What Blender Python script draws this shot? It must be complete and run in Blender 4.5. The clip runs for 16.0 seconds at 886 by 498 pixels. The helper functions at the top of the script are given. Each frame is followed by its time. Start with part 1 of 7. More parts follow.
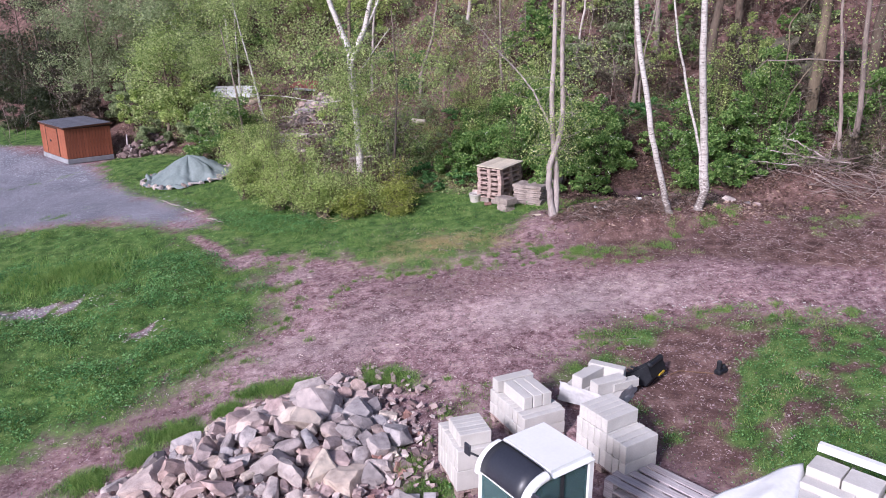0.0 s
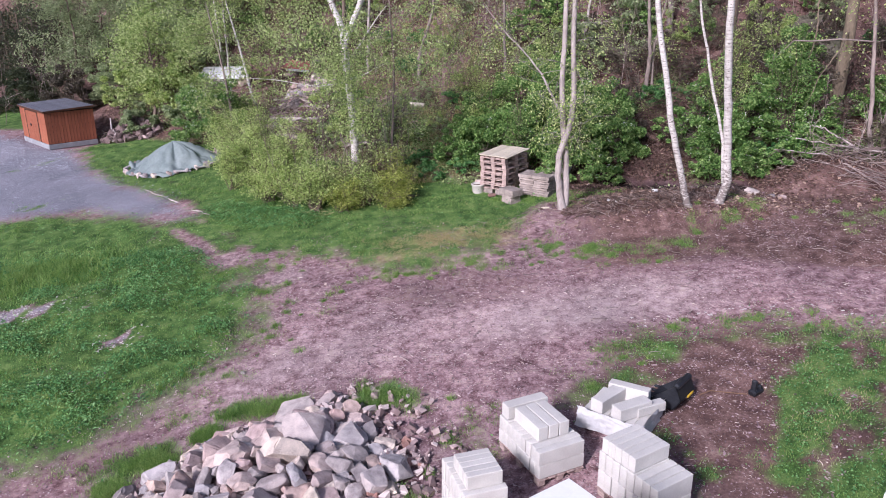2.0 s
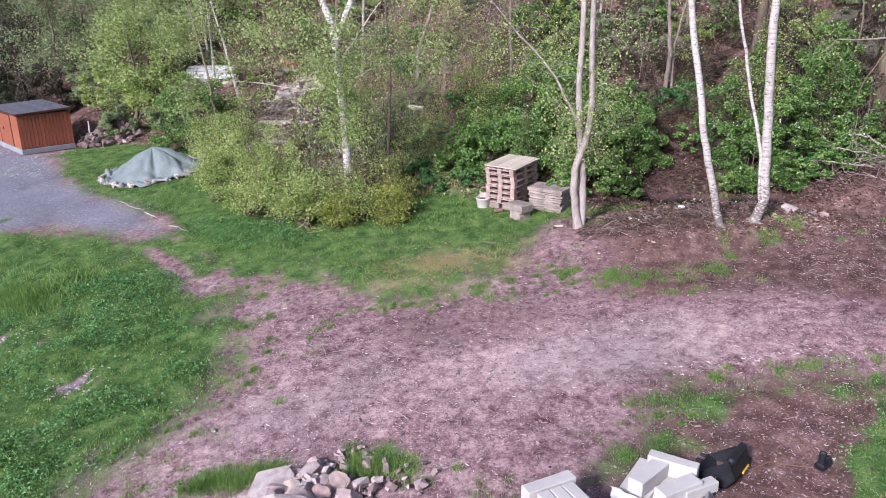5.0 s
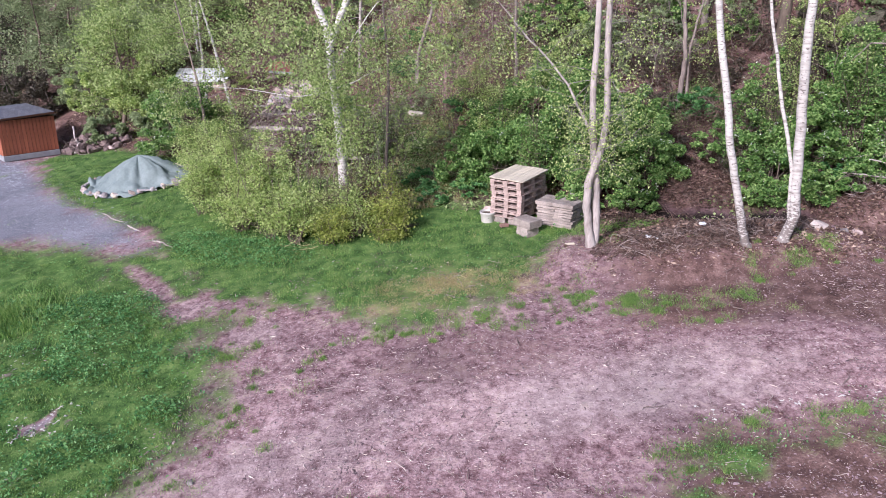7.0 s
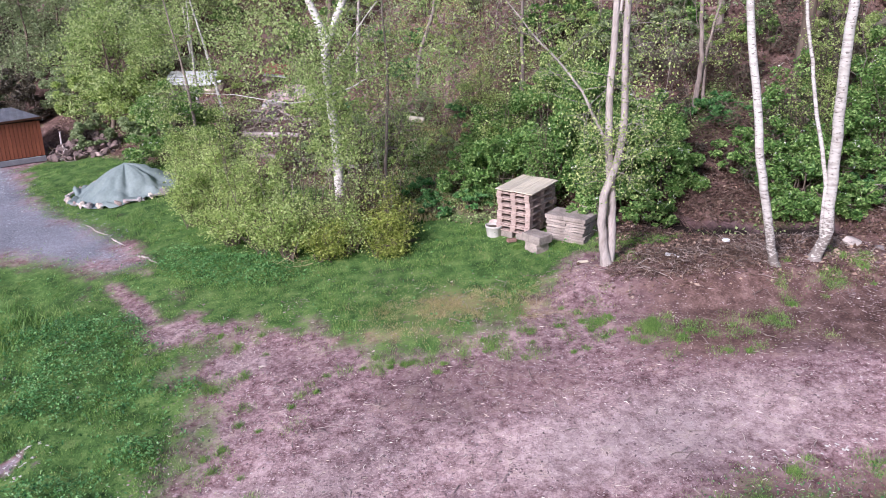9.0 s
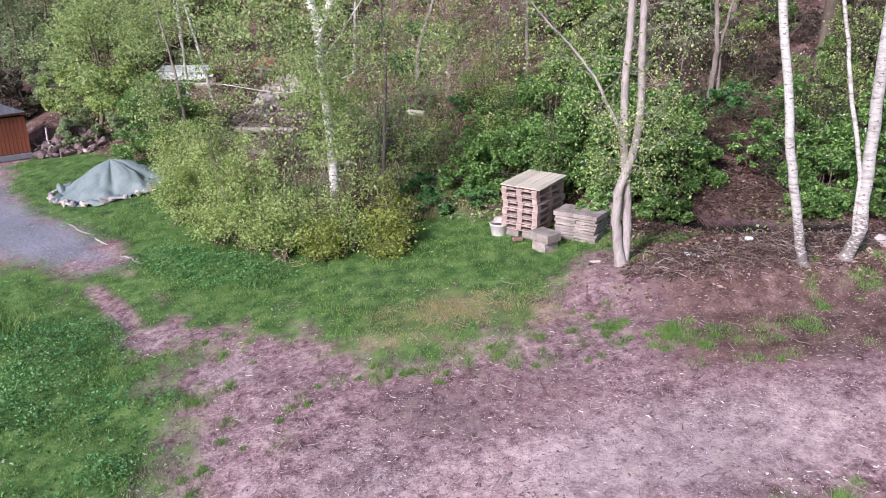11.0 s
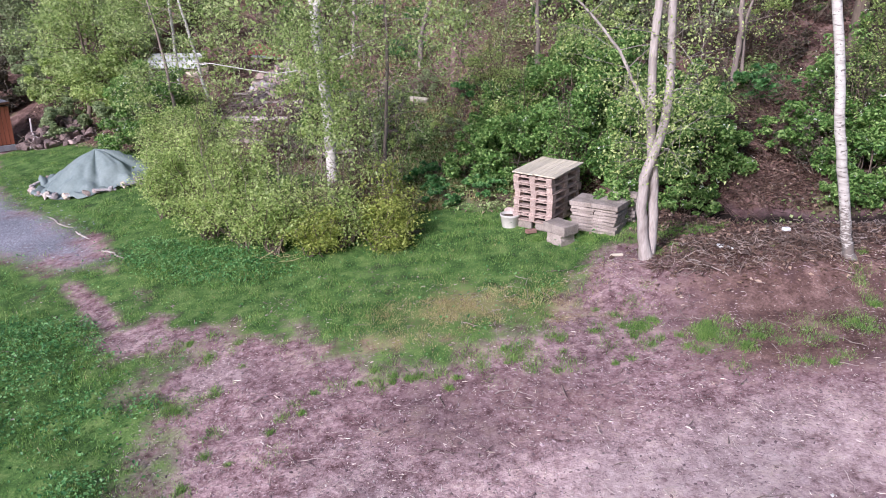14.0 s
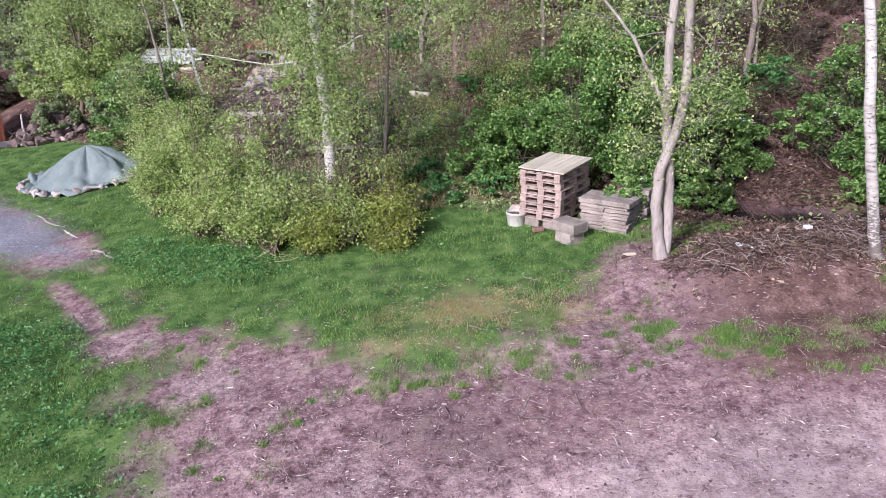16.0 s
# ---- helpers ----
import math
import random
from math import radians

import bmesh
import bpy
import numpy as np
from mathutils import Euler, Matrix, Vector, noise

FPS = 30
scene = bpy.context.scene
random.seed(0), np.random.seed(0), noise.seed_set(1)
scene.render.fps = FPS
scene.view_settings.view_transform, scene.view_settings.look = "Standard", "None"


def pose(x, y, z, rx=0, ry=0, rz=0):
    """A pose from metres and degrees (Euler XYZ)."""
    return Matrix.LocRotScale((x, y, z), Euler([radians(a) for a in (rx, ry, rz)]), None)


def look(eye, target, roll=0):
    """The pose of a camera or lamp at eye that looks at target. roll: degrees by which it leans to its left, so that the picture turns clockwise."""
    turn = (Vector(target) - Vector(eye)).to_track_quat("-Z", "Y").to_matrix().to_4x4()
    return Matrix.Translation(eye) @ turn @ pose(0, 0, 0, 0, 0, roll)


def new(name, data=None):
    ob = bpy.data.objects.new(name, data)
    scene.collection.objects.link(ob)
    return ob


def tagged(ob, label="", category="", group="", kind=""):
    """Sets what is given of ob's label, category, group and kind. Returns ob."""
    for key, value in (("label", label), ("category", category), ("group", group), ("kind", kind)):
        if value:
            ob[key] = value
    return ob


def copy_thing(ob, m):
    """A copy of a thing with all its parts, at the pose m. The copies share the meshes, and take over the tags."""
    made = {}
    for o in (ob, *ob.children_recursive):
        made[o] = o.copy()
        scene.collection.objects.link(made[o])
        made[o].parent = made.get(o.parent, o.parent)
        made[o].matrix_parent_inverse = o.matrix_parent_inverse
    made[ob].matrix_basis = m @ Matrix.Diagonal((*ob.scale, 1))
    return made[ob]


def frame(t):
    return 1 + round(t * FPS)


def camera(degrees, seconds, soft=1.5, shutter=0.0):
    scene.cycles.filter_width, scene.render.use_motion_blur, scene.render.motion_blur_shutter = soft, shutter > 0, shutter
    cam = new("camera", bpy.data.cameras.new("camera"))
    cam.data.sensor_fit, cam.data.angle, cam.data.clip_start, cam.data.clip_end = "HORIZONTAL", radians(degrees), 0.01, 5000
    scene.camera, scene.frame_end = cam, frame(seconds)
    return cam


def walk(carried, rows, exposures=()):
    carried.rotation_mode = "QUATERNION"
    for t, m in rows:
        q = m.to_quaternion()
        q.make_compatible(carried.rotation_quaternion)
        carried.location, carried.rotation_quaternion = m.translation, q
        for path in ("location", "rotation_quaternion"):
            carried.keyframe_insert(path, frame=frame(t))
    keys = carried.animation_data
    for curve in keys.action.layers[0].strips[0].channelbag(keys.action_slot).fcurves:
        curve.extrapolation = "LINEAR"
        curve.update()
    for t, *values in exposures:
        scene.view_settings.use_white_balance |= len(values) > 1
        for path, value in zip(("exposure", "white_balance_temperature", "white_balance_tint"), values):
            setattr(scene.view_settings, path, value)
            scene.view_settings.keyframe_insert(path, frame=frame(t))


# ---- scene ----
cam = camera(62.4, 16.0, soft=0.95)
METRES, EYE, TILT, LEAN, TURN = 8.5, 5.7, -17.3, 0.0, 0.0
ROWS = [
    (0.0, 0.0, 0.0, 0.0, 0.0, 0.0, -0.0),
    (0.5, -0.0018, 0.044, 0.014, -0.04, -0.01, 0.01),
    (1.0, -0.0047, 0.0846, 0.0268, -0.09, -0.25, 0.03),
    (1.5, -0.0068, 0.1227, 0.0387, -0.12, -0.91, 0.04),
    (2.0, -0.0085, 0.1582, 0.0493, -0.15, -1.64, 0.07),
    (2.5, -0.0094, 0.1925, 0.0597, -0.18, -2.01, 0.08),
    (3.0, -0.0099, 0.2296, 0.0706, -0.22, -2.01, 0.09),
    (3.5, -0.0113, 0.2677, 0.0825, -0.24, -2.02, 0.1),
    (4.0, -0.0137, 0.3065, 0.0942, -0.25, -2.02, 0.13),
    (6.5, -0.0229, 0.486, 0.1502, -0.36, -2.05, 0.16),
    (7.0, -0.025, 0.5222, 0.1618, -0.38, -2.06, 0.17),
    (7.5, -0.0278, 0.5573, 0.173, -0.39, -2.07, 0.18),
    (8.0, -0.0305, 0.5897, 0.1828, -0.42, -2.06, 0.2),
    (8.5, -0.0316, 0.6203, 0.1924, -0.42, -2.07, 0.24),
    (9.0, -0.0337, 0.6491, 0.199, -0.43, -2.05, 0.25),
    (11.5, -0.0398, 0.7865, 0.1882, -0.5, -1.98, 0.31),
    (12.0, -0.0418, 0.8077, 0.187, -0.51, -1.99, 0.32),
    (12.5, -0.0455, 0.8293, 0.1871, -0.53, -1.99, 0.34),
    (13.0, -0.0494, 0.8517, 0.1845, -0.55, -2.01, 0.35),
    (13.5, -0.0523, 0.8743, 0.1792, -0.57, -2.0, 0.34),
    (14.0, -0.0551, 0.8956, 0.1725, -0.58, -2.01, 0.35),
    (14.5, -0.0575, 0.9135, 0.1676, -0.6, -2.01, 0.35),
    (15.0, -0.0589, 0.9292, 0.1667, -0.62, -2.04, 0.35),
    (15.5, -0.0606, 0.9467, 0.1673, -0.63, -2.03, 0.35),
    (16.0, -0.0633, 0.9643, 0.1692, -0.65, -2.04, 0.37),
]
walk(cam, [(t, pose(0, 0, EYE, TILT, LEAN, TURN) @ pose(METRES * x, METRES * y, METRES * z, 90 + pitch, roll, yaw)) for t, x, y, z, yaw, pitch, roll in ROWS],
     exposures=[(0.0, 0.48, 5680, 21), (7.0, 0.68, 5680, 18), (16.0, 0.63, 5680, 17)])


# ---- light ----
SUN_AZ, SUN_EL = radians(216), radians(31)      # compass way of the sun (clockwise from +y) and its height
world = bpy.data.worlds.new("world")
scene.world = world
world.use_nodes = True
wn = world.node_tree.nodes
sky = wn.new("ShaderNodeTexSky")
sky.sky_type = "NISHITA"
sky.sun_disc = False
sky.sun_elevation, sky.sun_rotation = SUN_EL, SUN_AZ
sky.dust_density = 3.0
wn["Background"].inputs["Strength"].default_value = 0.088
world.node_tree.links.new(sky.outputs["Color"], wn["Background"].inputs["Color"])
sun = new("sun", bpy.data.lights.new("sun", "SUN"))
sun.data.energy, sun.data.angle, sun.data.color = 3.65, radians(9), (1.0, 0.93, 0.88)
sun.matrix_world = look((0, 0, 30), (-30 * math.sin(SUN_AZ) * math.cos(SUN_EL), -30 * math.cos(SUN_AZ) * math.cos(SUN_EL), 30 - 30 * math.sin(SUN_EL)))

rng = np.random.default_rng(7)


# ---- materials ----
def shader(name, rough=0.9, metal=0.0, spec=0.3):
    m = bpy.data.materials.new(name)
    m.use_nodes = True
    b = m.node_tree.nodes["Principled BSDF"]
    b.inputs["Roughness"].default_value = rough
    b.inputs["Metallic"].default_value = metal
    b.inputs["Specular IOR Level"].default_value = spec
    return m, m.node_tree.nodes, m.node_tree.links, b


def noise_node(n, l, scale, detail=4.0, coord=None, stretch=None):
    t = n.new("ShaderNodeTexNoise")
    t.inputs["Scale"].default_value = scale
    t.inputs["Detail"].default_value = detail
    if coord is None:
        coord = n.new("ShaderNodeTexCoord").outputs["Object"]
    if stretch:
        mp = n.new("ShaderNodeMapping")
        mp.inputs["Scale"].default_value = stretch
        l.new(coord, mp.inputs["Vector"])
        coord = mp.outputs["Vector"]
    l.new(coord, t.inputs["Vector"])
    return t


def ramp(n, l, fac, stops):
    r = n.new("ShaderNodeValToRGB")
    e = r.color_ramp.elements
    while len(e) < len(stops):
        e.new(0.5)
    for el, (p, c) in zip(e, stops):
        el.position, el.color = p, (*c, 1)
    l.new(fac, r.inputs["Fac"])
    return r.outputs["Color"]


def mixc(n, l, fac, a, b, kind="MIX"):
    m = n.new("ShaderNodeMix")
    m.data_type, m.blend_type = "RGBA", kind
    for sock, v in ((m.inputs[0], fac), (m.inputs[6], a), (m.inputs[7], b)):
        if isinstance(v, (int, float)):
            sock.default_value = v
        elif isinstance(v, tuple):
            sock.default_value = (*v, 1)
        else:
            l.new(v, sock)
    return m.outputs[2]


def math_node(n, l, op, a, b):
    m = n.new("ShaderNodeMath")
    m.operation = op
    for sock, v in zip(m.inputs, (a, b)):
        if isinstance(v, (int, float)):
            sock.default_value = v
        else:
            l.new(v, sock)
    return m.outputs[0]


def bump(n, l, b, height, strength=0.5, dist=0.02):
    u = n.new("ShaderNodeBump")
    u.inputs["Strength"].default_value, u.inputs["Distance"].default_value = strength, dist
    l.new(height, u.inputs["Height"])
    l.new(u.outputs["Normal"], b.inputs["Normal"])


def rough_mat(name, dark, light, scale=6.0, fine=40.0, rough=0.9, vary=0.3, stretch=None, relief=0.5, dist=0.01, metal=0.0, spec=0.3):
    """Two-scale mottled surface; each object differs by its random value."""
    m, n, l, b = shader(name, rough, metal, spec)
    big = noise_node(n, l, scale, 3, stretch=stretch)
    small = noise_node(n, l, fine, 5, stretch=stretch)
    f = math_node(n, l, "ADD", math_node(n, l, "MULTIPLY", big.outputs["Fac"], 0.6), math_node(n, l, "MULTIPLY", small.outputs["Fac"], 0.4))
    c = ramp(n, l, f, [(0.32, dark), (0.68, light)])
    info = n.new("ShaderNodeObjectInfo")
    v = math_node(n, l, "ADD", math_node(n, l, "MULTIPLY", info.outputs["Random"], vary), 1 - vary / 2)
    comb = n.new("ShaderNodeCombineColor")
    for k in range(3):
        l.new(v, comb.inputs[k])
    l.new(mixc(n, l, 1.0, c, comb.outputs[0], "MULTIPLY"), b.inputs["Base Color"])
    bump(n, l, b, small.outputs["Fac"], relief, dist)
    return m


def leaf_mat(name, a, b_, c_, lucent=0.35):
    """Leaves: colour differs leaf by leaf and patch by patch, some light passes through."""
    m, n, l, b = shader(name, 0.48, 0.0, 0.45)
    geo = n.new("ShaderNodeNewGeometry")
    patch = noise_node(n, l, 1.3, 2, geo.outputs["Position"])
    f = math_node(n, l, "ADD", math_node(n, l, "MULTIPLY", geo.outputs["Random Per Island"], 0.55), math_node(n, l, "MULTIPLY", patch.outputs["Fac"], 0.5))
    col = ramp(n, l, f, [(0.2, a), (0.5, b_), (0.85, c_)])
    l.new(col, b.inputs["Base Color"])
    tr = n.new("ShaderNodeBsdfTranslucent")
    l.new(col, tr.inputs["Color"])
    mx = n.new("ShaderNodeMixShader")
    mx.inputs[0].default_value = lucent
    l.new(b.outputs[0], mx.inputs[1])
    l.new(tr.outputs[0], mx.inputs[2])
    l.new(mx.outputs[0], n["Material Output"].inputs["Surface"])
    return m


def ground_mat():
    m, n, l, b = shader("ground_soil", 0.95, 0.0, 0.15)
    geo = n.new("ShaderNodeNewGeometry")
    pos = geo.outputs["Position"]
    n1 = noise_node(n, l, 0.55, 4, pos)
    n2 = noise_node(n, l, 3.5, 6, pos)
    n3 = noise_node(n, l, 26, 3, pos)
    n4 = noise_node(n, l, 60, 2, pos)
    n5 = noise_node(n, l, 9.0, 5, pos)
    vor = n.new("ShaderNodeTexVoronoi")
    vor.inputs["Scale"].default_value = 34
    l.new(pos, vor.inputs["Vector"])
    fine = math_node(n, l, "ADD", math_node(n, l, "MULTIPLY", n3.outputs["Fac"], 0.6), math_node(n, l, "MULTIPLY", n4.outputs["Fac"], 0.4))
    mid = math_node(n, l, "ADD", math_node(n, l, "MULTIPLY", n2.outputs["Fac"], 0.5), math_node(n, l, "MULTIPLY", fine, 0.5))

    def mask(name, soft=0.22):
        a = n.new("ShaderNodeAttribute")
        a.attribute_name = name
        s = math_node(n, l, "ADD", a.outputs["Fac"], math_node(n, l, "MULTIPLY", math_node(n, l, "SUBTRACT", mid, 0.5), 1.6))
        r = n.new("ShaderNodeMapRange")
        r.inputs["From Min"].default_value, r.inputs["From Max"].default_value = 0.5 - soft, 0.5 + soft
        l.new(s, r.inputs["Value"])
        return r.outputs["Result"]
    soft_ = math_node(n, l, "ADD", math_node(n, l, "MULTIPLY", n2.outputs["Fac"], 0.28), math_node(n, l, "ADD", math_node(n, l, "MULTIPLY", n5.outputs["Fac"], 0.34), math_node(n, l, "MULTIPLY", fine, 0.38)))
    dirt = ramp(n, l, soft_, [(0.39, (0.085, 0.045, 0.048)), (0.49, (0.22, 0.138, 0.15)), (0.6, (0.42, 0.295, 0.315))])
    pale = ramp(n, l, soft_, [(0.38, (0.24, 0.165, 0.172)), (0.6, (0.5, 0.395, 0.4))])
    straw = ramp(n, l, mid, [(0.38, (0.2, 0.145, 0.075)), (0.62, (0.5, 0.4, 0.23))])
    grav = ramp(n, l, math_node(n, l, "ADD", math_node(n, l, "MULTIPLY", vor.outputs["Distance"], 0.9), math_node(n, l, "MULTIPLY", fine, 0.4)), [(0.2, (0.075, 0.075, 0.092)), (0.55, (0.15, 0.15, 0.182)), (0.8, (0.25, 0.252, 0.3))])
    green = ramp(n, l, mid, [(0.38, (0.022, 0.05, 0.014)), (0.5, (0.065, 0.128, 0.032)), (0.62, (0.15, 0.215, 0.07))])
    leafy = ramp(n, l, mid, [(0.34, (0.03, 0.017, 0.0155)), (0.46, (0.096, 0.056, 0.05)), (0.57, (0.183, 0.115, 0.105)), (0.68, (0.33, 0.23, 0.21))])
    moss = ramp(n, l, mid, [(0.35, (0.03, 0.045, 0.012)), (0.65, (0.1, 0.12, 0.035))])
    c = mixc(n, l, mask("pale", 0.4), dirt, pale)
    c = mixc(n, l, mask("straw", 0.45), c, straw)
    c = mixc(n, l, mask("leafy"), c, leafy)
    c = mixc(n, l, mask("gravel", 0.3), c, grav)
    c = mixc(n, l, mask("moss", 0.3), c, moss)
    c = mixc(n, l, mask("grass"), c, green)
    # the black shadow slot under the bank, painted along the ditch
    c = mixc(n, l, mask("slot_shade", 0.3), c, (0.016, 0.012, 0.011))
    tone = ramp(n, l, n1.outputs["Fac"], [(0.3, (0.78, 0.78, 0.78)), (0.7, (1.15, 1.12, 1.1))])
    c = mixc(n, l, 1.0, c, tone, "MULTIPLY")
    l.new(c, b.inputs["Base Color"])
    bump(n, l, b, mid, 0.65, 0.05)
    return m


M_GROUND = ground_mat()
M_GRASS = leaf_mat("grass_blades", (0.06, 0.14, 0.03), (0.165, 0.31, 0.068), (0.38, 0.48, 0.16), 0.4)
M_DRYGRASS = leaf_mat("dry_grass", (0.2, 0.165, 0.07), (0.42, 0.35, 0.17), (0.62, 0.53, 0.31), 0.3)
M_WEED = leaf_mat("weed_leaves", (0.032, 0.11, 0.036), (0.105, 0.265, 0.08), (0.26, 0.45, 0.17), 0.38)
M_BIRCHLEAF = leaf_mat("birch_leaves", (0.135, 0.21, 0.062), (0.38, 0.49, 0.17), (0.71, 0.78, 0.4), 0.6)
M_SHRUBLEAF = leaf_mat("shrub_leaves", (0.125, 0.205, 0.052), (0.41, 0.525, 0.165), (0.77, 0.83, 0.4), 0.55)
M_UNDER = leaf_mat("undergrowth_leaves", (0.1, 0.17, 0.05), (0.27, 0.37, 0.13), (0.5, 0.57, 0.28), 0.42)
M_HEDGELEAF = leaf_mat("hedge_leaves", (0.034, 0.09, 0.021), (0.135, 0.265, 0.06), (0.39, 0.53, 0.19), 0.35)
M_YELLOWLEAF = leaf_mat("yellow_green_leaves", (0.12, 0.16, 0.03), (0.31, 0.365, 0.075), (0.56, 0.59, 0.18), 0.5)
M_CRUMB = leaf_mat("soil_crumbs", (0.062, 0.037, 0.042), (0.185, 0.118, 0.13), (0.44, 0.325, 0.345), 0.0)
M_SLIVER = leaf_mat("pale_wood_slivers", (0.3, 0.23, 0.2), (0.5, 0.41, 0.36), (0.78, 0.7, 0.64), 0.0)
M_GREYLEAF = leaf_mat("grey_green_leaves", (0.16, 0.21, 0.1), (0.3, 0.37, 0.19), (0.5, 0.56, 0.34), 0.5)
# near-black leaf colour that puts the shade of the upper left slope into foliage
M_SHADELEAF = leaf_mat("shade_dark_leaves", (0.018, 0.03, 0.014), (0.04, 0.056, 0.024), (0.085, 0.1, 0.045), 0.2)
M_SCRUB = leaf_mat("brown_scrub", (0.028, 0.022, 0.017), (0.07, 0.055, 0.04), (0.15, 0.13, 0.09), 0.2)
M_MOSSROCK = rough_mat("mossy_rock", (0.035, 0.04, 0.022), (0.19, 0.165, 0.13), 2.5, 25, 0.95, 0.3, None, 0.8, 0.03)
M_FLOWER = leaf_mat("white_blossom", (0.6, 0.62, 0.55), (0.75, 0.77, 0.7), (0.85, 0.86, 0.8), 0.3)
M_DEADLEAF = leaf_mat("dead_leaves", (0.045, 0.026, 0.019), (0.15, 0.092, 0.068), (0.42, 0.3, 0.235), 0.15)
M_CHIP = leaf_mat("wood_chips", (0.05, 0.036, 0.036), (0.17, 0.125, 0.125), (0.55, 0.48, 0.46), 0.0)
M_STRAW = leaf_mat("dead_straw", (0.14, 0.1, 0.1), (0.36, 0.28, 0.265), (0.7, 0.62, 0.58), 0.1)
M_GRAVEL = leaf_mat("crushed_gravel", (0.1, 0.1, 0.122), (0.19, 0.19, 0.225), (0.32, 0.325, 0.37), 0.0)
M_PALEGRAVEL = leaf_mat("pale_crushed_gravel", (0.2, 0.2, 0.235), (0.3, 0.305, 0.35), (0.42, 0.43, 0.48), 0.0)
M_TWIG = leaf_mat("dead_twigs", (0.1, 0.07, 0.06), (0.2, 0.15, 0.135), (0.38, 0.31, 0.29), 0.0)
M_BARK = rough_mat("grey_bark", (0.2, 0.165, 0.155), (0.5, 0.44, 0.42), 5, 30, 0.9, 0.3, (1, 1, 0.25), 0.8, 0.015)
M_SLOPEBARK = rough_mat("dull_brown_bark", (0.13, 0.1, 0.09), (0.33, 0.27, 0.245), 5, 30, 0.9, 0.35, (1, 1, 0.25), 0.8, 0.015)
M_MOSSBARK = rough_mat("mossy_brown_bark", (0.085, 0.066, 0.048), (0.235, 0.185, 0.135), 3, 26, 0.95, 0.3, (1, 1, 0.4), 0.9, 0.02)
M_DARKBARK = rough_mat("brown_bark", (0.07, 0.05, 0.04), (0.2, 0.155, 0.125), 5, 28, 0.9, 0.3, (1, 1, 0.25), 0.8, 0.015)
M_BOARD = rough_mat("pale_new_boards", (0.42, 0.36, 0.29), (0.62, 0.55, 0.455), 3, 22, 0.8, 0.25, (1, 12, 12), 0.4, 0.004)
M_OLDWOOD = rough_mat("weathered_pallet_wood", (0.34, 0.29, 0.3), (0.64, 0.58, 0.59), 3, 22, 0.85, 0.4, (1, 12, 12), 0.5, 0.004)
M_PALLET = rough_mat("pinkish_pallet_wood", (0.24, 0.165, 0.15), (0.5, 0.39, 0.355), 3, 22, 0.85, 0.35, (1, 12, 12), 0.5, 0.004)
M_BLOCK = rough_mat("aerated_concrete", (0.44, 0.415, 0.395), (0.59, 0.565, 0.535), 4, 60, 0.95, 0.12, None, 0.35, 0.004)
M_CONC = rough_mat("old_concrete", (0.16, 0.13, 0.118), (0.43, 0.365, 0.335), 4, 35, 0.95, 0.3, None, 0.7, 0.01)
M_WHITEPAINT = rough_mat("white_enamel", (0.74, 0.74, 0.73), (0.82, 0.82, 0.81), 2, 30, 0.35, 0.05, None, 0.03, 0.002, spec=0.5)
M_DARKPLASTIC = rough_mat("dark_plastic", (0.018, 0.02, 0.03), (0.035, 0.037, 0.05), 3, 40, 0.4, 0.1, None, 0.05, 0.002, spec=0.5)
M_BLACKSTEEL = rough_mat("black_steel", (0.012, 0.013, 0.018), (0.035, 0.037, 0.045), 5, 30, 0.5, 0.2, None, 0.2, 0.004, 0.4, 0.5)
M_YELLOW = rough_mat("yellow_paint", (0.62, 0.4, 0.03), (0.72, 0.5, 0.06), 5, 30, 0.6, 0.1)
M_SHEDWOOD = rough_mat("orange_brown_stained_boards", (0.2, 0.062, 0.034), (0.33, 0.115, 0.065), 2, 18, 0.75, 0.25, (10, 10, 1), 0.4, 0.004)
M_SHEDTRIM = rough_mat("dark_brown_trim", (0.05, 0.022, 0.014), (0.09, 0.04, 0.026), 3, 20, 0.7, 0.1)
M_SILL = rough_mat("grey_plinth", (0.2, 0.205, 0.225), (0.32, 0.325, 0.35), 4, 30, 0.85, 0.1)
M_METALROOF = rough_mat("dark_sheet_metal_roof", (0.17, 0.17, 0.2), (0.28, 0.28, 0.33), 3, 25, 0.55, 0.1, None, 0.1, 0.004, 0.3, 0.4)
M_DARKTWIG = leaf_mat("dark_dead_twigs", (0.028, 0.016, 0.012), (0.078, 0.045, 0.034), (0.2, 0.13, 0.105), 0.0)
M_ROOTS = rough_mat("brown_root_mass", (0.06, 0.042, 0.04), (0.27, 0.195, 0.19), 4, 25, 0.95, 0.5, None, 0.8, 0.02)
M_RUBBLE = leaf_mat("pinkish_stone_rubble", (0.12, 0.08, 0.08), (0.29, 0.21, 0.205), (0.56, 0.47, 0.45), 0.0)
M_TARP = rough_mat("grey_green_tarpaulin", (0.135, 0.17, 0.172), (0.22, 0.258, 0.258), 1.5, 14, 0.6, 0.05, None, 0.35, 0.012)
M_WRAP = rough_mat("white_plastic_film", (0.42, 0.41, 0.42), (0.6, 0.59, 0.6), 3, 18, 0.3, 0.1, None, 0.6, 0.012, spec=0.5)
M_SHEET = rough_mat("white_plastic_sheet", (0.66, 0.66, 0.66), (0.8, 0.8, 0.79), 3, 18, 0.4, 0.05, None, 0.25, 0.01, spec=0.5)
M_BRICK = rough_mat("red_brick_rubble", (0.2, 0.1, 0.085), (0.36, 0.22, 0.19), 5, 30, 0.9, 0.4)
M_REDSHEET = rough_mat("faded_red_sheet", (0.4, 0.11, 0.1), (0.56, 0.22, 0.2), 2, 20, 0.7, 0.1)
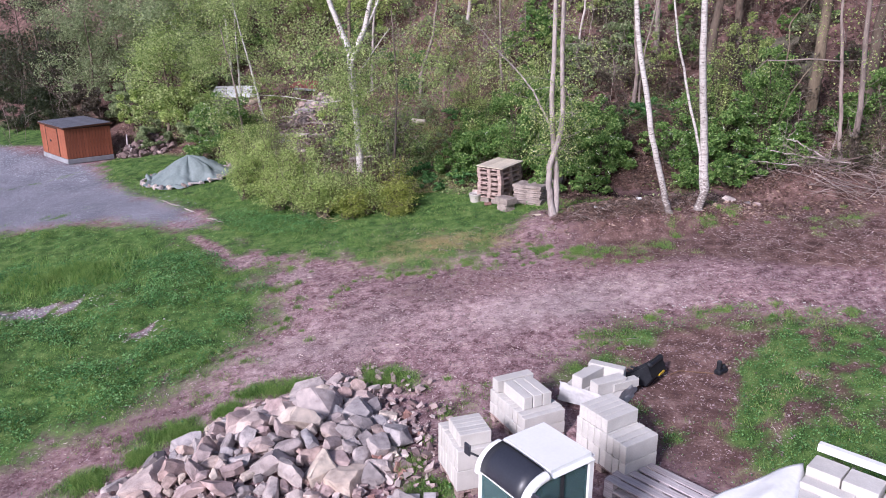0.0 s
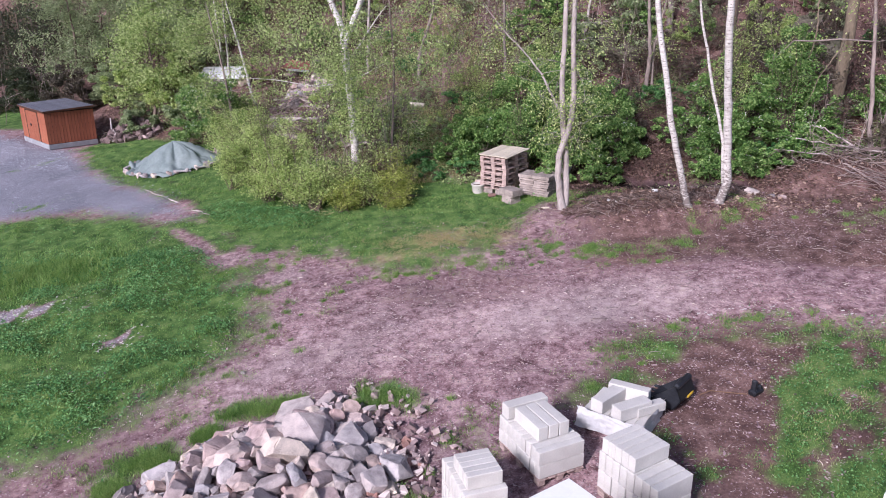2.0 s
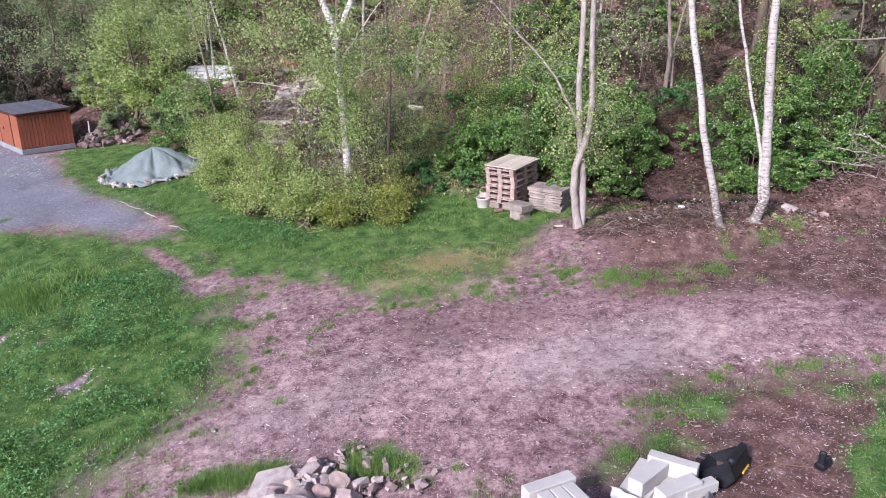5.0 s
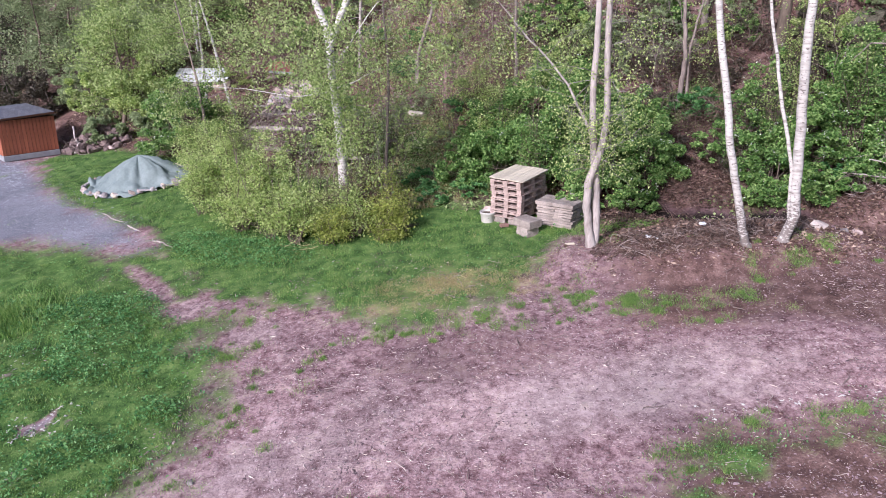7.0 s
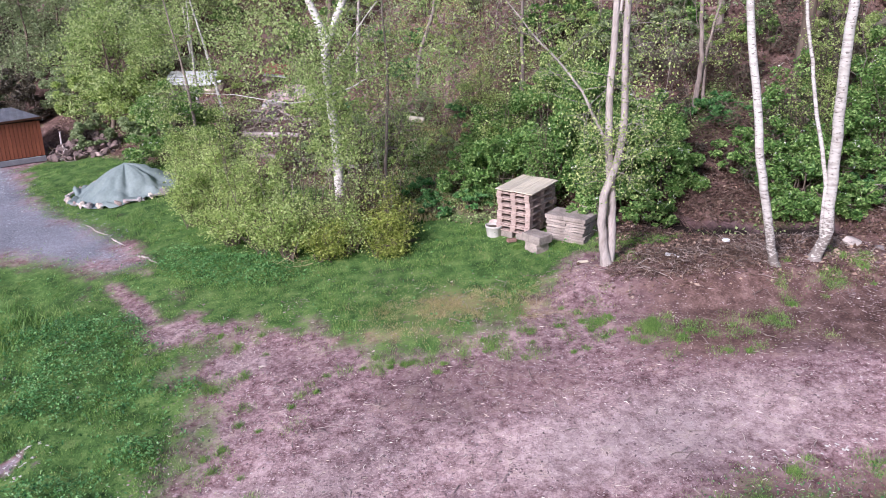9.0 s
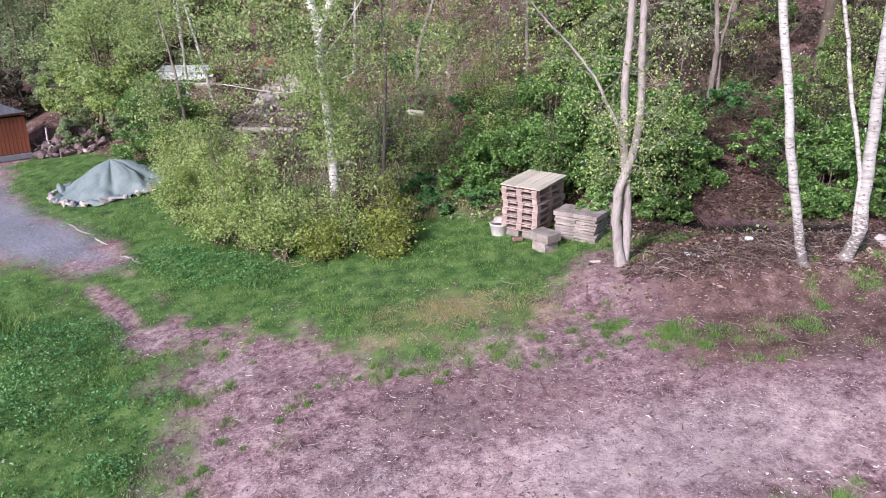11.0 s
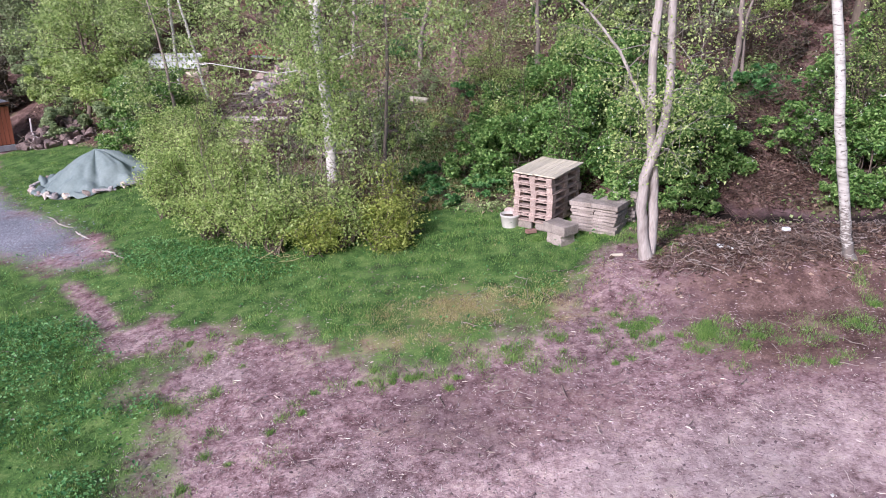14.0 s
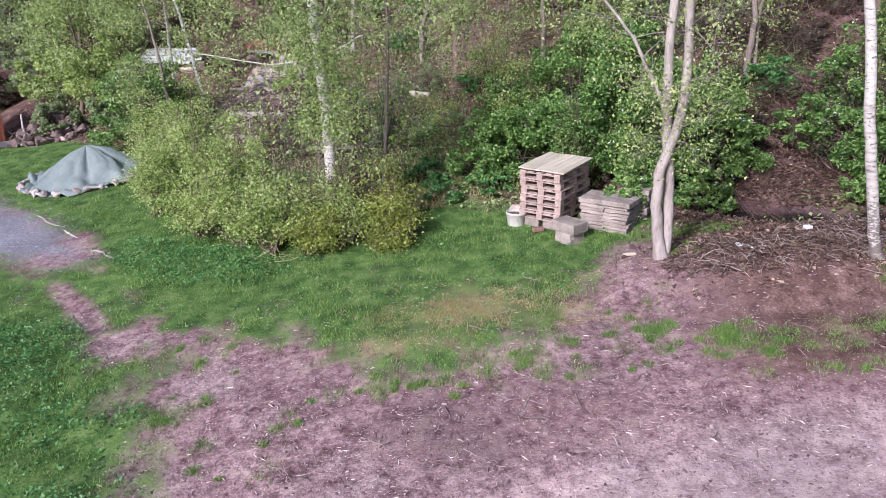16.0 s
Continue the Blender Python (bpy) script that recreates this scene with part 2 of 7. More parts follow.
M_WHITEBOARD = rough_mat("white_painted_boards", (0.42, 0.42, 0.43), (0.74, 0.74, 0.75), 3, 20, 0.7, 0.3)
M_POT = rough_mat("off_white_plastic_pot", (0.4, 0.37, 0.35), (0.55, 0.52, 0.49), 4, 30, 0.6, 0.1)
M_BLUEGREY = rough_mat("blue_grey_plastic", (0.35, 0.4, 0.45), (0.5, 0.55, 0.6), 4, 30, 0.5, 0.2)
M_ORANGE = rough_mat("rusty_orange_hose", (0.13, 0.075, 0.045), (0.2, 0.12, 0.075), 6, 30, 0.8, 0.1)


def granite_mat():
    m, n, l, b = shader("broken_granite", 0.9, 0.0, 0.2)
    info = n.new("ShaderNodeObjectInfo")
    base = ramp(n, l, info.outputs["Random"], [(0.0, (0.22, 0.2, 0.21)), (0.1, (0.38, 0.34, 0.34)), (0.28, (0.46, 0.35, 0.345)), (0.46, (0.56, 0.46, 0.43)), (0.6, (0.42, 0.4, 0.42)), (0.72, (0.53, 0.46, 0.44)), (0.86, (0.66, 0.57, 0.49)), (1.0, (0.42, 0.29, 0.28))])
    a = noise_node(n, l, 3.0, 4)
    f = noise_node(n, l, 45, 5)
    k = math_node(n, l, "ADD", math_node(n, l, "MULTIPLY", a.outputs["Fac"], 0.6), math_node(n, l, "MULTIPLY", f.outputs["Fac"], 0.4))
    tone = ramp(n, l, k, [(0.34, (0.52, 0.49, 0.5)), (0.5, (0.88, 0.86, 0.85)), (0.66, (1.18, 1.14, 1.11))])
    l.new(mixc(n, l, 1.0, base, tone, "MULTIPLY"), b.inputs["Base Color"])
    bump(n, l, b, k, 0.7, 0.035)
    return m


def birch_mat():
    m, n, l, b = shader("white_birch_bark", 0.8, 0.0, 0.25)
    co = n.new("ShaderNodeTexCoord").outputs["Object"]
    bands = noise_node(n, l, 4.0, 3, co, (1.2, 1.2, 5.0))
    marks = noise_node(n, l, 15.0, 4, co, (1.0, 1.0, 2.6))
    c = ramp(n, l, bands.outputs["Fac"], [(0.3, (0.33, 0.29, 0.275)), (0.5, (0.54, 0.505, 0.485)), (0.8, (0.65, 0.62, 0.6))])
    k = ramp(n, l, marks.outputs["Fac"], [(0.6, (0, 0, 0)), (0.66, (1, 1, 1))])
    sep = n.new("ShaderNodeSeparateXYZ")
    l.new(co, sep.inputs[0])
    low = n.new("ShaderNodeMapRange")
    low.inputs["From Min"].default_value, low.inputs["From Max"].default_value = 0.2, 1.3
    low.inputs["To Min"].default_value, low.inputs["To Max"].default_value = 0.22, -0.03
    l.new(sep.outputs["Z"], low.inputs["Value"])
    foot = ramp(n, l, math_node(n, l, "ADD", marks.outputs["Fac"], low.outputs["Result"]), [(0.58, (0, 0, 0)), (0.68, (1, 1, 1))])
    c = mixc(n, l, k, c, (0.1, 0.085, 0.08))
    c = mixc(n, l, foot, c, (0.2, 0.17, 0.16))
    l.new(c, b.inputs["Base Color"])
    bump(n, l, b, marks.outputs["Fac"], 0.4, 0.01)
    return m


def glass_mat():
    m, n, l, b = shader("tinted_cab_glass", 0.05, 0.0, 0.5)
    b.inputs["Base Color"].default_value = (0.22, 0.36, 0.37, 1)
    b.inputs["Transmission Weight"].default_value = 0.75
    b.inputs["IOR"].default_value = 1.1
    return m


M_GRANITE, M_BIRCH, M_GLASS = granite_mat(), birch_mat(), glass_mat()


# ---- mesh helpers ----
def mesh_np(name, verts, faces, material, smooth=False):
    """A mesh from arrays: faces all have the same number of corners."""
    verts, faces = np.asarray(verts, np.float32), np.asarray(faces, np.int32)
    me = bpy.data.meshes.new(name)
    k = faces.shape[1]
    me.vertices.add(len(verts))
    me.vertices.foreach_set("co", verts.ravel())
    me.loops.add(faces.size)
    me.loops.foreach_set("vertex_index", faces.ravel())
    me.polygons.add(len(faces))
    me.polygons.foreach_set("loop_start", np.arange(0, faces.size, k, dtype=np.int32))
    me.polygons.foreach_set("use_smooth", np.full(len(faces), smooth))
    me.update(calc_edges=True)
    me.materials.append(material)
    return me


def mesh_bm(name, bm, material, smooth=False):
    me = bpy.data.meshes.new(name)
    bmesh.ops.recalc_face_normals(bm, faces=bm.faces)
    bm.to_mesh(me)
    bm.free()
    if smooth:
        me.polygons.foreach_set("use_smooth", np.full(len(me.polygons), True))
    me.materials.append(material)
    return me


def part(name, me, parent, label="", m=None):
    ob = new(name, me)
    ob.parent = parent
    if m is not None:
        ob.matrix_basis = m
    return tagged(ob, label)


def thing(name, m, label, category, group="", kind="", data=None):
    ob = new(name, data)
    ob.matrix_basis = m
    return tagged(ob, label, category, group, kind)


def add_box(bm, c, s, turn=0.0, bev=0.0):
    r = bmesh.ops.create_cube(bm, size=1.0, matrix=pose(*c, 0, 0, turn) @ Matrix.Diagonal((*s, 1)))
    if bev:
        es = list({e for v in r["verts"] for e in v.link_edges})
        bmesh.ops.bevel(bm, geom=es, offset=bev, segments=1, affect="EDGES")


def box_mesh(name, s, material, bev=0.01, c=(0, 0, 0)):
    bm = bmesh.new()
    add_box(bm, c, s, 0, bev)
    return mesh_bm(name, bm, material)


def tubes(paths, sides=6):
    """Tapered tubes: each path is (points n x 3, radii n). Returns verts, quads."""
    V, Fc, off = [], [], 0
    ang = np.linspace(0, 2 * np.pi, sides, endpoint=False)
    for P, R in paths:
        P, R = np.asarray(P, float), np.asarray(R, float)
        T = np.gradient(P, axis=0)
        T /= np.linalg.norm(T, axis=1, keepdims=True) + 1e-9
        ref = np.array([1.0, 0, 0]) if abs(T[0, 0]) < 0.8 else np.array([0, 1.0, 0])
        A = np.cross(T, ref)
        A /= np.linalg.norm(A, axis=1, keepdims=True) + 1e-9
        B = np.cross(T, A)
        ring = P[:, None] + R[:, None, None] * (A[:, None] * np.cos(ang)[None, :, None] + B[:, None] * np.sin(ang)[None, :, None])
        n = len(P)
        V.append(ring.reshape(-1, 3))
        i = np.arange(n - 1)[:, None] * sides + np.arange(sides)[None]
        j = np.arange(n - 1)[:, None] * sides + (np.arange(sides)[None] + 1) % sides
        Fc.append(np.stack([i, j, j + sides, i + sides], -1).reshape(-1, 4) + off)
        off += n * sides
    return np.concatenate(V), np.concatenate(Fc)


def wander(p0, p1, n, amp, g):
    """A crooked line from p0 to p1."""
    t = np.linspace(0, 1, n)[:, None]
    P = np.asarray(p0) * (1 - t) + np.asarray(p1) * t
    w = g.normal(0, amp, (n, 3)).cumsum(0)
    w -= w[0] + (w[-1] - w[0]) * t
    return P + w


def leaves(C, size, g, up=0.5, droop=0.0):
    """Folded diamond leaves round the centres C. Returns verts, quads."""
    n = len(C)
    N = g.normal(0, 1, (n, 3))
    N[:, 2] = np.abs(N[:, 2]) + up
    N /= np.linalg.norm(N, axis=1, keepdims=True)
    D = np.cross(N, g.normal(0, 1, (n, 3)))
    D[:, 2] -= droop
    D /= np.linalg.norm(D, axis=1, keepdims=True)
    S = np.cross(N, D)
    L = (size * g.uniform(0.65, 1.35, n))[:, None]
    W = L * g.uniform(0.5, 0.75, n)[:, None]
    fold = N * L * g.uniform(0.05, 0.25, n)[:, None]
    V = np.stack([C - D * L * 0.5, C + S * W * 0.5 + fold, C + D * L * 0.5, C - S * W * 0.5 + fold], 1).reshape(-1, 3)
    return V, np.arange(4 * n).reshape(n, 4)


# ---- the lie of the land ----
def lattice(ix, iy, seed):
    h = (ix * 374761393 + iy * 668265263 + seed * 974711) & 0xFFFFFFFF
    h = ((h ^ (h >> 13)) * 1274126177) & 0xFFFFFFFF
    return ((h ^ (h >> 16)) & 0xFFFF) / 65535.0


def vnoise(x, y, scale, seed=0):
    x, y = np.asarray(x, float) * scale, np.asarray(y, float) * scale
    ix, iy = np.floor(x).astype(np.int64), np.floor(y).astype(np.int64)
    fx, fy = x - ix, y - iy
    fx, fy = fx * fx * (3 - 2 * fx), fy * fy * (3 - 2 * fy)
    a, b = lattice(ix, iy, seed), lattice(ix + 1, iy, seed)
    c, d = lattice(ix, iy + 1, seed), lattice(ix + 1, iy + 1, seed)
    return (a * (1 - fx) + b * fx) * (1 - fy) + (c * (1 - fx) + d * fx) * fy


def fbm(x, y, scale, seed=0):
    return 0.55 * vnoise(x, y, scale, seed) + 0.28 * vnoise(x, y, scale * 2.1, seed + 1) + 0.17 * vnoise(x, y, scale * 4.3, seed + 2)


def within(poly, x, y):
    """Distance to the polygon's edge: positive inside, negative outside."""
    x, y = np.asarray(x, float), np.asarray(y, float)
    best = np.full(x.shape, 1e9)
    odd = np.zeros(x.shape, bool)
    for (x0, y0), (x1, y1) in zip(poly, poly[1:] + poly[:1]):
        dx, dy = x1 - x0, y1 - y0
        t = np.clip(((x - x0) * dx + (y - y0) * dy) / (dx * dx + dy * dy), 0, 1)
        best = np.minimum(best, np.hypot(x - x0 - t * dx, y - y0 - t * dy))
        cross = (y0 > y) != (y1 > y)
        odd ^= cross & (x < dx * (y - y0) / (dy if dy else 1e-9) + x0)
    return np.where(odd, best, -best)


def blob(x, y, cx, cy, rx, ry, turn=0.0):
    c, s = math.cos(radians(turn)), math.sin(radians(turn))
    u, v = (x - cx) * c + (y - cy) * s, -(x - cx) * s + (y - cy) * c
    return 1 - np.hypot(u / rx, v / ry)


ROCKS = [(-5.15, 9.5), (-4.25, 10.45), (-3.6, 11.2), (-2.6, 11.55), (-1.75, 12.1), (-1.2, 11.2), (-0.4, 10.2), (-0.7, 9.4), (-1.5, 8.3), (-3.2, 7.2), (-5.2, 8.0)]
LAWN = [(-14.6, 30.4), (-13.3, 28.2), (-12.4, 26.8), (-11.2, 25.5), (-9.8, 24.4), (-8.2, 22.8), (-7.5, 21.9), (-6.9, 20.9), (-6.0, 19.7), (-5.3, 18.9), (-4.6, 18.5), (-3.5, 17.95), (-2.35, 17.55), (-1.5, 16.8), (-0.9, 16.5), (0.1, 16.9), (0.9, 17.25), (1.7, 18.3), (2.3, 19.3), (3.0, 20.0), (3.9, 20.4), (1.0, 24.0), (-6, 28), (-9, 31), (-14.2, 32.0)]
LEFTGREEN = [(-60, 9), (-7.6, 10.3), (-6.4, 11.1), (-5.1, 12.1), (-4.3, 13.2), (-3.8, 14.4), (-3.9, 15.3), (-4.0, 16.1), (-4.8, 17.2), (-5.6, 18.2), (-6.3, 19.0), (-7.1, 19.95), (-8.2, 21.2), (-9.2, 22.1), (-10.8, 22.7), (-14.3, 22.5), (-60, 19)]
RIGHTGREEN = [(2.0, 11.5), (3.3, 13.2), (4.6, 13.3), (5.7, 13.2), (8.1, 12.3), (30, 9), (30, -8), (4.5, 2), (3.9, 8.2), (2.9, 9.8)]
DRIVE = [(-70, 24), (-14.3, 22.7), (-12.8, 23.0), (-10.8, 23.1), (-8.8, 21.9), (-7.2, 21.6), (-8.4, 23.2), (-9.8, 24.5), (-11.3, 25.7), (-12.6, 27.1), (-13.6, 28.6), (-14.9, 30.4), (-16.0, 31.3), (-19.1, 33.8), (-22.1, 36.4), (-70, 52)]


DITCH = [(4.5, 21.1), (5.0, 20.7), (5.6, 20.3), (6.3, 20.1), (7.0, 19.9), (7.6, 19.75)]


def off_line(line, x, y):
    """Distance to a polyline."""
    best = np.full(np.shape(x), 1e9)
    for (x0, y0), (x1, y1) in zip(line, line[1:]):
        dx, dy = x1 - x0, y1 - y0
        t = np.clip(((x - x0) * dx + (y - y0) * dy) / (dx * dx + dy * dy), 0, 1)
        best = np.minimum(best, np.hypot(x - x0 - t * dx, y - y0 - t * dy))
    return best


def d_near(x, y):
    """How far into the rough bank behind the twig heap."""
    return blob(x, y, 6.4, 21.2, 2.6, 1.3, -15) * 2.5


def height(x, y):
    x, y = np.asarray(x, float), np.asarray(y, float)
    xc, yc = np.clip(x, -45, 22), np.clip(y, -12, 60)
    z = -1.488 + 0.104 * xc + 0.095 * yc
    toe = 22.5 - np.where(xc < 0, 0.75, 0.35) * xc
    d = np.clip((y - toe) / np.where(xc < 0, 1.25, 1.06), 0, 46)
    hill = np.where(d < 15, 0.22 * d + 0.03 * d * d, 10.05 + 1.1 * (d - 15))
    rough = np.clip(d / 5, 0, 1)
    z = z + hill + rough * (fbm(x, y, 0.35, 5) - 0.5) * 1.1 + rough * (fbm(x, y, 1.3, 9) - 0.5) * 0.35
    z = z + 0.3 * (fbm(x, y, 1.5, 25) - 0.5) * np.clip(within(LEFTGREEN, x, y) / 0.8, 0, 1) * (x > -16)
    z = z + (fbm(x, y, 0.5, 21) - 0.5) * 0.12 + (fbm(x, y, 3.0, 23) - 0.5) * 0.04
    pad = np.clip(blob(x, y, -16.5, 33.2, 3.0, 2.6, -45) * 3, 0, 1)
    z = z * (1 - pad) - 0.22 * pad
    z = z + 0.42 * np.clip(within(ROCKS, x, y) / 1.5, 0, 1)
    z = z + 0.14 * np.clip(blob(x, y, 4.5, 18.3, 1.7, 0.7, -8), 0, 1) + 0.27 * np.clip(blob(x, y, 4.8, 18.45, 3.4, 1.35) * 2.2, 0, 1) + 0.5 * np.clip(blob(x, y, 9.6, 19.4, 1.8, 0.9), 0, 1)
    z = z - 0.3 * np.exp(-(off_line(DITCH, x, y) / 0.3) ** 2) + 0.3 * np.clip(d_near(x, y), 0, 1) * (fbm(x, y, 2.4, 27) - 0.5)
    return z


TX, TY = np.arange(-32, 22, 0.1), np.arange(-2, 52, 0.1)
TABLE = height(*np.meshgrid(TX, TY))


def gz(x, y):
    """The ground's height at one place, from a fine table."""
    u, w = (x + 32) * 10, (y + 2) * 10
    i, j = int(u), int(w)
    u, w = u - i, w - j
    return float((TABLE[j, i] * (1 - u) + TABLE[j, i + 1] * u) * (1 - w) + (TABLE[j + 1, i] * (1 - u) + TABLE[j + 1, i + 1] * u) * w)


def masks(x, y):
    wob = (fbm(x, y, 0.9, 31) - 0.5) * 1.3
    rag = (fbm(x, y, 2.2, 33) - 0.5) * 1.4
    soft = lambda d, w=0.35: np.clip(0.5 + d / (2 * w), 0, 1)
    toe = 22.5 - np.where(x < 0, 0.75, 0.35) * x
    hill = soft((y - toe) / 1.1 + wob, 0.6)
    right = soft(np.minimum(x - 3.0, y - 19.3) + wob, 0.5)
    # dark litter brown grows towards the right and back, and round the twig heap
    darker_right = 0.95 * np.clip((x - 2.1) / 2.0, 0, 1) * np.clip((y - 15.1 + 0.4 * np.clip(x - 6, 0, 5)) / 1.0, 0, 1) * (0.5 + fbm(x, y, 0.7, 35)) + 0.9 * np.clip(blob(x, y, 4.9, 18.9, 2.3, 0.95, -5) * 2, 0, 1)
    field = within(RIGHTGREEN, x, y)
    leafy = np.maximum.reduce([hill, right, darker_right, 0.8 * soft(field + wob * 0.5, 0.6)])
    leafy = np.maximum(leafy, 0.4 * np.clip(np.maximum(blob(x, y, 0.3, 15.5, 2.6, 1.3) * 2, blob(x, y, -6.0, 10.8, 3.2, 1.5, 38) * 2), 0, 1))
    leafy = leafy * (1 - 0.5 * np.clip(blob(x, y, -0.3, 26.2, 2.6, 5.5) * 1.8, 0, 1) * np.clip(fbm(x, y, 1.3, 36) * 2.4 - 0.5, 0, 1))
    lawn = soft(within(LAWN, x, y) + wob * 0.5 + rag * 0.9 - 0.05, 0.5) * np.clip(1.2 - 1.6 * np.clip(fbm(x, y, 0.8, 37) - 0.5, 0, 1) - 0.5 * np.clip(fbm(x, y, 2.5, 38) - 0.55, 0, 1), 0, 1)
    left = soft(within(LEFTGREEN, x, y) + wob * 0.4 + rag * 0.7 + 0.1, 0.8) * np.clip(1.15 - 1.6 * np.clip(fbm(x, y, 0.9, 39) - 0.55, 0, 1), 0, 1)
    bare = np.clip(np.maximum(blob(x, y, -9.7, 16.3, 2.2, 0.65, 6), 0.8 * blob(x, y, -6.55, 14.8, 0.75, 0.5, 20)) * 1.3, 0, 1)
    bare = np.clip((fbm(x, y, 2.8, 47) - 0.66 + 0.33 * bare) * 5, 0, 1) * (bare > 0)
    left = left * (1 - 0.9 * bare)
    rg = soft(field + wob * 0.5 + rag * 0.3, 0.5) * np.clip(0.36 + 0.5 * np.clip((x - 4.6) * 0.8, 0, 1) * np.clip((12.3 - y) / 0.8, 0, 1) - 0.5 * np.clip(blob(x, y, 4.1, 10.6, 1.0, 0.8) * 2, 0, 1) + 0.55 * np.exp(-((field - 0.35) / 0.4) ** 2) * np.clip((x - 3.6) / 2, 0, 1) + rag * 0.5 + (fbm(x, y, 1.1, 51) - 0.5) * 2.8 + np.clip((x - 4.2) * 0.2, 0, 0.6), 0, 1)
    join = np.clip(blob(x, y, -6.6, 19.7, 2.6, 1.0, -50) * 2.2 + rag * 0.5, 0, 0.85)
    bits = join
    for cx, cy, rx, ry, a, most in ((6.6, 17.6, 1.0, 0.5, 20, 0.22), (4.7, 16.5, 1.1, 0.6, 10, 0.2), (3.4, 16.5, 0.6, 0.4, 0, 0.3), (-0.9, 11.9, 0.75, 0.5, 0, 0.75), (-3.4, 11.9, 0.9, 0.35, 25, 0.7), (-4.6, 10.9, 1.2, 0.45, 38, 0.75), (-5.7, 9.8, 1.0, 0.5, 40, 0.75),
                                    (0.35, 10.6, 0.35, 0.9, 0, 0.3), (-0.1, 8.8, 0.7, 0.5, 0, 0.7), (-3.9, 16.2, 0.6, 0.3, -20, 0.45), (-4.5, 17.25, 1.0, 0.5, -35, 0.6), (2.0, 11.4, 0.7, 0.5, 0, 0.5), (-4.6, 12.8, 0.7, 0.25, 30, 0.5), (9.5, 17.0, 1.4, 0.6, 0, 0.32)):
        d = blob(x, y, cx, cy, rx, ry, a)
        bits = np.maximum(bits, np.clip(d * 1.1 + rag * 0.9, 0, most) * (d > -0.4))
    rg = rg * np.clip(1.0 + (fbm(x, y, 3.2, 53) - 0.5) * 3.4, 0, 1)
    behind = soft(2.0 - y + wob * 2, 2.0)
    farleft = soft(np.minimum(np.minimum(-18.0 - x, y - (35.2 + (-18 - x) * 0.35)), 38.6 + (-18 - x) * 0.4 - y) + wob * 0.6, 0.6)
    dry = np.clip(blob(x, y, -0.1, 18.2, 1.6, 0.9), 0, 1)
    grass = np.clip(np.maximum.reduce([lawn * (1 - 0.25 * dry), left, rg, bits, behind, farleft]), 0, 1)
    hillgreen = hill * np.clip((fbm(x, y, 0.45, 61) - 0.5) * 3.2 + -0.25 * np.clip(blob(x, y, -0.3, 26.5, 2.6, 5.5), 0, 1), 0, 1) * np.clip((x + 15) / 3, 0, 1)
    grass = np.maximum(grass * (1 - 0.85 * hill * (1 - farleft)), hillgreen * 0.75)
    gravel = soft(within(DRIVE, x, y) + wob * 0.5 + rag * 0.6 * np.clip((x + 13) / 3, 0, 1), 0.7)
    path = np.clip(blob(x, y, -6.5, 19.5, 2.2, 0.3, -50) * 1.4 + rag * 0.5, 0, 0.8)
    path = np.maximum(path, np.clip(np.maximum(blob(x, y, -5.15, 18.1, 0.75, 0.5, -20), blob(x, y, -3.6, 16.9, 0.85, 0.6, 40)) * 2.2 + rag * 0.3, 0, 1))
    grass = grass * np.sqrt(1 - gravel) * (1 - path)
    gravel = np.maximum(gravel * np.clip(1.05 - 0.12 * np.clip(within([(-9.8, 22), (-6, 20), (-6, 24)], x, y) + 0.6, 0, 1), 0, 1), 0.55 * bare)
    # paler, worn wheel way from the lower left to the right
    ridge = 14.0 + 0.13 * (x - 2) - 0.055 * np.clip(-x - 1, 0, 9) ** 2
    pale = np.exp(-((y - ridge) / 0.85) ** 2) * (0.5 + 0.3 * np.exp(-((x - 3.2) / 2.6) ** 2)) * (0.5 + fbm(x, y, 0.8, 71)) + 0.4 * np.exp(-((y - 15.0 + 0.1 * x) / 0.7) ** 2) * np.clip(fbm(x, y, 0.7, 73) * 2 - 0.6, 0, 1)
    pale = pale + 0.5 * np.clip(blob(x, y, -3.55, 16.85, 0.8, 0.55, 40) * 2, 0, 1) + 0.4 * np.clip(blob(x, y, -5.15, 18.1, 0.7, 0.45, -20) * 2, 0, 1)
    rut = -within(LEFTGREEN, x, y)
    pale = pale + (0.3 * np.exp(-((rut - 1.15) / 0.25) ** 2) + 0.2 * np.exp(-((rut - 2.2) / 0.3) ** 2)) * np.clip((15.5 - y) / 1.5, 0, 1) * (0.4 + fbm(x, y, 0.9, 74))
    pale = pale * np.clip(1.1 - np.clip((x - 3.6) / 2.6, 0, 0.95), 0, 1)
    straw = np.clip(np.clip(blob(x, y, 0.2, 18.0, 2.1, 1.1, 5), 0, 1) * 1.0 + (fbm(x, y, 2.4, 75) - 0.6) * 3.2, 0, 0.75) * (np.abs(x - 0.2) < 2.2) * (np.abs(y - 18) < 1.2) + 0.5 * np.clip(blob(x, y, -1.0, 17.3, 1.5, 0.4, 0) * 2, 0, 1) + lawn * 0.5 * np.clip(fbm(x, y, 1.1, 77) * 2.2 - 0.9, 0, 1) + 0.6 * rg * fbm(x, y, 1.3, 79)
    grass = grass * (1 - 0.35 * np.clip(straw, 0, 1) * (x > -2) * (x < 2.2))
    track_grass = np.clip(1.2 - np.minimum(off_line([(-18.0, 27.6), (-16.5, 28.3), (-15.7, 28.8), (-14.9, 29.6)], x, y) / 0.45, off_line([(-14.5, 23.4), (-12.9, 23.8), (-12.1, 24.4)], x, y) / 0.4) + rag * 0.9, 0, 1)
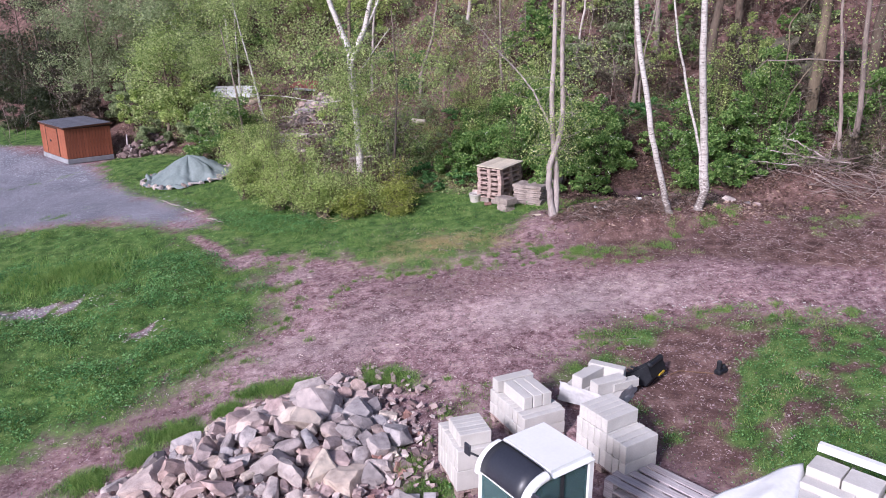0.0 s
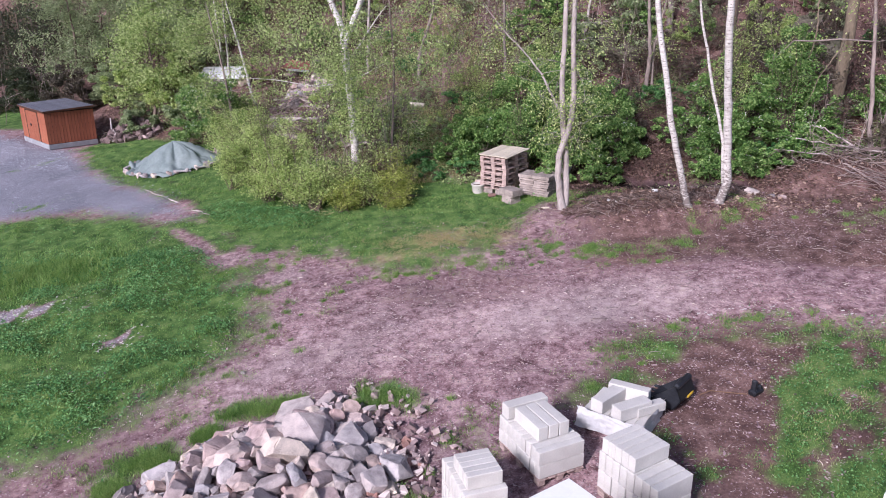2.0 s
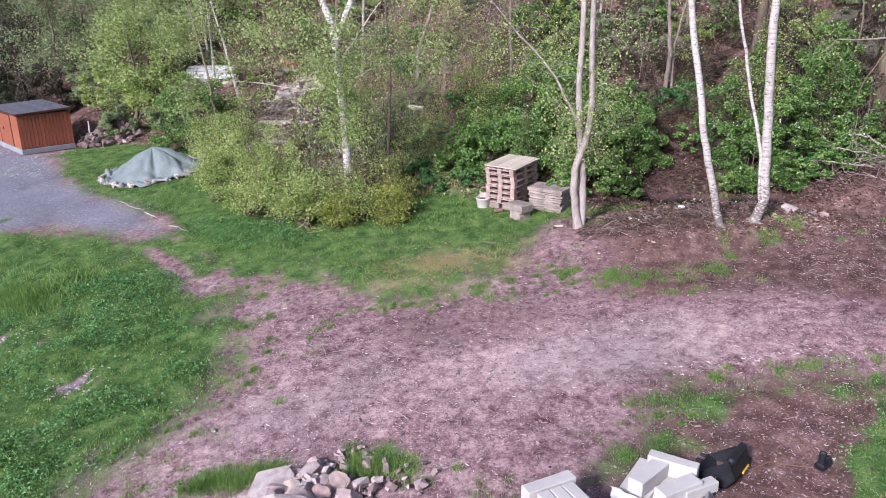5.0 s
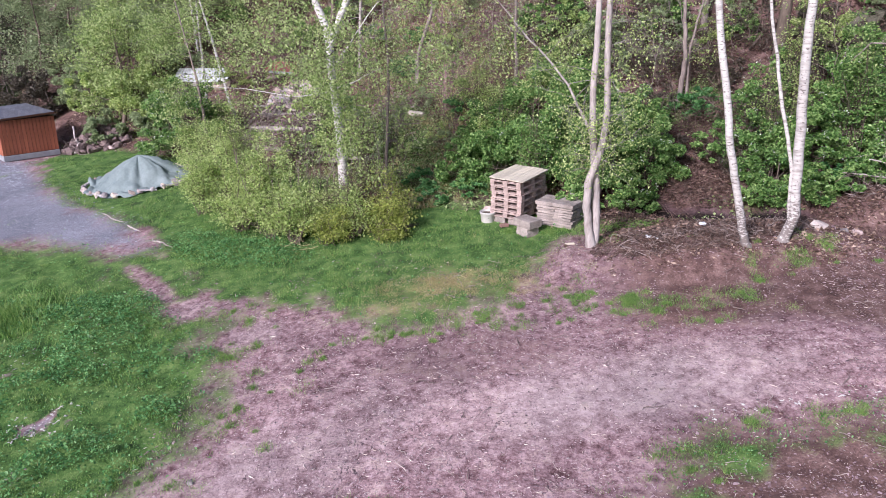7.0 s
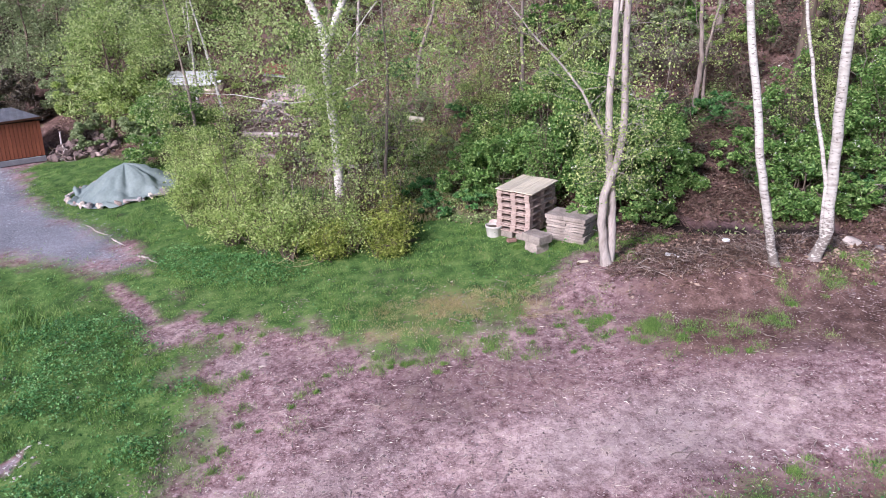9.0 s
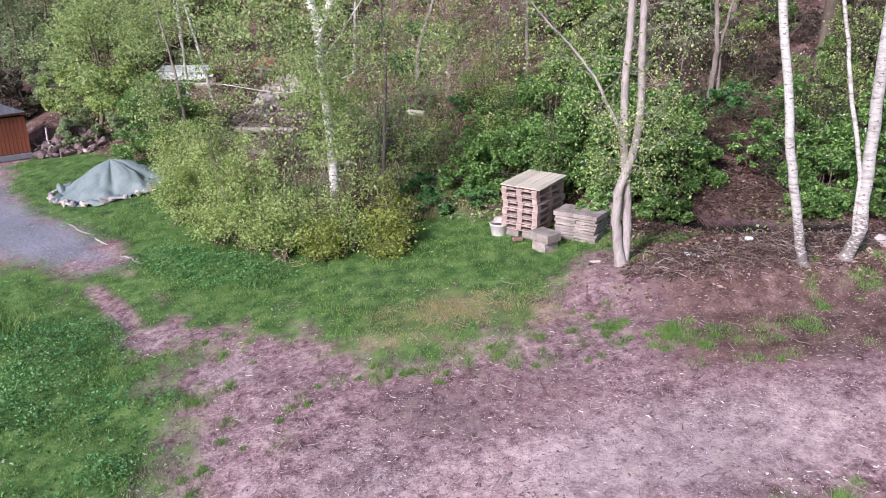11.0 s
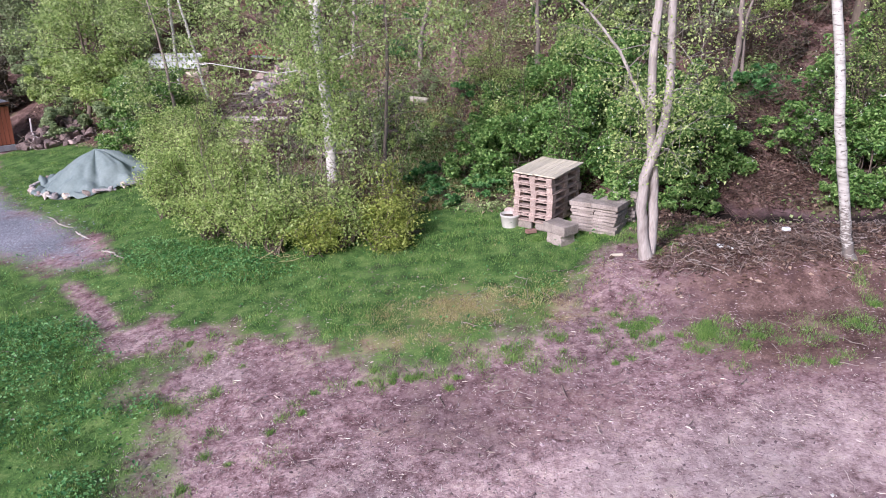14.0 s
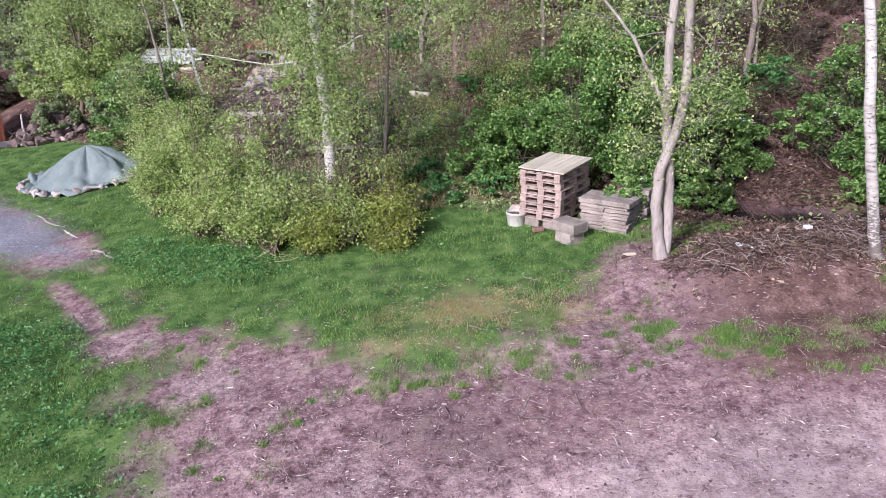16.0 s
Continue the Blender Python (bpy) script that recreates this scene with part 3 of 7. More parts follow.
    grass = np.maximum(grass, 0.62 * track_grass * np.clip(fbm(x, y, 1.7, 83) * 3 - 0.9, 0, 1) * (x < -11))
    # painted shade: near-black strip following the ditch under the overhanging bank
    slot_shade = np.clip(1.7 - off_line(DITCH, x, y) / 0.26 + rag * 0.5, 0, 1)
    moss = hill * np.clip((fbm(x, y, 0.5, 81) - 0.58) * 4, 0, 1)
    return {"grass": grass, "gravel": gravel, "pale": np.clip(pale, 0, 1) * (1 - leafy), "leafy": leafy * (1 - slot_shade), "moss": moss, "straw": np.clip(straw, 0, 1), "slot_shade": slot_shade}


xs = np.concatenate([[-900, -400, -200, -120, -80, -60, -48, -40, -34, -30, -27], np.arange(-25, 15, 0.16), [16, 18, 21, 25, 32, 42, 60, 90, 160, 350, 900]])
ys = np.concatenate([[-900, -400, -200, -90, -45, -25, -14, -7, -3, 0, 2, 3.5], np.arange(5, 40, 0.16), [41, 43, 46, 50, 56, 64, 75, 90, 130, 250, 500, 900]])
GX, GY = np.meshgrid(xs, ys)
gv = np.stack([GX, GY, height(GX, GY)], -1).reshape(-1, 3)
ii = np.arange(len(ys) - 1)[:, None] * len(xs) + np.arange(len(xs) - 1)[None]
gf = np.stack([ii, ii + 1, ii + 1 + len(xs), ii + len(xs)], -1).reshape(-1, 4)
ground_me = mesh_np("ground", gv, gf, M_GROUND, True)
for key, val in masks(gv[:, 0], gv[:, 1]).items():
    at = ground_me.attributes.new(key, "FLOAT", "POINT")
    at.data.foreach_set("value", val.astype(np.float32))
ground = tagged(new("ground", ground_me), "sloping yard of brown dirt, grass and grey gravel below a wooded hillside", "ground", kind="structure")


def stuff(name, verts, faces, material, label, category):
    return tagged(new(name, mesh_np(name, verts, faces, material)), label, category, kind="stuff")


def scatter(n, x0, x1, y0, y1, key, power=1.0):
    """Random ground places, kept by the strength of a mask."""
    x, y = rng.uniform(x0, x1, n), rng.uniform(y0, y1, n)
    keep = rng.uniform(0, 1, n) < np.clip(masks(x, y)[key], 0, 1) ** power
    return x[keep], y[keep]


# ---- trees ----
def branch_out(start, way, length, r, depth, g, paths, tips, gravity=-0.05, spread=0.75, kids=4):
    """A limb that bends, tapers and forks; gathers its tubes and its leafy ends."""
    n = 5
    way = np.asarray(way, float) / np.linalg.norm(way)
    P = [np.asarray(start, float)]
    for _ in range(n - 1):
        way = way + g.normal(0, 0.16, 3) + np.array([0, 0, gravity])
        way /= np.linalg.norm(way)
        P.append(P[-1] + way * length / (n - 1))
    P = np.array(P)
    paths.append((P, np.linspace(r, r * 0.35, n)))
    if depth <= 0:
        tips.extend(P[2:])
        return
    for k in range(kids):
        i = int(g.integers(2, n))
        w = way + g.normal(0, spread, 3)
        branch_out(P[i], w, length * g.uniform(0.4, 0.65), r * 0.45, depth - 1, g, paths, tips, gravity, spread, kids)


def crown_points(tips, per, spread, g):
    T = np.asarray(tips)
    C = np.repeat(T, per, 0)
    return C + g.normal(0, spread, C.shape) * np.array([1, 1, 0.8])


def tree(name, label, at, line, radii, bark, leaf, seed, limbs=10, limb_from=2.5, limb_len=1.6, per=14, spread=0.2, leaf_size=0.07, gravity=-0.05, kids=4, depth=1, forks=(), sparse=1.0, group="", reach=None, limb_r=0.018, front=()):
    """A tree: its trunk follows `line` (offsets from the foot), forks are further stems, then limbs and leaves."""
    g = np.random.default_rng(seed)
    x, y = at
    root = thing(name, pose(x, y, gz(x, y) - 0.05), label, "tree", group)
    L = np.asarray(line, float)

    def stem(L, R, n):
        t = np.linspace(0, 1, len(L))
        s = np.linspace(0, 1, n)
        P = np.stack([np.interp(s, t, L[:, k]) for k in range(3)], -1)
        w = g.normal(0, 0.012, P.shape).cumsum(0) * np.array([1, 1, 0])
        return P + w, np.interp(s, np.linspace(0, 1, len(R)), R)
    P, R = stem(L, radii, 26)
    R[0] *= 1.35
    R[1] *= 1.12
    v, f = tubes([(P, R)], 10)
    part("trunk", mesh_np("trunk", v, f, bark, True), root)
    lines = [(P, R)]
    for fl, fr in forks:
        q = stem(np.asarray(fl, float), fr, 20)
        lines.append(q)
        v, f = tubes([q], 9)
        part("stem", mesh_np("stem", v, f, bark, True), root)
    paths, tips = [], []
    for k in range(limbs):
        P, R = lines[int(g.integers(0, len(lines)))]
        ok = np.where(P[:, 2] > limb_from)[0]
        if len(ok) == 0:
            continue
        i = int(g.choice(ok))
        a = g.uniform(0, 2 * np.pi) if reach is None else g.uniform(*reach)
        way = np.array([np.cos(a), np.sin(a), g.uniform(-0.1, 0.7)])
        branch_out(P[i], way, limb_len * g.uniform(0.6, 1.25), min(R[i] * 0.4, limb_r), depth, g, paths, tips, gravity, 0.7, kids)
    for z, a, ln in front:
        i = int(np.argmin(np.abs(lines[0][0][:, 2] - z)))
        branch_out(lines[0][0][i], (math.cos(a), math.sin(a), 0.25), ln, 0.012, 1, g, paths, tips, -0.1, 0.7, 5)
    if paths:
        v, f = tubes(paths, 3)
        tagged(part("branchwork", mesh_np("branchwork", v, f, M_DARKBARK if bark is M_BIRCH else bark, True), root, "fine forking branches"), kind="stuff")
    if tips and per:
        C = crown_points(tips, per, spread, g)
        C = C[g.uniform(0, 1, len(C)) < sparse]
        v, f = leaves(C, leaf_size, g, 0.3, 0.3)
        part("crown", mesh_np("crown", v, f, leaf), root)
    return root


def bush(name, label, at, size, leaf, seed, n=5000, leaf_size=0.075, clumps=46, flowers=0, group="", stems=9, z=None, bark=None, low=0.12):
    """A shrub: crooked stems from the foot, leaf clumps in an uneven dome, gaps between them."""
    g = np.random.default_rng(seed)
    x, y = at
    root = thing(name, pose(x, y, gz(x, y) - 0.03), label, "bush", group)
    sx, sy, sz = size
    U = g.normal(0, 1, (clumps, 3))
    U /= np.linalg.norm(U, axis=1, keepdims=True)
    U[:, 2] = np.abs(U[:, 2])
    rad = g.uniform(0.45, 1.08, clumps)[:, None] ** 0.7
    C = U * rad * np.array([sx, sy, sz * (1 - low)])
    C[:, 2] += sz * low
    C[:, :2] *= (0.75 + 0.35 * np.sin(np.clip(C[:, 2:3] / sz, 0, 1) * 2.6))
    paths = []
    for k in range(stems):
        c = C[int(g.integers(0, clumps))]
        p0 = np.array([*g.normal(0, 0.12 * sx, 2), 0])
        main = wander(p0, c, 7, 0.03, g)
        paths.append((main, np.linspace(0.022, 0.005, 7)))
        for j in range(3):
            q = C[int(g.integers(0, clumps))]
            m = main[3 + j % 3]
            paths.append((wander(m, m + (q - m) * 0.7, 5, 0.03, g), np.linspace(0.01, 0.003, 5)))
    v, f = tubes(paths, 3)
    tagged(part("branchwork", mesh_np("branchwork", v, f, bark or M_DARKBARK, True), root, "crooked brown twigs"), kind="stuff")
    r = g.uniform(0.10, 0.24, clumps) * (sx + sz) / 3
    k = g.choice(clumps, n, p=r ** 2 / (r ** 2).sum())
    D = g.normal(0, 1, (n, 3))
    D /= np.linalg.norm(D, axis=1, keepdims=True)
    Q = C[k] + D * (r[k] * g.uniform(0.3, 1.0, n) ** 0.6)[:, None] * np.array([1.15, 1.15, 0.8])
    Q = Q[Q[:, 2] > 0.02]
    v, f = leaves(Q, leaf_size, g, 0.6, 0.15)
    part("foliage", mesh_np("foliage", v, f, leaf), root)
    if flowers:
        Fp = Q[g.choice(len(Q), flowers)] * np.array([1.03, 1.03, 1.03])
        Fp = np.repeat(Fp, 5, 0) + g.normal(0, 0.035, (flowers * 5, 3))
        v, f = leaves(Fp, 0.05, g, 0.8, 0.0)
        part("blossom", mesh_np("blossom", v, f, M_FLOWER), root, "clusters of small white blossom")
    return root


def spray_bush(name, label, at, size, leaf, seed, n=5000, leaf_size=0.06, stems=26, group="", tuft=0.13):
    """An airy shrub: stems fan out from the foot and carry small leaf tufts along their upper part, with gaps between them."""
    g = np.random.default_rng(seed)
    x, y = at
    root = thing(name, pose(x, y, gz(x, y) - 0.03), label, "bush", group)
    sx, sy, sz = size
    paths, spots = [], []
    for k in range(stems):
        a, r = g.uniform(0, 2 * np.pi), g.uniform(0, 1) ** 0.6
        tip = np.array([sx * r * math.cos(a), sy * r * math.sin(a), sz * math.sqrt(max(0.05, 1 - 0.8 * r * r)) * g.uniform(0.55, 1.12)])
        P = wander(np.array([*g.normal(0, 0.1 * sx, 2), 0]), tip, 9, 0.04, g)
        P[:, 2] += 0.12 * sz * np.sin(np.linspace(0, np.pi, 9)) * r
        paths.append((P, np.linspace(0.016, 0.004, 9)))
        spots.append(P[3:])
        for j in range(4):
            m = P[int(g.integers(2, 9))]
            e = m + g.normal(0, 0.2, 3) * np.array([sx, sy, 0.8]) * 0.9
            Q = wander(m, e, 5, 0.02, g)
            paths.append((Q, np.linspace(0.007, 0.002, 5)))
            spots.append(Q[1:])
    v, f = tubes(paths, 3)
    tagged(part("branchwork", mesh_np("branchwork", v, f, M_DARKBARK, True), root, "thin brown branches"), kind="stuff")
    S = np.concatenate(spots)
    S = S[S[:, 2] > 0.08]
    S = S[g.choice(len(S), int(len(S) * 0.26), replace=False)]
    C = S[g.integers(0, len(S), n)] + g.normal(0, tuft, (n, 3)) * np.array([1.15, 1.15, 0.65])
    C = C[C[:, 2] > 0.02]
    v, f = leaves(C, leaf_size, g, 0.7, 0.2)
    part("foliage", mesh_np("foliage", v, f, leaf), root)
    return root


def line_to(*pts):
    return [(0, 0, 0)] + list(pts)


# the tall forked birch in the shrubs
tree("birch_tree", "tall white-stemmed birch with a forked crown, in light green shrubs", (-2.5, 22.0), line_to((0.0, 0, 1.2), (-0.08, 0, 3.0), (-0.15, 0, 4.5), (-0.55, 0.05, 5.5), (-0.95, 0.1, 6.6), (-1.3, 0.1, 9.5), (-1.4, 0.2, 12.5)),
     (0.125, 0.11, 0.098, 0.075, 0.045, 0.02), M_BIRCH, M_BIRCHLEAF, 11, limbs=40, limb_from=2.5, limb_len=2.5, per=30, spread=0.17, leaf_size=0.068, gravity=-0.13, kids=4, depth=1, front=((3.0, -1.3, 0.7), (3.4, -2.0, 0.8), (1.9, -1.0, 0.7), (4.2, -1.6, 0.8), (4.6, -1.0, 0.9), (2.4, -1.8, 0.7), (1.2, -1.5, 0.6), (3.8, -1.2, 0.9)),
     forks=[([(-0.15, 0, 4.3), (0.2, 0.05, 5.2), (0.45, 0.1, 6.2), (0.7, 0.2, 9.0), (0.8, 0.2, 11.5)], (0.085, 0.075, 0.05, 0.02)), ([(0.1, 0, 4.9), (0.5, 0.1, 5.6), (1.0, 0.2, 6.8), (1.6, 0.3, 8.5)], (0.05, 0.04, 0.015)),
            ([(-0.12, 0, 3.7), (0.4, -0.2, 4.4), (0.95, -0.3, 5.2)], (0.024, 0.018, 0.008)), ([(-0.1, 0, 3.25), (0.4, -0.3, 3.45), (0.95, -0.4, 3.75)], (0.022, 0.016, 0.006)),
            ([(-0.1, 0, 3.2), (-1.0, -0.3, 3.1), (-2.1, -0.4, 3.3), (-3.1, -0.4, 3.35)], (0.016, 0.012, 0.009, 0.004))])
# two slender birches at the bank, and a thin leaning stem between them
tree("birch_tree", "slender white birch leaning over the foot of the bank", (5.72, 17.9), line_to((-0.08, -0.03, 0.2), (-0.26, -0.15, 0.69), (-0.48, -0.3, 1.33), (-0.72, -0.45, 2.04), (-0.9, -0.52, 2.7), (-1.2, -0.6, 3.84), (-1.39, -0.7, 4.56), (-1.7, -0.9, 7.0), (-1.9, -1.0, 10.5)),
     (0.088, 0.08, 0.075, 0.071, 0.068, 0.065, 0.061, 0.057, 0.04, 0.02), M_BIRCH, M_BIRCHLEAF, 12, limbs=12, limb_from=7.0, limb_len=1.6, per=12, sparse=0.7, group="slender birches")
tree("birch_tree", "slender upright white birch with a rough dark foot", (6.46, 18.1), line_to((0.0, -0.03, 0.15), (0.06, -0.15, 0.5), (-0.1, -0.3, 1.15), (-0.26, -0.48, 1.85), (-0.42, -0.65, 2.57), (-0.68, -1.0, 3.73), (-0.83, -1.2, 4.44), (-1.05, -1.5, 6.8), (-1.1, -1.6, 10.5)),
     (0.112, 0.104, 0.098, 0.093, 0.089, 0.085, 0.078, 0.07, 0.05, 0.02), M_BIRCH, M_BIRCHLEAF, 13, limbs=12, limb_from=7.0, limb_len=1.6, per=12, sparse=0.7, group="slender birches",
     forks=[([(0.03, -0.12, 0.5), (-0.15, -0.3, 1.4), (-0.38, -0.4, 2.2), (-0.76, -0.5, 3.4), (-1.0, -0.6, 4.2), (-1.5, -0.8, 6.5)], (0.03, 0.034, 0.034, 0.03, 0.026, 0.012))])
# the grey double-stemmed tree by the pallets
tree("ash_tree", "grey-barked tree with two close stems and sparse new leaves", (2.92, 18.72), line_to((-0.06, -0.05, 0.4), (-0.12, -0.08, 0.9), (-0.1, -0.08, 1.4), (0.06, -0.05, 1.87), (0.16, 0, 2.6), (0.11, 0, 3.65), (0.08, 0, 5.4), (0.1, 0, 9)),
     (0.1, 0.088, 0.082, 0.077, 0.072, 0.067, 0.062, 0.054, 0.03), M_BARK, M_SHRUBLEAF, 14, limbs=52, limb_from=1.5, limb_len=0.9, per=14, spread=0.2, leaf_size=0.05, kids=4, sparse=0.7, limb_r=0.009,
     forks=[([(0.03, 0.03, 0.0), (0.04, 0.06, 0.6), (0.03, 0.1, 1.2), (-0.09, 0.1, 1.95), (-0.16, 0.06, 3.0), (-0.19, 0, 4.2), (-0.24, 0, 9)], (0.092, 0.083, 0.078, 0.072, 0.064, 0.058, 0.03)),
            ([(-0.12, 0.1, 2.25), (-0.28, 0.15, 2.7), (-0.56, 0.2, 3.2), (-0.99, 0.3, 3.7), (-1.49, 0.4, 4.2), (-2.0, 0.5, 4.8)], (0.03, 0.028, 0.022, 0.018, 0.006))])
# stems on the right and up the slope; two of them carry long bare arms
ARMS = {0: [([(-0.42, 0, 2.75), (-1.5, -0.3, 2.83), (-2.2, -0.35, 2.78), (-2.68, -0.4, 2.8), (-3.08, -0.5, 2.45)], (0.022, 0.02, 0.016, 0.006))],
        2: [([(0.1, 0, 2.4), (-0.86, -1.6, 2.05), (-1.36, -1.8, 1.5), (-1.74, -2.0, 0.72)], (0.02, 0.017, 0.013, 0.005)), ([(0.1, 0, 4.6), (-1.36, -1.1, 3.15), (-1.32, -1.2, 2.5), (-1.5, -1.3, 1.8)], (0.026, 0.022, 0.02, 0.008))]}
for i, (px, py, ln, r, bark, fr) in enumerate((
        (11.1, 20.2, [(-0.12, 0, 0.6), (-0.3, 0, 2.1), (-0.58, 0, 3.7), (-0.8, 0, 7)], 0.055, M_SLOPEBARK, 4.0), (11.53, 20.4, [(-0.08, 0, 1.5), (-0.22, 0, 4.2), (-0.3, 0, 8)], 0.075, M_SLOPEBARK, 5.0),
        (10.65, 21.6, [(0.1, 0, 1.5), (0.1, 0, 3.2), (0.1, 0, 9)], 0.17, M_MOSSBARK, 4.5), (12.9, 22.6, [(0, 0, 2), (0.1, 0, 4.2), (0.1, 0, 9)], 0.15, M_DARKBARK, 5.0),
        (-0.9, 28.7, [(0.05, 0, 0.9), (0.5, 0, 2.3), (0.9, 0, 5)], 0.07, M_SLOPEBARK, 2.6), (2.05, 26.0, [(0, 0, 1.2), (-0.1, 0, 2.6), (-0.2, 0, 5)], 0.055, M_SLOPEBARK, 1.0),
        (6.3, 24.6, [(0.05, 0, 1.2), (-0.1, 0, 2.4), (-0.3, 0, 5)], 0.06, M_SLOPEBARK, 1.6), (6.55, 24.7, [(0.0, 0, 1.2), (0.25, 0, 2.4), (0.7, 0, 5)], 0.035, M_SLOPEBARK, 1.6), (8.2, 23.3, [(0, 0, 2), (0.1, 0, 4), (0.1, 0, 7)], 0.14, M_DARKBARK, 3.5),
        (-1.55, 23.0, [(0.05, 0, 1.6), (0.1, 0, 3.4), (0, 0, 5.5)], 0.04, M_SLOPEBARK, 1.4), (-2.1, 22.7, [(0.05, 0, 1.6), (0.1, 0, 2.4)], 0.035, M_DARKBARK, 1.2), (3.4, 30.5, [(0, 0, 2), (-0.2, 0, 4)], 0.08, M_DARKBARK, 1.8),
        (10.2, 26.5, [(0, 0, 2), (0.2, 0, 5)], 0.12, M_DARKBARK, 3.0), (1.0, 31.5, [(0.2, 0, 2), (0.3, 0, 5)], 0.07, M_BARK, 2.0), (-4.2, 33, [(0.2, 0, 2), (0.3, 0, 5)], 0.09, M_DARKBARK, 2.0), (12.8, 26.0, [(0, 0, 2), (0.1, 0, 5)], 0.16, M_DARKBARK, 3.0),
        (4.8, 27.5, [(0.1, 0, 1.4), (0.4, 0, 3.5)], 0.05, M_BARK, 1.0), (7.6, 27.0, [(-0.1, 0, 1.6), (-0.1, 0, 4.5)], 0.09, M_SLOPEBARK, 2.2), (-2.9, 30.6, [(0.1, 0, 1.6), (0.4, 0, 4.5)], 0.06, M_BARK, 1.6))):
    tree("young_tree", "thin bare-stemmed young tree on the leaf-strewn slope" if r < 0.11 else "mossy brown tree trunk on the slope", (px, py), line_to(*ln), (r * 1.2, r, r * 0.8, r * 0.4), bark, M_GREYLEAF if i % 2 else M_SHRUBLEAF, 40 + i,
         limbs=9, limb_from=fr * 0.55, limb_len=1.0, per=12, spread=0.2, leaf_size=0.065, sparse=0.6, limb_r=0.012, group="trees on the slope",
         forks=ARMS.get(i, ()))
for i, (px, py, ln) in enumerate(((-7.05, 30.0, [(-0.33, 0, 1.35), (-0.66, 0, 2.9), (-0.85, 0, 3.8), (-1.3, 0, 6.0)]), (-10.0, 35.8, [(-0.1, 0, 2.0), (-0.25, 0, 4.0), (-0.3, 0, 7)]), (-8.4, 31.0, [(0, 0, 1.5), (-0.02, 0, 3.2), (0.05, 0, 6)]), (-7.9, 28.6, [(0.1, 0, 1.4), (-0.1, 0, 3.0), (-0.5, 0, 5.2)]))):
    tree("birch_tree", "thin pale birch among light green foliage on the slope", (px, py), line_to(*ln), (0.06, 0.052, 0.042, 0.03, 0.015), M_BIRCH if i < 3 else M_SLOPEBARK, M_BIRCHLEAF, 70 + i, limbs=20, limb_from=(3.0, 2.6, 3.2, 1.6)[i], limb_len=1.4, per=20, spread=0.15, leaf_size=0.075, gravity=-0.14, group="young birches on the slope")
# the far-left trees get near-black leaves to stand in for shade
for i, (px, py, h, lf) in enumerate(((-12.5, 37.0, 6, M_GREYLEAF), (-14.6, 38.5, 6, M_GREYLEAF), (-10.3, 38.2, 6, M_GREYLEAF), (-7.0, 36.6, 5, M_BIRCHLEAF), (-4.6, 36.0, 4, M_SHRUBLEAF), (-17.5, 40.5, 5, M_GREYLEAF), (-20.5, 42, 6, M_GREYLEAF), (-24.5, 44, 6, M_SHADELEAF), (-22.3, 41.3, 5, M_SHADELEAF), (-18.7, 39.6, 5, M_GREYLEAF), (-12.6, 33.6, 3.4, M_BIRCHLEAF), (-13.2, 36.2, 4.4, M_BIRCHLEAF), (-15.6, 41.5, 6, M_GREYLEAF), (-12.0, 40.5, 6, M_GREYLEAF), (-1.6, 35.0, 4, M_SHRUBLEAF))):
    tree("leafy_tree", "small leafy tree with pale green spring foliage on the slope" if lf not in (M_SHADELEAF, M_SCRUB) else "tree at the edge of the wood, its leaves coloured dark for shade", (px, py), line_to((0.1, 0, h * 0.3), (0.2, 0, h * 0.6), (0.1, 0, h)), (0.09, 0.07, 0.05, 0.02), M_DARKBARK, lf, 90 + i,
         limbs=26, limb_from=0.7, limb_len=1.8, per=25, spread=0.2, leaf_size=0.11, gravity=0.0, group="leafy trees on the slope")

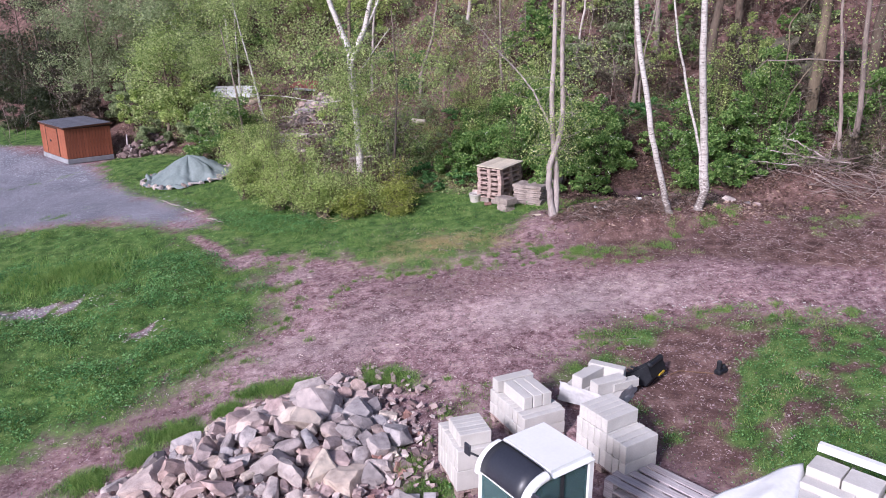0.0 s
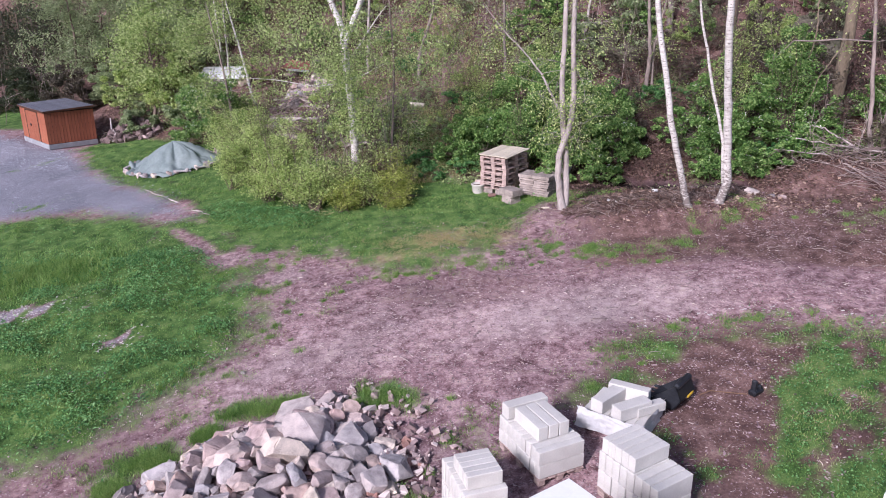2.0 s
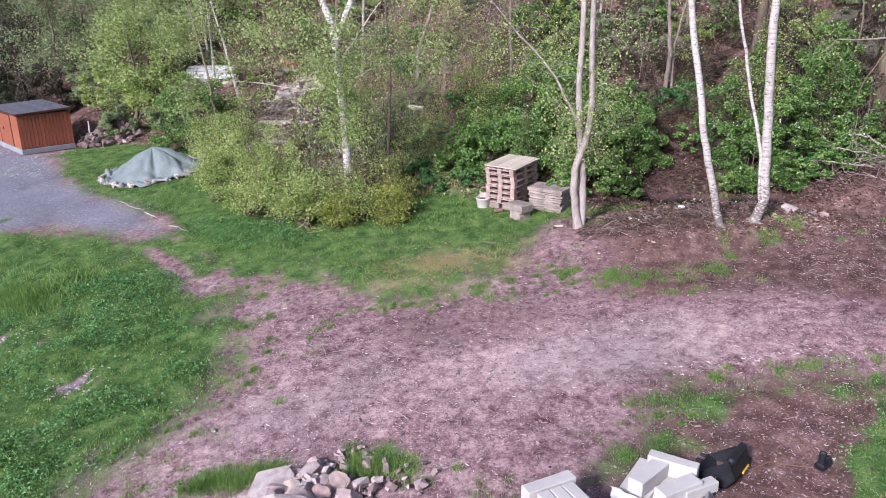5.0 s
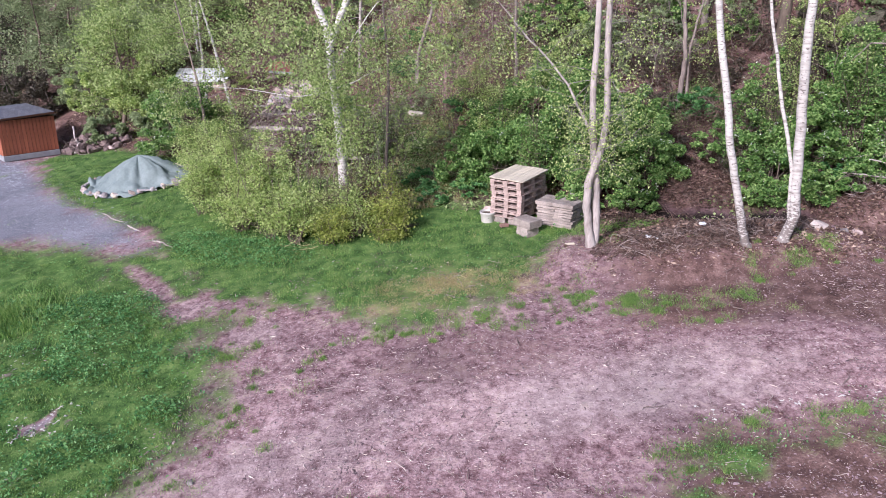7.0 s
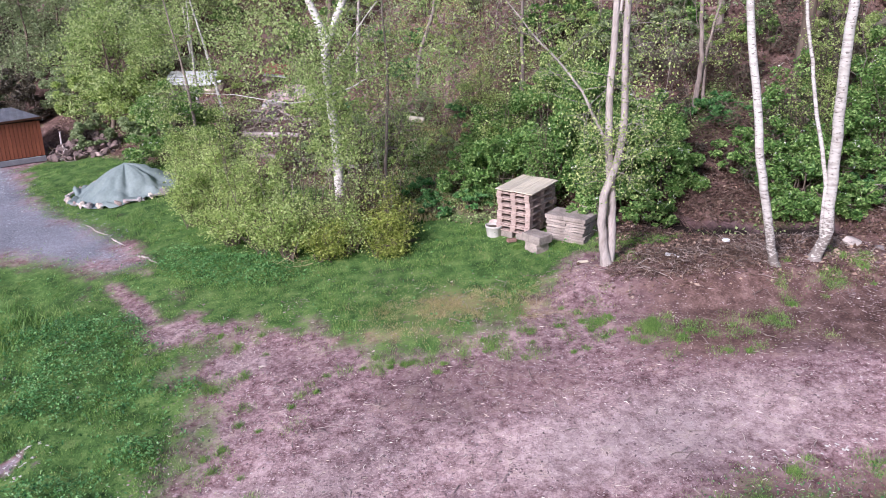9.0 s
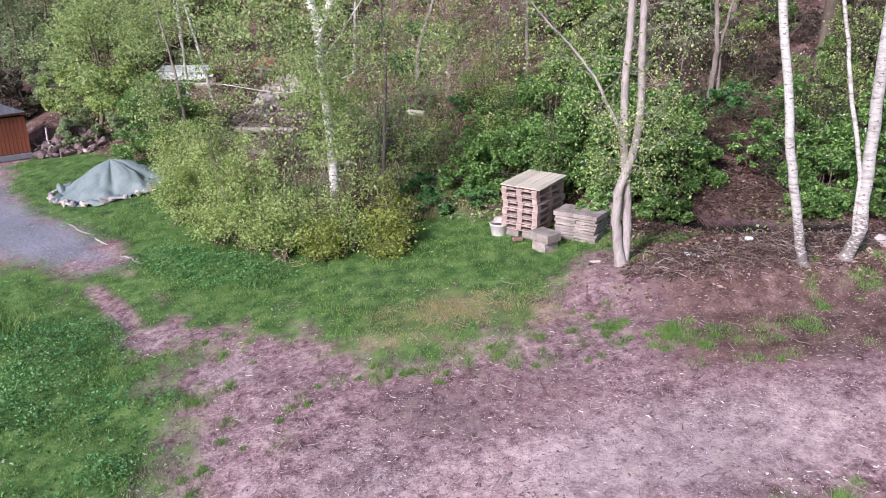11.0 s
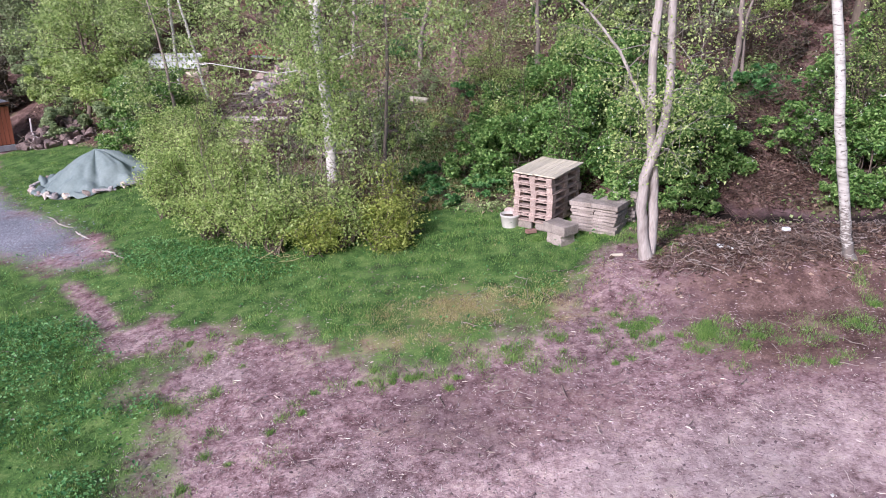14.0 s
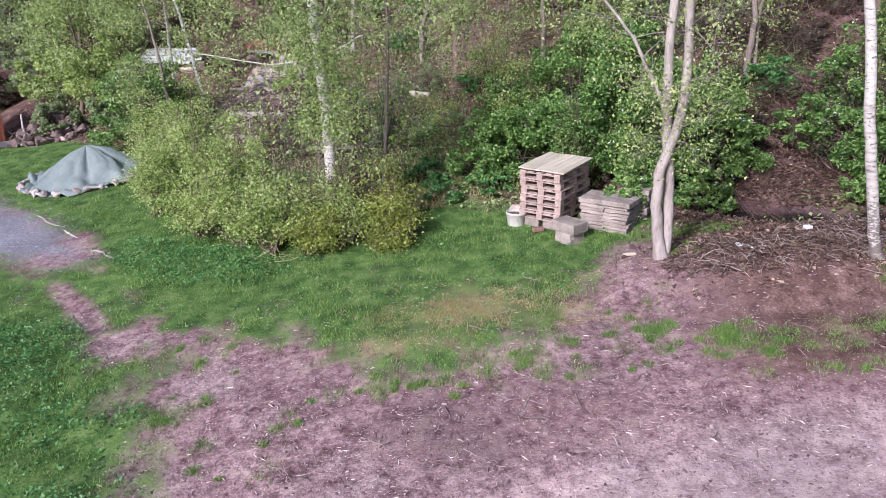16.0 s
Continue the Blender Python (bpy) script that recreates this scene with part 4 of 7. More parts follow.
# ---- bushes ----
for i, (px, py, sx, sy, sz, lf, n) in enumerate((
        (-6.6, 24.9, 1.0, 0.9, 1.9, M_SHRUBLEAF, 3600), (-5.6, 23.5, 1.15, 1.0, 2.3, M_SHRUBLEAF, 4600), (-4.5, 22.7, 1.1, 1.0, 2.2, M_SHRUBLEAF, 4000), (-5.1, 22.0, 0.9, 0.7, 1.4, M_SHRUBLEAF, 3000),
        (-3.6, 21.7, 0.9, 0.7, 1.5, M_SHRUBLEAF, 2800), (-2.7, 20.7, 0.9, 0.45, 0.8, M_YELLOWLEAF, 2000), (-1.6, 20.65, 0.85, 0.5, 0.95, M_YELLOWLEAF, 2300), (-3.5, 20.9, 0.8, 0.5, 1.2, M_SHRUBLEAF, 2200), (-2.2, 20.95, 0.8, 0.4, 1.1, M_SHRUBLEAF, 1600),
        (-1.4, 21.5, 0.55, 0.45, 1.3, M_YELLOWLEAF, 1100), (-5.8, 25.6, 0.9, 0.8, 1.9, M_SHRUBLEAF, 2600), (-7.5, 26.8, 0.9, 0.8, 1.9, M_SHRUBLEAF, 3000),
        (2.3, 22.2, 0.8, 0.6, 2.4, M_HEDGELEAF, 2000), (3.5, 21.6, 0.7, 0.5, 2.2, M_HEDGELEAF, 1800), (-2.2, 21.55, 0.8, 0.4, 1.5, M_DEADLEAF, 420), (1.3, 24.0, 0.9, 0.7, 2.2, M_SHRUBLEAF, 2200), (0.9, 26.0, 0.9, 0.7, 1.6, M_SHRUBLEAF, 1600), (3.2, 25.4, 1.0, 0.8, 2.4, M_SHRUBLEAF, 2200), (7.6, 21.4, 0.7, 0.6, 2.3, M_SHRUBLEAF, 1300), (9.2, 21.2, 0.7, 0.6, 3.0, M_HEDGELEAF, 1500), (8.6, 22.6, 0.8, 0.6, 3.0, M_SHRUBLEAF, 1300),
        (-1.9, 21.9, 0.5, 0.4, 2.0, M_SHRUBLEAF, 500), (-6.5, 23.5, 0.85, 0.7, 1.6, M_SHRUBLEAF, 3000), (-4.2, 21.4, 0.8, 0.6, 1.2, M_SHRUBLEAF, 2200))):
    spray_bush("shrub", "light green leafy shrub with bare twigs showing between" if lf in (M_SHRUBLEAF, M_BIRCHLEAF) else "airy mid-green shrub on the bank" if lf is M_HEDGELEAF else "withered red-brown shrub under the birch" if lf is M_DEADLEAF else "low yellow-green shrub at the edge of the grass", (px, py), (sx, sy, sz * 1.05), lf, 200 + i, n=int(n * 1.9), leaf_size=0.056 if lf is not M_DEADLEAF else 0.04, group="light green shrubs", stems=26 if sz > 1 else 16, tuft=0.1)
for i, (px, py, sx, sy, sz, n, fl) in enumerate((
        (0.5, 23.2, 0.8, 0.7, 1.3, 3600, 5), (1.5, 22.9, 0.95, 0.8, 1.7, 5200, 20), (2.6, 22.6, 1.0, 0.8, 2.0, 6200, 34), (3.7, 22.0, 1.0, 0.8, 2.0, 6200, 34), (4.7, 21.7, 0.95, 0.7, 1.7, 5000, 30), (1.2, 24.6, 0.9, 0.8, 1.4, 3600, 10), (2.6, 24.4, 1.1, 0.9, 2.0, 4800, 20), (4.0, 24.2, 1.1, 0.9, 1.7, 4200, 15),
        (7.3, 20.7, 0.7, 0.55, 1.3, 2600, 20), (8.2, 20.9, 0.85, 0.7, 1.8, 3600, 40), (9.2, 21.5, 0.8, 0.7, 2.3, 3200, 40), (8.0, 22.8, 0.9, 0.8, 2.0, 3000, 30), (7.0, 21.5, 0.6, 0.5, 1.5, 2000, 20), (9.9, 21.0, 0.6, 0.5, 1.7, 2000, 12), (3.4, 23.2, 1.0, 0.8, 2.5, 5200, 30), (9.3, 20.3, 0.55, 0.45, 1.1, 1500, 10), (4.8, 22.9, 0.8, 0.7, 1.6, 2800, 12), (10.0, 22.8, 0.9, 0.8, 2.0, 3200, 15), (11.6, 21.2, 0.7, 0.6, 1.2, 2000, 4), (12.6, 21.4, 0.8, 0.7, 1.6, 2400, 4), (-8.8, 29.4, 1.5, 1.3, 2.5, 9000, 200), (3.0, 20.9, 0.5, 0.4, 0.9, 1300, 6), (7.0, 20.3, 0.55, 0.4, 0.8, 1500, 6), (8.0, 20.1, 0.65, 0.45, 0.95, 1800, 8), (8.9, 19.95, 0.55, 0.4, 0.8, 1400, 6), (4.4, 21.1, 0.6, 0.4, 0.9, 1600, 6), (9.9, 20.1, 0.5, 0.4, 0.9, 1200, 4))):
    bush("flowering_bush", "dense dark green bush with scattered white blossom", (px, py), (sx, sy, sz), M_HEDGELEAF, 300 + i, n=int(n * 1.75), leaf_size=0.078, clumps=66, flowers=fl, group="green bushes along the bank")
# the two leftmost bushes carry the same painted-in shade
for i, (px, py, sx, sy, sz, lf) in enumerate(((-11.8, 33.5, 1.2, 1.1, 2.6, M_SHRUBLEAF), (-12.6, 31.9, 0.8, 0.7, 1.3, M_GREYLEAF), (-10.4, 31.6, 0.9, 0.8, 1.6, M_GREYLEAF), (-14.6, 35.6, 1.0, 0.9, 1.9, M_SHRUBLEAF), (-17.8, 36.8, 1.3, 1.0, 2.3, M_SCRUB), (-20.4, 38.6, 1.5, 1.2, 2.4, M_SHADELEAF), (-23.2, 40.4, 1.6, 1.2, 2.6, M_SHADELEAF), (-15.8, 37.2, 1.2, 1.0, 2.1, M_GREYLEAF))):
    bush("hillside_bush", "leafy bush at the foot of the slope" if lf is not M_SHADELEAF else "tangled bush on the slope, its leaves coloured dark for shade", (px, py), (sx, sy, sz), lf, 400 + i, n=8000, leaf_size=0.1, clumps=50, group="bushes on the slope", stems=12)

g = np.random.default_rng(77)
kinds = []
for k, (lf, n, ls, sz) in enumerate(((M_HEDGELEAF, 1700, 0.085, 1.1), (M_SHRUBLEAF, 1400, 0.075, 1.3), (M_GREYLEAF, 1200, 0.08, 1.5), (M_SCRUB, 1100, 0.065, 1.2), (M_SCRUB, 900, 0.065, 1.7), (M_WEED, 1500, 0.09, 0.6))):
    kinds.append(bush("small_shrub", ("small dark green shrub on the slope", "light green shrub on the slope", "grey-green shrub on the slope", "brown leafless scrub on the slope", "tall brown scrub on the slope", "low green plant on the slope")[k],
                      (3.0 + 0.9 * k, 26.5 + 0.4 * k), (0.7, 0.6, sz), lf, 600 + k, n=n, leaf_size=ls, clumps=30, group="small shrubs on the slope", stems=9))
for k in range(128):
    x = g.uniform(-15, 13.5) if k < 92 else g.uniform(3.5, 13.5)
    y = 22.5 - (0.75 if x < 0 else 0.35) * x + 0.9 + 11 * g.uniform(0, 1) ** 1.2
    if -2.2 < x < 1.4 and y < 32 or -7.0 < x < -3.6 and 28.2 < y < 34:
        continue
    pick = int(g.choice(6, p=(0.26, 0.2, 0.14, 0.16, 0.1, 0.14) if -10 < x < 5 else (0.2, 0.1, 0.06, 0.32, 0.22, 0.1) if x > 0 else (0.08, 0.12, 0.4, 0.2, 0.14, 0.06)))
    copy_thing(kinds[pick], pose(x, y, gz(x, y) - 0.04, 0, 0, g.uniform(0, 360)) @ Matrix.Scale(g.uniform(0.7, 1.35), 4))

for x, y, pick, sc in ((-0.6, 23.6, 5, 0.9), (0.1, 24.6, 2, 0.6), (-1.2, 25.2, 1, 0.55), (0.5, 26.6, 5, 0.9), (-0.7, 27.6, 2, 0.55), (-1.7, 26.9, 2, 0.6), (0.2, 28.8, 1, 0.6), (-1.3, 29.6, 5, 1.0), (0.8, 30.6, 2, 0.7), (-0.2, 25.7, 1, 0.5), (-1.7, 24.0, 1, 0.6), (0.6, 22.7, 5, 0.8), (-0.4, 30.8, 1, 0.7), (-0.3, 22.6, 5, 0.7), (-3.4, 27.8, 2, 0.7), (-4.6, 27.2, 1, 0.6), (0.3, 31.6, 2, 0.8), (-0.6, 32.6, 2, 0.8), (1.0, 32.6, 5, 1.1), (0.2, 33.6, 2, 0.8), (1.5, 31.4, 1, 0.8), (-0.9, 31.4, 5, 0.9), (9.2, 24.6, 4, 0.9), (10.0, 25.2, 3, 1.1), (8.6, 25.6, 4, 1.0), (11.2, 24.4, 3, 1.0), (12.2, 25.0, 4, 1.0), (9.4, 26.8, 3, 1.2), (7.4, 24.6, 3, 0.9), (10.9, 26.9, 4, 1.1), (5.6, 24.2, 3, 0.9), (12.9, 23.6, 3, 1.0), (11.0, 22.9, 4, 0.8), (6.8, 25.4, 4, 0.9)):
    copy_thing(kinds[pick], pose(x, y, gz(x, y) - 0.03, 0, 0, x * 77) @ Matrix.Scale(sc, 4))

# brown scrub on the far-left slope, thickened to imitate the shadow there
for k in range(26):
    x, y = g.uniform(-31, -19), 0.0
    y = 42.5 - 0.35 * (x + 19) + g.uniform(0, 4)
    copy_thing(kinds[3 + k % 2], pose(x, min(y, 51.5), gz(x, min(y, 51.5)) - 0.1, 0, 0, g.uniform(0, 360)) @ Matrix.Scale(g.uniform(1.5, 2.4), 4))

# ---- sticks, brush and litter ----
def sticks(n, cx, cy, rx, ry, length, thick, seed, lift=0.35, heading=None, bend=0.05, zscale=1.0, slope_only=False):
    """A heap of crooked sticks over the ground."""
    g = np.random.default_rng(seed)
    paths = []
    for k in range(n):
        a, r = g.uniform(0, 2 * np.pi), math.sqrt(g.uniform(0, 1))
        x, y = cx + rx * r * math.cos(a), cy + ry * r * math.sin(a)
        if slope_only and y < 23.4 - (0.75 if x < 0 else 0.35) * x:
            continue
        h = g.uniform(0, 2 * np.pi) if heading is None else heading + g.normal(0, 0.45)
        ln = length * g.uniform(0.4, 1.3)
        d = np.array([math.cos(h), math.sin(h), 0]) * ln / 2
        m = np.array([x, y, gz(x, y) + g.uniform(0.01, lift * (1 - r * 0.7) + 0.02)])
        t = g.normal(0, 0.2 * zscale) * ln
        p0, p1 = m - d, m + d
        p0[2], p1[2] = max(m[2] - t, gz(p0[0], p0[1]) + 0.01), max(m[2] + t, gz(p1[0], p1[1]) + 0.01)
        paths.append((wander(p0, p1, 6, bend * ln * 0.4, g), np.linspace(thick, thick * 0.3, 6) * g.uniform(0.5, 1.4)))
    return tubes(paths, 4)


for name, label, args in (
        ("twig_heap", "heap of dry twigs and roots at the edge of the yard", (240, 4.5, 18.3, 1.6, 0.5, 0.3, 0.0065, 1, 0.16, None, 0.3)),
        ("twig_heap", "dead brown twigs matted into the heap", (1000, 4.6, 18.35, 1.8, 0.55, 0.2, 0.007, 16, 0.1, None, 0.3)),
        ("twig_heap", "loose brown twigs under the birches", (260, 6.2, 18.9, 1.3, 0.7, 0.26, 0.006, 2, 0.12, None, 0.14)),
        ("brush_pile", "pile of long grey cut branches beside the bank", (70, 9.8, 19.6, 1.1, 0.5, 1.2, 0.007, 3, 0.6, 0.0, 0.35)),
        ("brush_pile", "pile of dry brushwood on the slope", (120, 1.4, 29.9, 2.0, 1.0, 1.2, 0.009, 4, 0.5, None, 0.16)),
        ("brush_pile", "tangle of dead brown twigs on the slope", (160, 7.3, 25.6, 1.7, 1.2, 1.1, 0.009, 5, 0.6, None, 0.2)),
        ("brush_pile", "dark tangle of dead brush between the bushes", (420, 6.5, 22.9, 0.9, 0.7, 0.7, 0.007, 18, 0.9, None, 0.25)),
        ("brush_pile", "tangle of dry twigs beside the rubble on the slope", (230, -5.6, 29.6, 1.6, 1.5, 1.5, 0.012, 6, 0.5)),
        ("brush_pile", "dead reddish-brown brush under the birch", (620, -2.2, 21.55, 0.9, 0.4, 0.7, 0.0055, 7, 1.5, None, 0.2)),
        ("brush_pile", "dead brown brush heap beside the shed", (120, -13.7, 32.8, 0.8, 0.6, 0.4, 0.012, 17, 0.4, None, 0.3)),
        ("brush_pile", "bare twigs on the upper slope", (150, -2.4, 27.0, 1.6, 1.5, 1.2, 0.010, 8, 0.4)),
        ("brush_pile", "tangled bare scrub on the far slope", (260, -19.0, 42.0, 3.5, 2.0, 1.6, 0.012, 9, 1.7, None, 0.2)),
        ("brush_pile", "roots and dead twigs in the hollow of the bank", (200, 6.1, 20.9, 1.5, 0.5, 0.5, 0.007, 14, 0.15)),
        ("brush_pile", "brown brush at the right bank", (190, 11.3, 18.9, 1.6, 1.0, 1.3, 0.011, 10, 0.35)),
        ("brush_pile", "bare twigs on the upper slope", (110, 5.0, 28.6, 3.2, 1.8, 1.2, 0.009, 12, 0.7, None, 0.16))):
    v, f = sticks(*args)
    stuff(name, v, f, M_DARKTWIG if "dead" in label else M_TWIG, label, "brushwood")
for k, pts in enumerate(([(8.84, 19.9, 2.32), (9.6, 19.85, 2.22), (10.26, 19.8, 2.12), (11.15, 19.6, 2.0)], [(8.4, 19.8, 2.07), (9.0, 19.7, 2.0), (9.61, 19.6, 1.96), (10.57, 19.5, 1.86)], [(9.4, 20.1, 2.62), (9.7, 20.0, 2.56), (10.05, 19.85, 2.34), (10.5, 19.6, 2.06)])):
    P = np.array(pts)
    t = np.linspace(0, 3, 14)
    P = np.stack([np.interp(t, range(4), P[:, c]) for c in range(3)], -1) + np.random.default_rng(80 + k).normal(0, 0.012, (14, 3))
    v, f = tubes([(P, np.linspace(0.012, 0.026, 14))], 6)
    thing("cut_branch", pose(0, 0, 0), "long pale cut branch lying on the brush pile", "branch", "cut branches", data=mesh_np("cut_branch", v, f, M_BARK, True))
v, f = sticks(900, 0, 30, 13, 7, 0.8, 0.008, 11, 0.12, None, 0.2, slope_only=True)
stuff("fallen_twigs", v, f, M_TWIG, "fallen twigs scattered over the leafy slope", "twigs")
v, f = sticks(420, 3.5, 15.6, 6.5, 3.6, 0.32, 0.006, 13, 0.02, bend=0.1, zscale=0.2)
stuff("yard_twigs", v, f, M_TWIG, "small broken twigs lying on the dirt yard", "twigs")


def stem_thicket(n, x0, x1, y0, y1, h, seed):
    """Thin upright saplings with bare side twigs."""
    g = np.random.default_rng(seed)
    paths = []
    for k in range(n):
        x, y = g.uniform(x0, x1), g.uniform(y0, y1)
        p = np.array([x, y, gz(x, y)])
        hh = h * g.uniform(0.5, 1.4)
        q = p + np.array([g.normal(0, 0.22) * hh, g.normal(0, 0.1) * hh, hh])
        P = wander(p, q, 8, 0.05, g)
        r = 0.007 * g.uniform(0.8, 2.4)
        paths.append((P, np.linspace(r, r * 0.4, 8)))
        for j in range(5):
            m = P[int(g.integers(2, 8))]
            paths.append((wander(m, m + g.normal(0, 0.3, 3) * hh * 0.5 + np.array([0, 0, 0.15 * hh]), 5, 0.03, g), np.linspace(r * 0.5, 0.002, 5)))
    return tubes(paths, 4)


for k, (n, x0, x1, y0, y1, h) in enumerate(((54, -7.2, -2, 28.5, 35, 1.8), (70, -2, 6, 25, 35, 1.8), (50, 5, 13, 22.5, 32, 2.0), (60, -26, -12, 36, 45, 3.0), (22, -4.6, -1.2, 21.6, 25.5, 2.0), (16, 9, 13, 19.2, 21, 1.5))):
    v, f = stem_thicket(n, x0, x1, y0, y1, h, 500 + k)
    stuff("sapling_thicket", v, f, M_TWIG, "thin leafless saplings growing on the slope", "saplings")

# leaf litter and low green on the slope
x, y = scatter(100000, -16, 14, 17.5, 38, "leafy", 1.6)
v, f = leaves(np.stack([x, y, height(x, y) + rng.uniform(0.0, 0.04, len(x))], -1), 0.085, rng, 1.6)
stuff("leaf_litter", v, f, M_DEADLEAF, "dry brown leaf litter covering the slope", "leaves")
x, y = rng.uniform(-15, 14, 150000), rng.uniform(20, 38, 150000)
toe_y = 22.5 - np.where(x < 0, 0.75, 0.35) * x
keep = (y > toe_y - 0.6) & (rng.uniform(0, 1, len(x)) > 0.3 * blob(x, y, -0.3, 26.0, 2.6, 5.5)) & (rng.uniform(0, 1, len(x)) < np.clip((fbm(x, y, 0.45, 61) - 0.47) * 3.0, 0, 1) ** 1.2 * np.clip(1.4 - (y - toe_y) / 12, 0.15, 1))
x, y = x[keep], y[keep]
v, f = leaves(np.stack([x, y, height(x, y) + rng.uniform(0.02, 0.35, len(x)) * fbm(x, y, 0.8, 66)], -1), 0.075, rng, 0.8)
stuff("undergrowth", v, f, M_UNDER, "patches of low green undergrowth on the slope", "undergrowth")

x, y = rng.normal(-0.1, 1.7, 38000), rng.uniform(22.6, 33, 38000)
keep = rng.uniform(0, 1, len(x)) < np.clip((fbm(x, y, 0.7, 121) - 0.36) * 4, 0, 1) * np.clip(1.25 - (y - 23) / 12, 0.25, 1)
x, y = x[keep], y[keep]
v, f = leaves(np.stack([x, y, height(x, y) + rng.uniform(0.02, 0.3, len(x)) * fbm(x, y, 1.1, 122)], -1), 0.07, rng, 0.9)
stuff("undergrowth", v, f, M_UNDER, "low green plants between dead grass on the slope", "undergrowth")

bx_, by_ = rng.uniform(3.4, 10.5, 30000), rng.uniform(18.3, 22.6, 30000)
bk_ = rng.uniform(0, 1, 30000) < np.maximum.reduce([np.clip(d_near(bx_, by_), 0, 1), 0.4 * (blob(bx_, by_, 4.9, 18.9, 2.3, 0.9) > 0), 0.5 * (by_ > 19.2 + 0.2 * np.sin(bx_ * 2))])
bk_ &= off_line(DITCH, bx_, by_) > 0.3
bx_, by_ = bx_[bk_], by_[bk_]
v, f = leaves(np.stack([bx_, by_, height(bx_, by_) + rng.uniform(0.0, 0.07, len(bx_))], -1), 0.06, rng, 0.7)
stuff("bank_litter", v, f, M_DARKTWIG, "dead leaves and torn roots covering the hollow bank", "leaves")
rx_, ry_ = rng.uniform(2, 9, 3600), rng.uniform(8, 13.6, 3600)
rk_ = (within(RIGHTGREEN, rx_, ry_) > -0.2) & (rng.uniform(0, 1, 3600) < np.clip(fbm(rx_, ry_, 1.1, 57) * 4 - 2.0, 0.04, 1))
rx_, ry_ = rx_[rk_], ry_[rk_]
v, f = leaves(np.stack([rx_, ry_, height(rx_, ry_) + rng.uniform(0.005, 0.05, len(rx_))], -1), 0.034, rng, 1.2)
stuff("wood_scraps", v, f, M_DEADLEAF, "pale bark scraps and straw among the weeds", "wood chips")


# ---- grass and weeds on the flat ----
def blades(x, y, tall, wide, g):
    n = len(x)
    z = height(x, y) - 0.01
    a = g.uniform(0, 2 * np.pi, n)
    h = tall * g.uniform(0.5, 1.4, n)
    w = wide * g.uniform(0.7, 1.3, n) / 2
    lean = g.normal(0, 0.45, (n, 2)) * h[:, None]
    B = np.stack([x, y, z], -1)
    S = np.stack([np.cos(a) * w, np.sin(a) * w, 0 * a], -1)
    T = B + np.stack([lean[:, 0], lean[:, 1], h], -1)
    return np.stack([B - S, B + S, T], 1).reshape(-1, 3), np.arange(3 * n).reshape(n, 3)


gx, gy = scatter(1080000, -16, 10.5, 8, 36, "grass", 1.3)
dryp = np.clip(blob(gx, gy, 0.05, 18.15, 1.7, 1.0) * 1.4, 0, 1) * 0.8 + np.clip(blob(gx, gy, 5.2, 11.3, 1.9, 1.5) * 1.3, 0, 1) * 0.6 + 0.05
isdry = rng.uniform(0, 1, len(gx)) < dryp
tall = 0.02 + 0.05 * fbm(gx, gy, 0.9, 91) ** 1.3 + 0.16 * np.clip(fbm(gx, gy, 2.6, 92) - 0.48, 0, 1)
clump = rng.uniform(0, 1, len(gx)) < np.clip(0.35 + (fbm(gx, gy, 2.6, 92) - 0.4) * 3.2, 0.3, 1)
gx, gy, tall, isdry = gx[clump], gy[clump], tall[clump], isdry[clump]
v, f = blades(gx[~isdry], gy[~isdry], tall[~isdry] * 0.85, 0.0098, rng)
stuff("grass", v, f, M_GRASS, "short uneven green grass around the dirt yard", "grass")
v, f = blades(gx[isdry], gy[isdry], tall[isdry] * 0.7, 0.0095, rng)
stuff("dry_grass", v, f, M_DRYGRASS, "straw-coloured dry grass in the lawn", "grass")
tc = []
